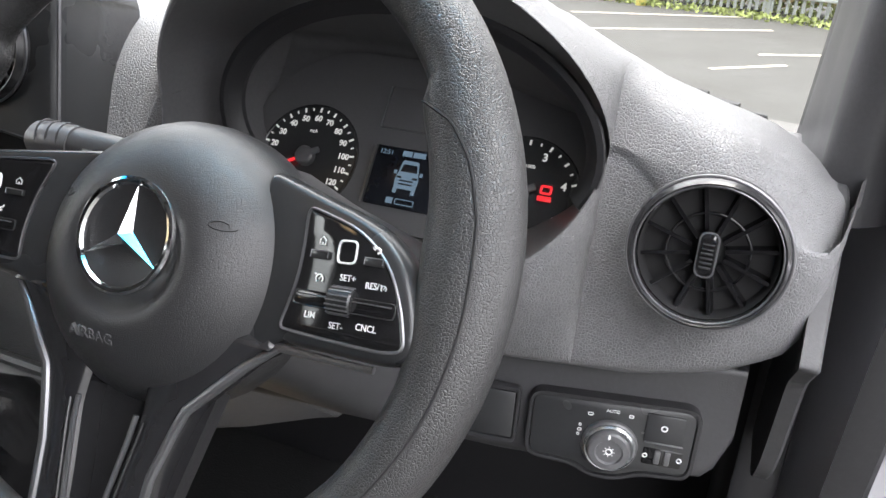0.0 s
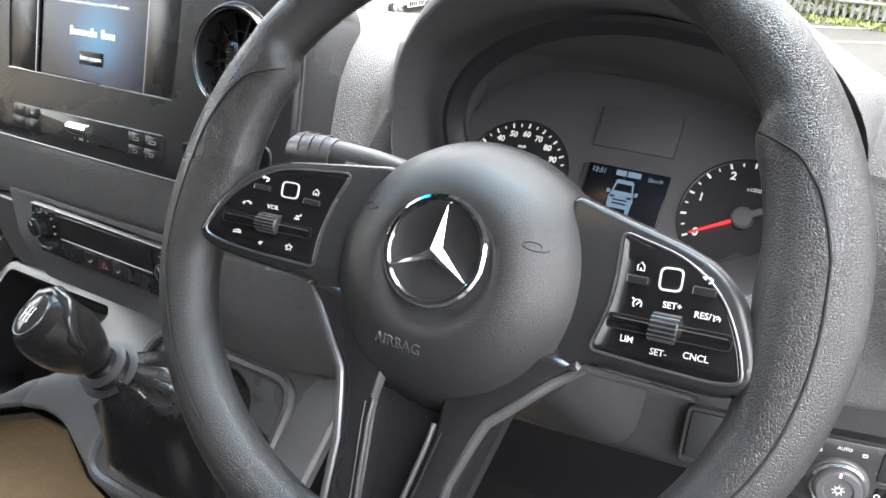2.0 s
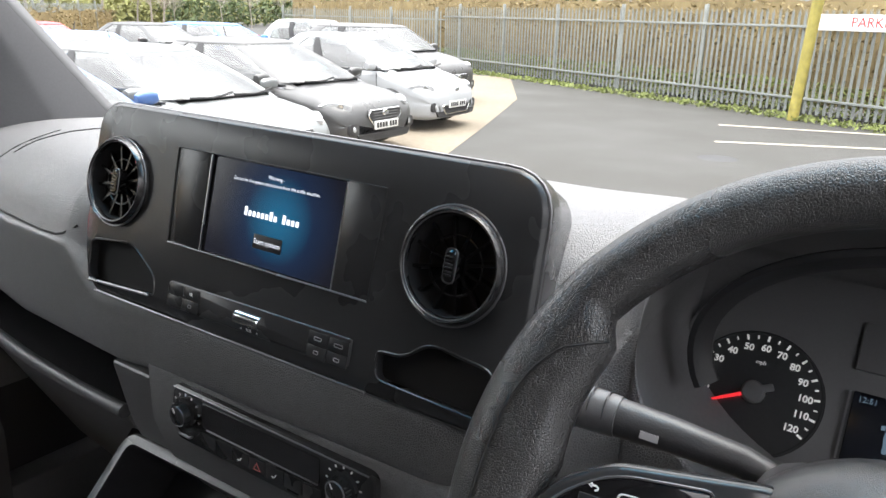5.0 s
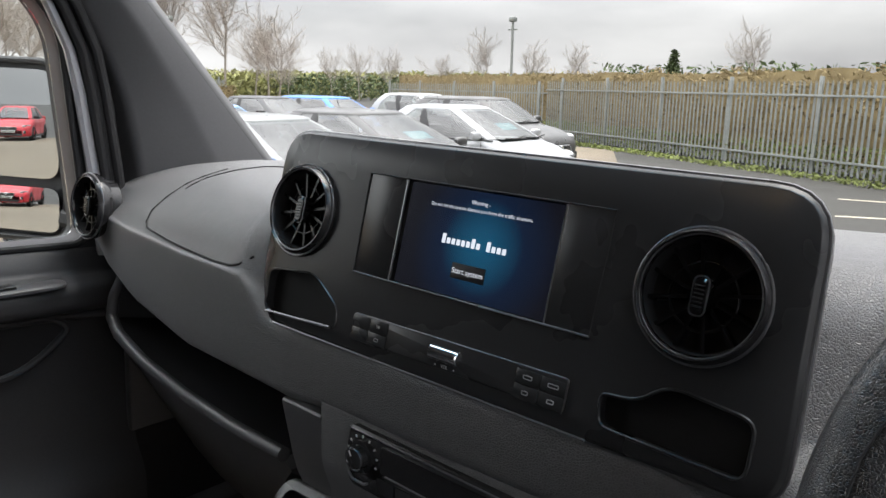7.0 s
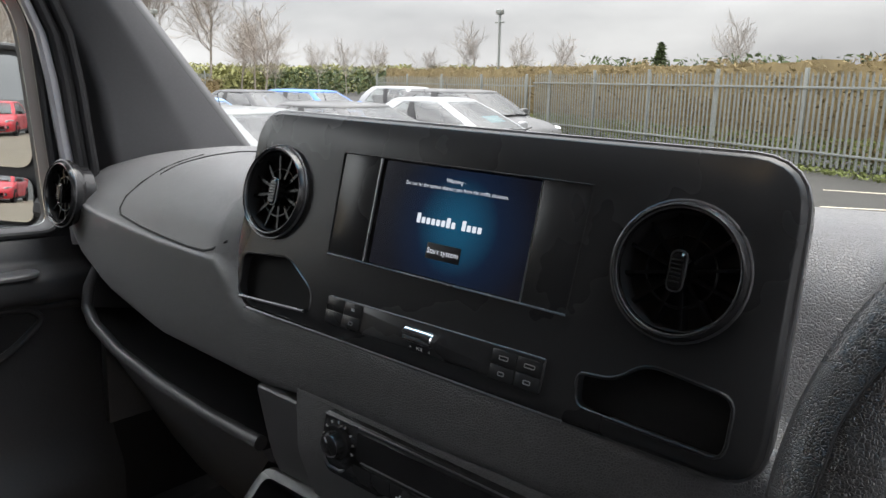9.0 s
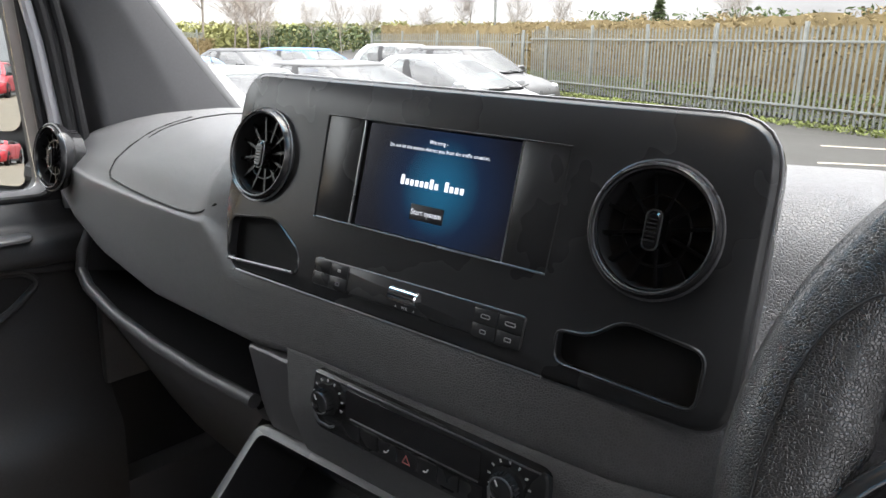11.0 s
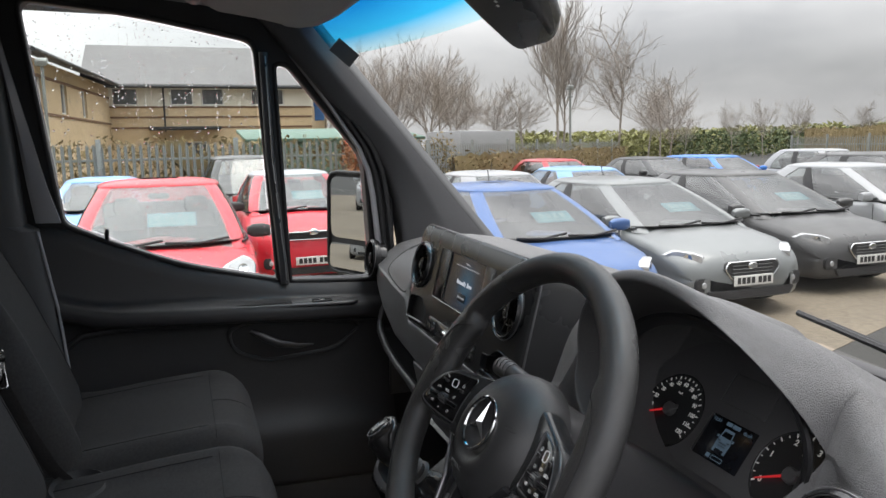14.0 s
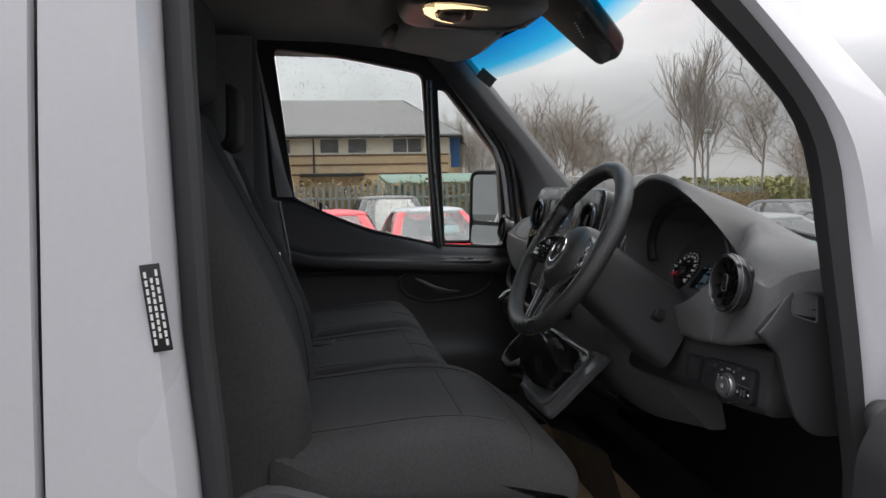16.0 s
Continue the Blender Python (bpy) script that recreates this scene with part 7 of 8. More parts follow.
def scatter(pieces, name, material, label, category, size=0.10, seed=1, core=0.0):
    """Uncountable leaves: small bent quads strewn through boxes (centre, half sizes, turn, count), round a dense core."""
    rng = np.random.default_rng(seed)
    verts, faces = [], []
    for (cx, cy, cz), (hx, hy, hz), turn, count in pieces:
        c, s = math.cos(radians(turn)), math.sin(radians(turn))
        u = rng.uniform(-1, 1, (count, 3))
        if core:
            n_c = 60
            for side in (-1, 1):
                k = len(verts)
                for i in range(n_c + 1):
                    for z_ in (-1.0, 0.0, 1.0):
                        lx, ly = (-1 + 2 * i / n_c) * hx, side * hy * core * (1.0 - 0.35 * (z_ > 0.5)) * rng.uniform(0.8, 1.2)
                        verts.append(np.array([cx + lx * c - ly * s, cy + lx * s + ly * c, cz + hz * (0.82 * z_ + 0.08 * rng.uniform(-1, 1) * (z_ > 0.5))]))
                for i in range(n_c):
                    for j_ in (0, 1):
                        a0 = k + i * 3 + j_
                        faces.append((a0, a0 + 3, a0 + 4, a0 + 1))
        u[:, 2] = u[:, 2] * (0.85 + 0.15 * np.sin(u[:, 0] * 17 + 3) * np.cos(u[:, 0] * 41))
        for a in u:
            lx, ly, lz = a[0] * hx, a[1] * hy, a[2] * hz
            p = np.array([cx + lx * c - ly * s, cy + lx * s + ly * c, cz + lz])
            d1, d2 = rng.normal(size=3), rng.normal(size=3)
            d1 *= size * rng.uniform(0.5, 1.1) / np.linalg.norm(d1)
            d2 *= size * rng.uniform(0.4, 0.8) / np.linalg.norm(d2)
            k = len(verts)
            verts += [p - d1, p + d2 * 0.6, p + d1, p - d2 * 0.6]
            faces.append((k, k + 1, k + 2, k + 3))
    me = bpy.data.meshes.new(name)
    base = Vector(pieces[0][0])
    me.from_pydata([Vector(v) - base for v in verts], [], faces)
    me.materials.append(material)
    ob = new(name, me)
    ob.location = base
    return tagged(ob, label, category, kind="stuff")


# ---- palisade fences ----


def pale_mesh(h):
    """A W-section steel pale with a three-pronged head."""
    bm = bmesh.new()
    sec = [(-0.034, 0.0), (-0.020, 0.012), (-0.008, 0.004), (0.008, 0.004), (0.020, 0.012), (0.034, 0.0)]
    lo = [bm.verts.new((x, -y, 0.05)) for x, y in sec]
    hi = [bm.verts.new((x, -y, h - 0.10)) for x, y in sec]
    for a in range(5):
        bm.faces.new((lo[a], lo[a + 1], hi[a + 1], hi[a]))
    tips = [bm.verts.new((x, 0.012 * s, h)) for x, s in ((-0.030, 1), (0.0, 0), (0.030, 1))]
    bm.faces.new((hi[0], hi[1], tips[0]))
    bm.faces.new((hi[1], hi[2], hi[3], tips[1]))
    bm.faces.new((hi[3], hi[4], tips[1]))
    bm.faces.new((hi[4], hi[5], tips[2]))
    me = bpy.data.meshes.new("pale")
    bm.to_mesh(me)
    bm.free()
    me.materials.append(GALV)
    return me


def fence(name, a, b, h, label, loose):
    a, b = Vector((*a, 0)), Vector((*b, 0))
    d = (b - a).normalized()
    ln = (b - a).length
    ang = math.degrees(math.atan2(d.y, d.x))
    f = thing(name, a, label, "fence", group="palisade fences", at=I4)
    me = pale_mesh(h)
    n = int(ln / 0.15)
    if loose:
        for k in range(n):
            p = new("pale", me)
            p.parent = f
            p.matrix_local = Matrix.Translation(d * (0.15 * k + 0.07)) @ pose(0, 0, random.uniform(-0.012, 0.012), 0, random.uniform(-0.5, 0.5), ang)
    else:
        bm = bmesh.new()
        for k in range(n):
            bm2 = me.copy()
            bm2.transform(Matrix.Translation(a + d * (0.15 * k + 0.07)) @ pose(0, 0, 0, 0, 0, ang))
            bm.from_mesh(bm2)
            bpy.data.meshes.remove(bm2)
        tagged(part("pales", bm, GALV, f), kind="stuff")
    side = Vector((-d.y, d.x, 0))
    for z in (0.35, h - 0.35):
        part("rail", box(ln, 0.05, 0.05, Matrix.Translation(a + d * (ln / 2) + side * 0.03 + Vector((0, 0, z))) @ pose(0, 0, 0, 0, 0, ang), 0.006), GALV, f)
    for k in range(int(ln / 2.75) + 1):
        part("post", box(0.10, 0.06, h + 0.08, Matrix.Translation(a + d * (2.75 * k) + side * -0.035 + Vector((0, 0, (h + 0.08) / 2))) @ pose(0, 0, 0, 0, 0, ang), 0.006), GALV, f)
    return f


fence("palisade_fence", (8.0, 11.9), (-15.0, 23.6), 2.12, "galvanised steel palisade fence before a brown hedge", True)
fence("palisade_fence", (-15.2, -10.0), (-16.2, 5.5), 2.12, "galvanised steel palisade fence behind the parked cars", True)
fence("palisade_fence", (-16.2, 5.5), (-31.0, 20.5), 2.0, "far galvanised steel palisade fence", False)
fence("palisade_fence", (-26.0, 26.5), (-15.0, 23.6), 2.0, "far galvanised steel palisade fence", False)

scatter([((-4.0, 18.9, 1.25), (14.5, 0.45, 1.28), -27, 26000), ((-21.5, 27.5, 1.3), (7, 0.5, 1.3), -18, 5000)], "hedge", BEECH, "brown leafless beech hedge with dry leaves", "hedge", 0.085, 3, 0.6)
scatter([((-3.8, 18.3, 0.35), (14.5, 0.35, 0.38), -27, 12000), ((-3.4, 16.9, 0.05), (13.5, 0.25, 0.06), -27, 4000)], "verge_grass", GREEN, "green grass and ivy along the fence foot", "grass", 0.075, 4)
scatter([((-16.6, -2.0, 1.15), (0.4, 8.5, 1.15), 3, 15000), ((-24.5, 13.9, 0.9), (10.5, 0.4, 0.95), 135, 6000)], "hedge", BEECH, "thin brown hedge behind the palisade fence", "hedge", 0.09, 5, 0.3)
scatter([((-15.6, 4.0, 1.25), (0.45, 0.7, 1.15), 0, 1700)], "copper_shrub", RUST, "rust-coloured beech shrub before the fence", "shrub", 0.10, 6)
scatter([((-60, 72, 1.8), (34, 2.5, 1.9), 20, 9000), ((-74, 45, 1.6), (3, 18, 1.7), 10, 5000)], "far_scrub", WILLOW, "pale green far willow scrub", "scrub", 0.5, 7)
scatter([((-66, 60, 1.6), (20, 3, 1.5), 20, 3500), ((20, 60, 2.5), (60, 3, 2.0), -12, 6000)], "far_scrub", SHRUB, "dark green far evergreen scrub", "scrub", 0.40, 8)

yp = thing("yellow_post", (-1.75, 16.05, 0), "leaning weathered yellow metal post by the fence", "post", at=I4)
part("shaft", cyl(0.105, 3.4, pose(-1.66, 15.9, 1.68, 0, 3.0, 0), 16), YELLOW, yp)
part("cap", lathe([(0.0, 0.03), (0.07, 0.025), (0.09, 0)], pose(-1.57, 15.9, 3.38), 16), YELLOW, yp)
sg = thing("parking_sign", (-0.3, 15.85, 1.8), "white sign board with red lettering on the fence", "sign", at=I4)
SG = axes((-0.55, 15.92, 1.86), Vector((0.89, -0.455, 0)), (0, 0, 1), Vector((-0.455, -0.89, 0)))
part("board", box(2.6, 0.30, 0.02, SG, 0.004), WHITE, sg)
lettering("PARKING", 0.26, SG @ pose(0, 0, 0.013), REDP, sg)

# ---- lamp and camera poles ----
for x, y, h in ((-31.5, 18.0, 4.5), (-20.0, 28.3, 4.75)):
    pl = thing("camera_pole", (x, y, 0), "slim grey steel pole with a camera head", "pole", group="yard poles", at=I4)
    part("shaft", cyl(0.06, h, pose(x, y, h / 2), 10), GALV, pl)
    part("head", box(0.35, 0.22, 0.22, pose(x, y, h + 0.1), 0.05), GALV, pl)
    part("bracket", box(0.5, 0.06, 0.06, pose(x, y, h - 0.35), 0.01), GALV, pl)

# ---- trees ----
def tree_mesh(seed, height, spread, upright, levels, name):
    """A bare tree: tapered trunk and limbs as one mesh, fine twigs as another."""
    rng = random.Random(seed)
    wood, twig = ([], []), ([], [])

    def tube(store, a, b, ra, rb, n):
        v, f = store
        d = (b - a).normalized()
        s = d.orthogonal().normalized()
        u = d.cross(s)
        k = len(v)
        for p, r in ((a, ra), (b, rb)):
            v.extend(p + (s * math.cos(2 * math.pi * i / n) + u * math.sin(2 * math.pi * i / n)) * r for i in range(n))
        f.extend((k + i, k + (i + 1) % n, k + n + (i + 1) % n, k + n + i) for i in range(n))

    def grow(p, d, length, r, level):
        steps = 4 if level < 2 else 3
        for i in range(steps):
            q = p + d * (length / steps)
            tube(wood if level < 2 else twig, p, q, r * (1 - 0.22 * i / steps), r * (1 - 0.22 * (i + 1) / steps), 6 if level == 0 else 3)
            if level < levels and (i > 1 or level > 0):
                for _ in range((3, 2, 2, 2, 1)[level]):
                    side = Vector((rng.gauss(0, 1), rng.gauss(0, 1), rng.gauss(0.15, 0.35)))
                    nd = (d * (0.75 + upright) + side.normalized() * spread + Vector((0, 0, upright * 0.6))).normalized()
                    grow(q, nd, length * rng.uniform(0.36, 0.72), r * 0.42, level + 1)
            bend = (0.05, 0.13, 0.17, 0.22, 0.25, 0.25)[level]
            d = (d + Vector((rng.gauss(0, bend), rng.gauss(0, bend), rng.gauss(0, bend * 0.5) + 0.05 + 0.06 * upright))).normalized()
            p = q
        if level < levels:
            grow(p, d, length * 0.6, r * 0.75, level + 1)

    grow(Vector((0, 0, -0.1)), Vector((0, 0, 1)), height * 0.64, height * 0.012, 0)
    top = max(v.z for v in wood[0] + twig[0])
    out = []
    for nm, (v, f) in (("trunk", wood), ("crown", twig)):
        me = bpy.data.meshes.new(nm)
        me.from_pydata([q * (height / top) for q in v], [], f)
        me.materials.append(BARK)
        out.append(me)
    return out


def tree(seed, height, spread, upright, levels, label):
    t = thing("bare_tree", (0, 0, 0), label, "tree", group="bare trees", at=I4)
    for me in tree_mesh(seed, height, spread, upright, levels, "tree"):
        o = new(me.name, me)
        o.parent = t
    return t


birch = tree(11, 8.0, 0.95, 0.22, 4, "tall bare birch tree with fine twigs")
oak = tree(23, 9.4, 1.05, 0.10, 4, "spreading bare tree with crooked limbs")
poplar = tree(37, 11.8, 0.62, 0.42, 4, "narrow upright bare poplar tree")
small = tree(51, 6.0, 1.05, 0.10, 4, "small bare tree with a round crown")
oak.matrix_world = pose(-36.0, 23.6, 0, 0, 0, 40)
poplar.matrix_world = pose(-38.3, 21.0, 0)
birch.matrix_world = pose(-42.0, 11.2, 0)
small.matrix_world = pose(-40.5, 17.8, 0)
for src, x, y, turn, sc in ((birch, -43.5, 9.0, 80, 0.96), (birch, -41.5, 14.0, 200, 1.09), (birch, -46, 12.6, 300, 1.21), (birch, -42.5, 12.4, 130, 1.01), (oak, -47, 16.5, 170, 0.90), (small, -43, 16.2, 60, 1.1), (birch, -44.5, 15.0, 20, 1.06), (small, -39.5, 19.3, 150, 1.0), (poplar, -39.3, 21.9, 200, 0.86), (oak, -46, 10.3, 260, 0.81), (small, -36.5, 26.0, 10, 0.95), (birch, -48, 18, 50, 1.01), (small, -47.5, 7.6, 90, 1.2), (birch, -46.5, 8.9, 10, 1.03),
                         (oak, -30.5, 22.5, 10, 0.62), (oak, -27.5, 20.8, 80, 0.55),
                         (oak, -48, 63, 0, 0.86), (oak, -44.6, 66, 100, 0.74), (oak, -40.6, 68.5, 200, 0.74), (oak, -24.9, 76, 300, 0.95), (birch, -60, 52.3, 30, 0.78), (birch, -58, 54.3, 60, 0.82), (birch, -55.8, 56.4, 200, 0.78), (birch, -63, 49, 120, 0.62), (small, -52, 60, 5, 0.9), (oak, -10, 80, 120, 0.8), (birch, -36, 78, 40, 0.6), (oak, 14, 60, 20, 0.9), (birch, 22, 52, 60, 0.9)):
    copy_thing(src, pose(x, y, 0, 0, 0, turn) @ Matrix.Scale(sc, 4))
ev = thing("evergreen_tree", (-32.0, 73.0, 0), "small dark conical evergreen tree", "tree", at=I4)
part("trunk", cyl(0.15, 2.4, pose(-32, 73, 1.2), 8), BARK, ev)
bm = bmesh.new()
rng_e = random.Random(5)
for k in range(900):
    t = rng_e.random() ** 0.7
    a, r = rng_e.uniform(0, 6.283), 1.5 * t * rng_e.uniform(0.4, 1.0)
    p = Vector((-32 + r * math.cos(a), 73 + r * math.sin(a), 5.8 - 4.4 * t))
    d1, d2 = Vector((rng_e.gauss(0, 0.2), rng_e.gauss(0, 0.2), rng_e.gauss(0, 0.12))), Vector((rng_e.gauss(0, 0.15), rng_e.gauss(0, 0.15), 0.1))
    bm.faces.new([bm.verts.new(q) for q in (p - d1, p + d2, p + d1, p - d2)])
part("crown", bm, SHRUB, ev)

# ---- office building ----
ob_ = thing("office_building", (-40, 1.5, 0), "two-storey buff brick office with cream upper storey", "building", at=I4)


def wall_face(m, width, spans, z0, z1, windows, material, name="wall"):
    """A wall in the plane of m (x along it, y up) with window openings (x0, x1, z0, z1)."""
    holes = [[Vector((a, c)), Vector((a, d)), Vector((b, d)), Vector((b, c))] for a, b, c, d in windows]
    part(name, plate([(0, z0), (width, z0), (width, z1), (0, z1)], 0.25, m, holes), material, ob_)
    for a, b, c, d in windows:
        w = part("window", band([Vector(p) for p in ((a, c), (b, c), (b, d), (a, d))], [Vector(p) for p in ((a + 0.07, c + 0.07), (b - 0.07, c + 0.07), (b - 0.07, d - 0.07), (a + 0.07, d - 0.07))], 0.08, m @ pose(0, 0, -0.08)), UPVC, ob_, "white framed window")
        part("pane", box(b - a, d - c, 0.01, m @ pose((a + b) / 2, (c + d) / 2, -0.14)), FARGL, w)
        n = max(1, round((b - a) / 0.8))
        for k in range(1, n):
            part("mullion", box(0.07, d - c, 0.06, m @ pose(a + (b - a) * k / n, (c + d) / 2, -0.10)), UPVC, w)


MAIN = axes((-39.0, -3.4, 0), (0, 1, 0), (0, 0, 1), (1, 0, 0))
wall_face(MAIN, 10.0, 0, 4.16, 5.08, [(0.25, 1.45, 4.20, 5.07), (2.95, 4.05, 4.20, 5.07), (4.45, 5.55, 4.20, 5.07), (6.9, 8.6, 4.20, 5.07)], RENDER_M)
wall_face(MAIN, 10.0, 0, 0.0, 4.16, [(3.2, 4.6, 1.2, 2.4), (6.6, 8.2, 1.2, 2.4)], BRICK)
for z in (4.12, 3.62, 3.10):
    part("brick_course", box(0.06, 10.0, 0.09, pose(-38.99, 1.6, z)), BRICKD, ob_)
part("downpipe", box(0.08, 0.08, 2.2, pose(-38.92, -0.75, 4.0)), DARK, ob_)
part("canopy", box(1.2, 3.4, 0.16, pose(-38.4, 0.2, 3.05), 0.02), DARK, ob_)
SIDE = axes((-39.0, 6.6, 0), (-1, 0.28, 0), (0, 0, 1), (0.28, 1, 0))
wall_face(SIDE, 9.0, 0, 4.16, 5.08, [(1.2, 2.6, 4.20, 5.07)], RENDER_M)
wall_face(SIDE, 9.0, 0, 0.0, 4.16, [], BRICK)
part("banner", box(0.06, 0.9, 1.7, pose(-40.6, 7.12, 4.3, 0, 0, -16)), mat("blue_banner", (0.05, 0.16, 0.42), 0.6), ob_, "upright blue banner")
WING = axes((-25.0, -4.8, 0), (-1, 0.11, 0), (0, 0, 1), (0.11, 1, 0))
wall_face(WING, 14.0, 0, 0.0, 5.1, [(2.0, 2.9, 3.4, 4.6), (5.2, 6.1, 3.4, 4.6), (8.5, 9.3, 3.4, 4.6)], BRICK)
for z in (4.55, 3.3):
    part("brick_course", box(14.0, 0.06, 0.09, WING @ pose(7.0, z, 0.02) @ pose(0, 0, 0, 90, 0, 0)), BRICKD, ob_)
GABLE = axes((-25.0, -4.8, 0), (0, -1, 0), (0, 0, 1), (1, 0, 0))
wall_face(GABLE, 14.0, 0, 0.0, 5.1, [(2.5, 3.9, 3.3, 4.6), (6.0, 7.4, 3.3, 4.6)], BRICK)
part("roof", loft([[Vector((-38.4, -4.5, 5.08)), Vector((-38.4, 7.3, 5.08)), Vector((-38.4, 7.3, 5.20)), Vector((-38.4, -4.5, 5.20))], [Vector((-43.2, -4.5, 7.5)), Vector((-43.2, 4.6, 7.5)), Vector((-43.2, 4.6, 7.62)), Vector((-43.2, -4.5, 7.62))], [Vector((-49, -4.5, 5.08)), Vector((-49, 9.5, 5.08)), Vector((-49, 9.5, 5.20)), Vector((-49, -4.5, 5.20))]]), SLATE, ob_, "grey pitched tile roof")
part("roof", loft([[Vector(p) for p in ((-38.4, 7.35, 5.10), (-43.2, 4.65, 7.55), (-49, 9.5, 5.10))], [Vector(p) for p in ((-38.4, 7.30, 5.22), (-43.2, 4.60, 7.66), (-49, 9.45, 5.22))]]), SLATE, ob_)
part("roof", loft([[Vector((-24.3, -4.2, 5.05)), Vector((-39.5, -2.6, 5.05)), Vector((-39.5, -2.6, 5.17)), Vector((-24.3, -4.2, 5.17))], [Vector((-28.5, -9.5, 7.3)), Vector((-42, -8.5, 7.5)), Vector((-42, -8.5, 7.62)), Vector((-28.5, -9.5, 7.42))], [Vector((-24.3, -18, 5.05)), Vector((-42, -18, 5.05)), Vector((-42, -18, 5.17)), Vector((-24.3, -18, 5.17))]]), SLATE, ob_)
for p, q in (((-38.36, -4.2, 5.08), (-38.36, 7.3, 5.08)), ((-24.3, -4.12, 5.05), (-38.4, -2.55, 5.05))):
    part("gutter", sweep([p, q], 0.08, 8), DARK, ob_)
shed = thing("green_shed", (-20, 1, 0), "green sheet-metal shed roof behind the fence", "shed", at=I4)
part("wall", box(3.0, 5.0, 2.25, pose(-22.5, 4.3, 1.125), 0.02), mat("green_sheet", (0.10, 0.17, 0.13), 0.6, var=0.15), shed)
part("roof", box(3.4, 5.4, 0.10, pose(-22.5, 4.3, 2.36, 0, 6, 0), 0.02), MATS["green_sheet"], shed)
fl = thing("floodlight", (-24.2, -3.9, 0), "grey floodlight on a slim pole", "floodlight", at=I4)
part("shaft", cyl(0.05, 4.6, pose(-24.2, -3.9, 2.3), 8), GALV, fl)
part("head", box(0.5, 0.3, 0.18, pose(-24.2, -3.9, 4.65, 0, 15, 0), 0.03), GALV, fl)

# ---- parked cars ----
TYRE = mat("tyre_rubber", (0.02, 0.02, 0.021), 0.85, bump=0.4, grain=60)
ALLOY = mat("alloy_wheel", (0.42, 0.43, 0.44), 0.35, metal=0.85, var=0.1)
CARGL = glass("car_window_glass", (0.60, 0.66, 0.65), 0.7, 0.13)
LAMPM = mat("clear_headlamp", (0.50, 0.51, 0.52), 0.10, metal=0.4, var=0.35, grain=60, coat=1.0)
PLATEM = mat("white_number_plate", (0.72, 0.72, 0.69), 0.4, var=0.04)
CARD = mat("pale_blue_price_card", (0.12, 0.32, 0.36), 0.6, var=0.1)
CARDW = mat("pale_card_print", (0.30, 0.46, 0.48), 0.6, var=0.05)
BLACKP = mat("black_bumper_plastic", (0.025, 0.025, 0.026), 0.6, bump=0.3, grain=120)
REDL = mat("red_tail_lamp", (0.35, 0.012, 0.012), 0.15, coat=1.0)
PAINTS = {n: mat(n + "_car_paint", c, 0.36, metal=mt, var=0.05, coat=0.22, coarse=2, dirt=0.04) for n, c, mt in (("red", (0.60, 0.028, 0.045), 0.0), ("blue", (0.065, 0.135, 0.32), 0.15), ("silver", (0.215, 0.227, 0.227), 0.4), ("dark_grey", (0.070, 0.070, 0.070), 0.3), ("white", (0.34, 0.35, 0.36), 0.0), ("pearl", (0.36, 0.38, 0.40), 0.3), ("black", (0.02, 0.022, 0.024), 0.1), ("sky_blue", (0.22, 0.42, 0.72), 0.2), ("bright_blue", (0.04, 0.20, 0.62), 0.1), ("maroon", (0.40, 0.03, 0.04), 0.1))}


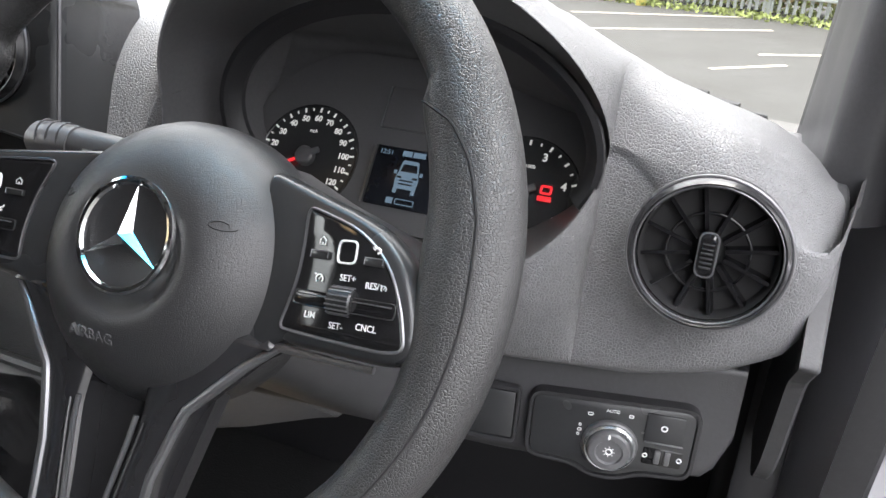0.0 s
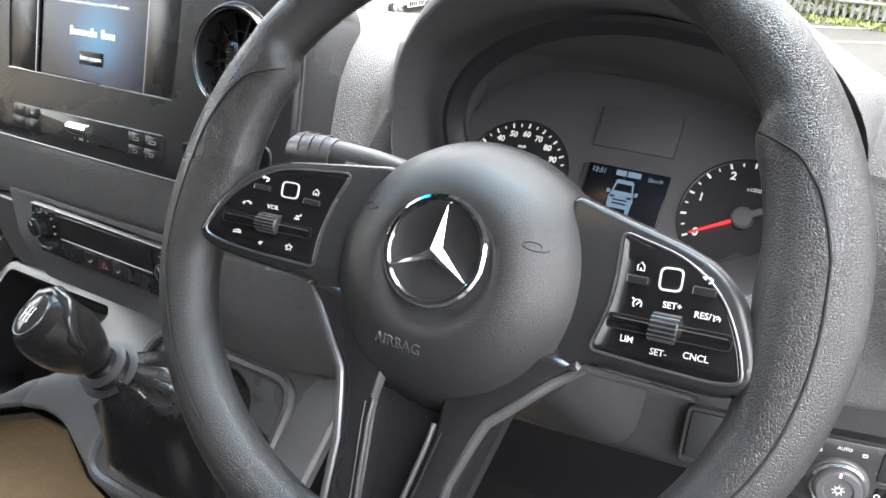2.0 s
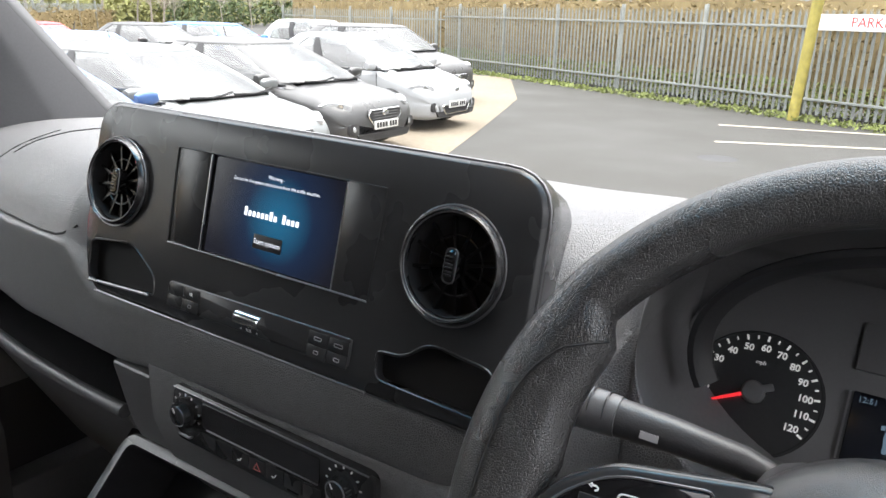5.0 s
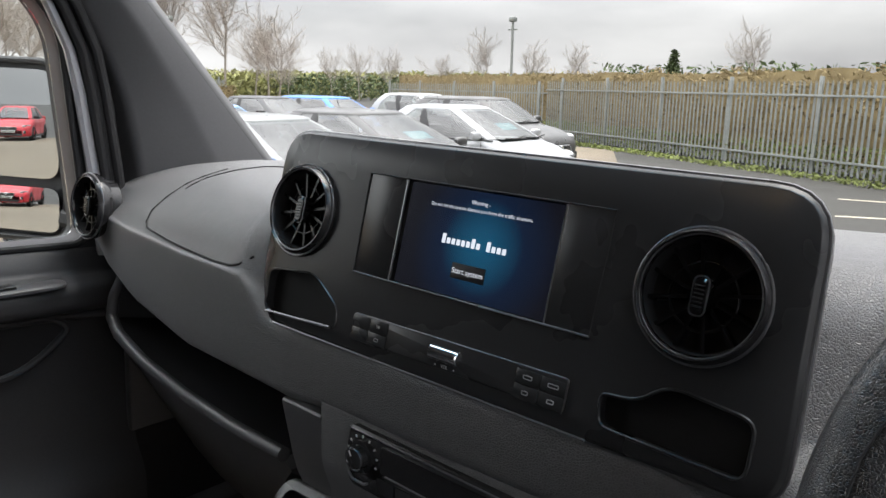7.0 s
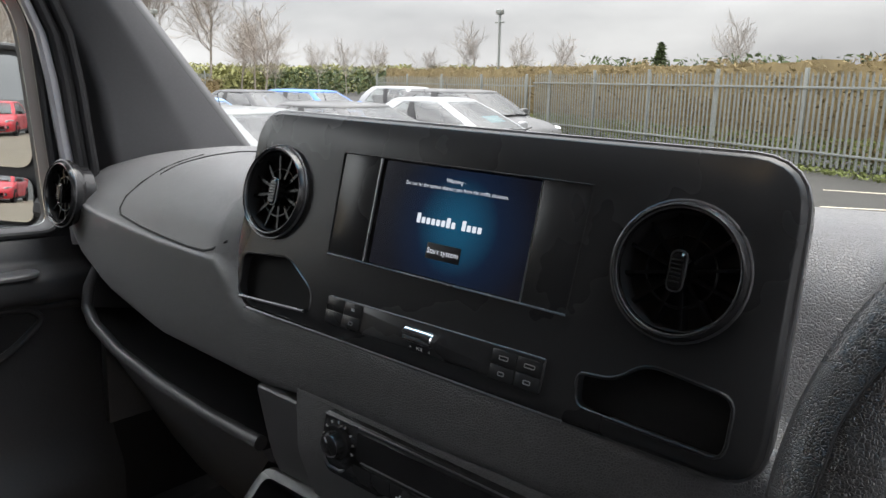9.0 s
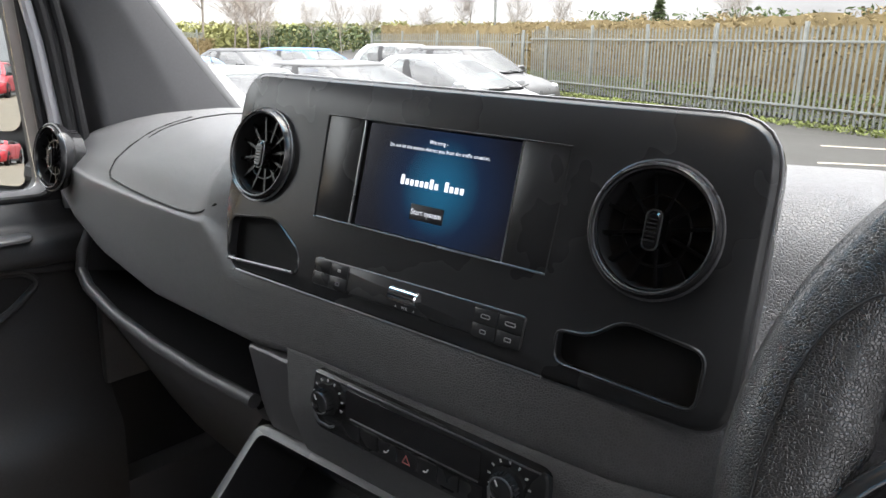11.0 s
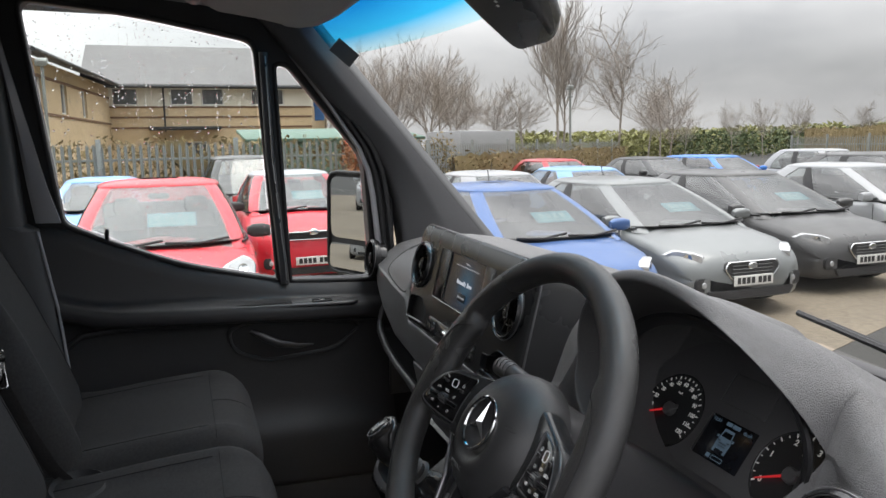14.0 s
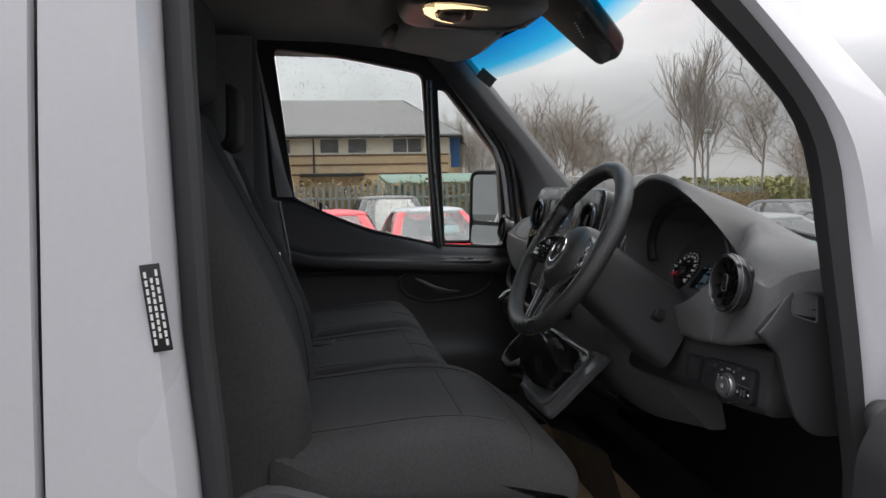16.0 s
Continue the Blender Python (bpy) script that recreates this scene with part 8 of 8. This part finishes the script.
def car(x, y, paint, label, L=4.2, W=1.76, H=1.46, hood=1.0, cowl=1.00, yaw=0.0, roof=None, nose=0.66, rake=0.85, back="hatch", lamp="wide", grille="hex", plate_on=True, card=False, price=""):
    """A parked car, its nose at x, y, facing +x and turned by yaw. hood: the bonnet's length; cowl: the glass's foot; nose: the bonnet's front height."""
    at = pose(x, y, 0, 0, 0, yaw)
    body_m, roof_m = PAINTS[paint], PAINTS[roof or paint]
    c = thing("car", (0, 0, 0), label, "car", group="parked cars", at=at)
    w = W / 2
    belt = cowl - 0.03
    zr = H
    xs_ = [0.0, -0.03, -0.10, -0.22, -0.42, -hood * 0.8, -hood - 0.12, -1.9, -2.7, -L + 0.75, -L + 0.28, -L + 0.08, -L]
    tops = [nose - 0.16, nose - 0.06, nose + 0.01, nose + 0.07, nose + 0.14, cowl - 0.05, cowl, belt, belt + 0.02, belt + 0.05, belt + 0.03, belt - 0.08, belt - 0.25]
    half = [0.60, 0.74, 0.84, 0.915, 0.975, 0.99, 1.0, 1.0, 1.0, 0.99, 0.96, 0.89, 0.80]
    low = [0.26, 0.22, 0.19, 0.18, 0.18, 0.20, 0.20, 0.20, 0.20, 0.22, 0.24, 0.28, 0.34]
    rings = []
    fine = sorted(set([-v for v in np.linspace(0, 0.5, 12)] + [-v for v in np.linspace(0.5, L - 0.4, 18)] + [-v for v in np.linspace(L - 0.4, L, 9)]), reverse=True)
    ax_, table = [-v for v in xs_], []
    for col in (tops, half, low):
        v = np.interp([-q for q in fine], ax_, col)
        v[1:-1] = 0.25 * v[:-2] + 0.5 * v[1:-1] + 0.25 * v[2:]
        table.append(v)
    for xx, zt, hw, zl in zip(fine, *table):
        ww = w * hw
        sh = zt - 0.085 if xx > -hood - 0.2 else zt - 0.03
        side = [(ww * 0.80, zl), (ww * 0.97, zl + 0.04), (ww, zl + 0.24), (ww * 0.985, (zl + sh) / 2 + 0.06), (ww, sh - 0.12), (ww * 0.955, sh + 0.012), (ww * 0.62, zt + 0.002), (0, zt + 0.022)]
        full = side + [(-a, b) for a, b in side[-2::-1]]
        rings.append([Vector((xx, p.x, p.y)) for p in rounded(full, 0.07, 2)])
    part("body", loft(rings), body_m, c, angle=50)
    # greenhouse: see-through glass over a dark cabin, pillars and roof
    fx, rx0 = -hood, -L + (0.30 if back == "hatch" else 0.18)
    rf, rr = fx - rake, rx0 - (-0.45 if back == "hatch" else -0.16)
    wt_, wb = w * 0.69, w * 0.93

    def gx(t, z):
        """Front and back of the cabin at height fraction t."""
        return fx + (rf - fx) * t, rx0 + (rr - rx0) * t

    def cabin(t, grow):
        tt = t + 0.16 * t * (1 - t)
        zf = belt + (zr - 0.07 - belt) * t
        a, b = fx + (rf - fx) * (t - 0.10 * t * (1 - t)), rx0 + (rr - rx0) * t * t
        hw = wb + (wt_ - wb) * (tt * 0.35 + 0.65 * t * t) + grow
        a, b = a + grow, b - grow
        bow = 0.13 * (1 - 0.35 * t)
        one = [(a + bow, 0), (a + bow * 0.72, hw * 0.50), (a - 0.03, hw * 0.90), (a - 0.28, hw * 0.985), ((a + b) / 2, hw * 1.015), (b + 0.42, hw * 0.985), (b + 0.06, hw * 0.90), (b - 0.03, hw * 0.5), (b - 0.05, 0)]
        pts = one + [(p, -q) for p, q in one[-2:0:-1]]
        return [Vector((p.x, p.y, zf)) for p in rounded(pts, [0.3, 0.2, 0.10, 0.14, 0.3, 0.2, 0.12, 0.2, 0.3, 0.2, 0.12, 0.2, 0.3, 0.14, 0.10, 0.2], 3)]

    levels = (-0.08, 0.12, 0.3, 0.5, 0.7, 0.88, 1.0)
    gl_ = part("window_glass", loft([cabin(t, 0.0) for t in levels], caps=False), CARGL, c, "clear window glass reflecting the sky", angle=60)
    gl_.visible_shadow = False
    top = [cabin(1.0, 0.012)]
    for g, dz in ((0.004, 0.012), (-0.03, 0.030), (-0.10, 0.048), (-0.25, 0.064), (-0.42, 0.070)):
        top.append([p + Vector((0, 0, dz)) for p in cabin(1.0, g)])
    part("roof", loft([[p + Vector((0, 0, -0.03)) for p in cabin(0.985, 0.004)]] + top), roof_m, c, angle=60)
    nn = 64

    def strip(idx, material, name, grow=0.007):
        rings_ = []
        for t in levels:
            o, q = cabin(t, grow), cabin(t, -0.02)
            rings_.append([o[k % nn] for k in idx] + [q[k % nn] for k in reversed(idx)])
        return part(name, loft(rings_), material, c, angle=50)

    for s in (1, -1):
        strip([s * k + (0 if s > 0 else 3) for k in range(8, 12)], body_m, "pillar")
        strip([s * k + (0 if s > 0 else 3) for k in range(21, 27)], body_m, "pillar")
        strip([s * k + (0 if s > 0 else 3) for k in range(17, 19)], BLACKP, "door_post")
        ln_ = cabin(0.0, 0.010)
        part("waist_strip", sweep([ln_[(s * k + (0 if s > 0 else 3)) % nn] + Vector((0, 0, 0.01)) for k in range(10, 26)], 0.012, 6), BLACKP, c)
        part("front_seat", loft([[Vector((fx - rake - 0.45 - d * 0.45, s * w * 0.42 + p.x * q, cowl - 0.25 + d + 0 * p.y)) + Vector((p.y * q, 0, 0)) for p in rrect(0.46, 0.14, 0.06, 4)] for d, q in ((0.0, 1.0), (0.25, 1.0), (0.40, 0.85), (0.42, 0.5), (0.44, 0.5), (0.47, 0.6), (0.58, 0.55), (0.60, 0.4))]), FABRIC, c, "dark front seat inside")
        mx = fx - 0.30
        part("door_mirror", loft([[Vector((mx + p.x * q, s * (w + 0.03 + d), belt + 0.085 + p.y * q)) for p in rrect(0.13, 0.14, 0.05, 4)] for d, q in ((-0.10, 0.5), (-0.04, 0.95), (0.06, 1.0), (0.13, 0.75))]), body_m if paint != "red" else BLACKP, c, "door mirror")
        # headlamp
        if lamp == "wide":
            ho = rounded([(-0.42, 0.02), (-0.10, -0.045), (0.02, -0.055), (0.03, 0.02), (-0.08, 0.055), (-0.30, 0.075)], 0.02, 3)
            hm = axes((-0.135, s * w * 0.62, nose + 0.0), Vector((0.76, -s * 0.65, 0)).normalized(), (0, 0, 1), Vector((0.65, s * 0.76, 0)).normalized())
            rings_h = [[hm @ Vector((p.x * q, p.y * q, d + 0.0)) for p in ho] for d, q in ((-0.08, 1.0), (0.045, 1.0), (0.065, 0.9))]
        else:
            hm = axes((-0.10, s * w * 0.72, nose + 0.04), Vector((0.30, -s * 0.95, 0)).normalized(), Vector((-0.45, 0, 0.89)).normalized(), Vector((0.80, s * 0.42, 0.42)).normalized())
            rings_h = [[hm @ Vector((p.x * q, p.y * q, d)) for p in rounded([(-0.15, -0.10), (0.12, -0.12), (0.14, 0.06), (-0.06, 0.15), (-0.17, 0.06)], 0.05, 4)] for d, q in ((-0.06, 1.0), (0.05, 1.0), (0.075, 0.85))]
        hl = part("headlight", loft(rings_h), LAMPM, c, "clear headlamp unit")
        part("lamp_bowl", lathe([(0.0, 0.002), (0.035, 0.004), (0.045, 0.012)], hm @ pose(-0.12 if lamp == "wide" else -0.02, 0.005, 0.066 if lamp == "wide" else 0.076), 16), CHROME, hl)
        part("fog_light", loft([[Vector((-0.045 + d, s * (w * 0.66 + p.x * q), 0.40 + p.y * q)) for p in rrect(0.20, 0.15, 0.05, 4)] for d, q in ((-0.10, 1.0), (0.018, 1.0), (0.022, 0.85))]), BLACKP, c, "dark bumper recess")
        part("fog_lamp", lathe([(0.0, 0.012), (0.028, 0.008), (0.036, 0)], axes((-0.022, s * w * 0.66, 0.40), (0, 1, 0), (0, 0, 1), (1, 0, 0)), 16), LAMPM, c)
        part("tail_light", box(0.10, 0.20, 0.30, pose(-L + 0.08, s * w * 0.82, belt - 0.05), 0.03), REDL, c)
        part("door_handle", box(0.16, 0.03, 0.025, pose(-hood - 1.15, s * (w + 0.004), belt - 0.12), 0.01), body_m, c)
        part("door_gap", box(0.008, 0.01, 0.62, pose(-hood - 1.28, s * (w * 0.993), 0.60)), BLACKP, c)
        part("door_gap", box(0.008, 0.01, 0.62, pose(-hood - 0.22, s * (w * 0.993), 0.60)), BLACKP, c)
        for wx in (-0.78, -L + 0.72):
            wm = axes((wx, s * (w - 0.085), 0.31), (1, 0, 0), (0, 0, 1), (0, -s, 0)) if s < 0 else axes((wx, s * (w - 0.085), 0.31), (-1, 0, 0), (0, 0, 1), (0, 1, 0))
            whl_ = part("wheel", lathe([(0.21, 0.085), (0.29, 0.095), (0.308, 0.08), (0.312, 0.0), (0.305, -0.09), (0.2, -0.10)], wm, 28), TYRE, c, "black tyre on alloy rim")
            part("rim", lathe([(0.0, 0.055), (0.05, 0.06), (0.07, 0.045), (0.17, 0.060), (0.205, 0.085), (0.215, 0.09), (0.215, 0.0)], wm, 28), ALLOY, whl_, "silver alloy rim")
            for k in range(5):
                a = 2 * math.pi * k / 5
                part("spoke_gap", box(0.10, 0.055, 0.01, wm @ pose(0.125 * math.cos(a), 0.125 * math.sin(a), 0.055, 0, 0, math.degrees(a)), 0.004), TYRE, whl_)
            part("arch", loft([[Vector((wx + rr_ * math.cos(a), s * (w * 0.985 + d), 0.31 + rr_ * math.sin(a))) for rr_, d in ((0.375, 0.0), (0.345, 0.018), (0.325, -0.02))] for a in np.linspace(-0.25, math.pi + 0.25, 18)], closed=False), BLACKP, c)
    part("cabin_floor", plate([p.to_2d() for p in cabin(-0.02, -0.02)], 0.004, pose(0, 0, belt + 0.035)), FABRIC, c, "dark cabin trim")
    part("rear_seat", box(0.16, W * 0.70, 0.42, pose(rr - 0.0 + 0.30 if back == "hatch" else rr + 0.9, 0, belt + 0.12, 0, -18, 0), 0.05), FABRIC, c)
    part("rear_view_mirror", box(0.03, 0.20, 0.06, pose(rf + 0.10, 0, zr - 0.17), 0.012), BLACKP, c)
    part("sill", box(L - 2.2, W * 0.985, 0.10, pose(-L / 2, 0, 0.22), 0.03), BLACKP, c)
    if grille == "hex":
        go = rounded([(-0.26, -0.10), (0.26, -0.10), (0.36, 0.02), (0.32, 0.09), (-0.32, 0.09), (-0.36, 0.02)], 0.03, 4)
        gz = 0.54
    elif grille == "bar":
        go = rounded([(-0.50, -0.05), (0.50, -0.05), (0.54, 0.05), (-0.54, 0.05)], 0.03, 4)
        gz = nose - 0.06
    else:
        go = rounded([(-0.34, -0.08), (0.34, -0.08), (0.42, 0.06), (-0.42, 0.06)], 0.04, 4)
        gz = 0.36
    gm = axes((0.012, 0, gz), (0, 1, 0), (0, 0, 1), (1, 0, 0))
    gr = part("grille", plate(go, 0.06, gm), BLACKP, c, "dark radiator grille")
    part("grille_edge", sweep([gm @ Vector((p.x, p.y, 0.003)) for p in go], 0.010, 6, closed=True), CHROME, gr)
    for k in range(4):
        z = (min(p.y for p in go) + (max(p.y for p in go) - min(p.y for p in go)) * (k + 1) / 5)
        part("bar", box(max(p.x for p in go) * 1.5, 0.008, 0.008, gm @ pose(0, z, 0.004)), CHROME if grille == "hex" else BLACKP, gr)
    part("badge", lathe([(0.0, 0.012), (0.04, 0.010), (0.052, 0.0)], gm @ pose(0, 0.045 if grille != "low" else nose - gz - 0.03, 0.008) @ Matrix.Diagonal((1.25, 0.8, 1, 1)), 18), CHROME, c, "round chrome badge")
    part("lower_intake", plate(rounded([(-0.52, -0.05), (0.52, -0.05), (0.58, 0.045), (-0.58, 0.045)], 0.03, 4), 0.06, axes((0.016, 0, 0.285), (0, 1, 0), (0, 0, 1), (1, 0, 0))), BLACKP, c)
    if plate_on:
        pz = 0.43 if grille != "bar" else 0.42
        np_ = part("number_plate", box(0.012, 0.52, 0.112, pose(0.036, 0, pz), 0.004), PLATEM, c, "white number plate with dark bars")
        for k in range(7):
            part("bar", box(0.003, 0.046, 0.07, pose(0.043, (k - 3) * 0.062 + (0.02 if k > 3 else -0.01), pz)), BLACKP, np_)
    for s in (0.35, -0.25):
        part("wiper", sweep([(fx + 0.10 - 0.02, s - 0.30, belt + 0.05), (fx + 0.10, s, belt + 0.035), (fx + 0.08, s + 0.28, belt + 0.075)], 0.012, 6), BLACKP, c)
    if card:
        t0 = 0.42
        a0, _ = gx(t0, 0)
        ang_ = math.degrees(math.atan2(zr - 0.06 - belt, rake))
        pc = part("price_card", box(0.24, 0.46, 0.004, pose(a0 + 0.045, 0.12, belt + (zr - 0.06 - belt) * t0, 0, ang_, 0), 0.002), CARD, c, "pale blue price card behind the glass")
        cm = pose(a0 + 0.045, 0.12, belt + (zr - 0.06 - belt) * t0, 0, ang_, 0) @ pose(0, 0, 0.003, 0, 0, 90)
        if price:
            lettering(price, 0.13, cm @ pose(0, 0.02, 0.001), CARDW, pc)
        else:
            for k in range(4):
                part("print_bar", box(0.055, 0.10, 0.001, cm @ pose((k - 1.5) * 0.085, 0.02, 0.0)), CARDW, pc)
        part("print_bar", box(0.34, 0.02, 0.001, cm @ pose(0, -0.07, 0.0)), CARDW, pc)
    part("aerial", cyl(0.006, 0.16, pose((rf + rr) / 2 - 0.2, 0, zr + 0.07, 0, -20, 0), 6), BLACKP, c)
    return c


car(-5.60, -0.44, "red", "small red hatchback with rounded lamps in the gravel bay", L=3.50, W=1.80, H=1.64, hood=0.7, cowl=1.06, nose=0.8, rake=1.0, lamp="round", grille="low", card=True, price="\u00a33995")
car(-8.9, 1.45, "red", "red hatchback with a pale roof and chrome grille bar", L=3.70, W=1.76, H=1.6, hood=0.8, cowl=1.06, nose=0.82, rake=0.95, roof="pearl", lamp="wide", grille="bar", card=True)
car(-4.95, 3.55, "blue", "metallic blue hatchback parked in the gravel row", L=4.0, W=1.73, H=1.46, hood=0.85, cowl=0.95, nose=0.68, rake=1.08, lamp="wide", grille="hex", card=True)
car(-5.20, 5.55, "silver", "silver hatchback with a black hexagonal grille", L=4.34, W=1.80, H=1.45, hood=0.98, cowl=0.94, nose=0.68, rake=1.12, lamp="wide", grille="hex", card=True)
car(-5.70, 7.85, "dark_grey", "dark grey hatchback with a chrome slatted grille", L=4.36, W=1.82, H=1.47, hood=1.0, cowl=0.94, nose=0.68, rake=1.12, lamp="wide", grille="hex", card=True)
car(-6.25, 10.55, "white", "white hatchback with a wide lower grille", L=3.95, W=1.70, H=1.51, hood=0.82, cowl=0.97, nose=0.70, rake=1.05, lamp="wide", grille="low", card=True)
car(-8.10, 13.60, "dark_grey", "dark grey crossover with roof rails", L=4.38, W=1.81, H=1.62, hood=1.0, cowl=1.08, nose=0.80, rake=0.75, lamp="wide", grille="hex")
car(-11.3, -1.55, "sky_blue", "pale blue car standing behind the red one", L=3.8, W=1.68, H=1.50, hood=0.85, plate_on=False)
car(-12.6, 1.05, "dark_grey", "grey people carrier before the palisade fence", L=4.3, W=1.80, H=1.82, hood=0.75, cowl=1.10, nose=0.80, rake=0.65, back="box")
car(-13.6, 4.9, "white", "white hatchback in the second row", L=4.1, W=1.74, H=1.48, yaw=180)
car(-14.6, 7.3, "sky_blue", "pale blue hatchback in the second row", L=4.0, W=1.72, H=1.47, yaw=180)
car(-15.6, 9.9, "maroon", "red hatchback in the second row", L=4.2, W=1.76, H=1.50)
car(-15.4, 13.0, "black", "black hatchback in the second row", L=4.2, W=1.76, H=1.48)
car(-15.8, 15.7, "bright_blue", "bright blue estate car in the second row", L=4.5, W=1.80, H=1.47, back="box")
car(-14.4, 18.6, "white", "white crossover in the second row", L=4.4, W=1.80, H=1.60)
car(-8.75, -26.0, "white", "white panel van with a dark grille behind", L=5.0, W=1.92, H=1.95, hood=0.75, cowl=1.20, nose=0.95, rake=0.80, back="box", yaw=80)
car(-8.6, -36.0, "red", "red car standing behind the van", L=4.2, W=1.78, H=1.55, yaw=90)
car(-11.5, -22.0, "silver", "silver car in the yard behind", L=4.2, W=1.78, H=1.50, yaw=70)
wt2 = thing("white_trailer", (-34.0, 13.0, 0), "white box trailer beyond the far fence", "trailer", at=I4)
part("box_body", box(2.2, 4.4, 1.7, pose(-33.5, 13.6, 1.75, 0, 0, 30), 0.05), PAINTS["white"], wt2)
part("chassis", box(1.9, 4.0, 0.3, pose(-33.5, 13.6, 0.75, 0, 0, 30), 0.03), BLACKP, wt2)
for s in (1, -1):
    part("wheel", cyl(0.34, 0.22, pose(-33.5 + 0.9 * s * 0.87, 13.6 + 0.9 * s * 0.5, 0.34, 0, 90, 30), 20), TYRE, wt2)
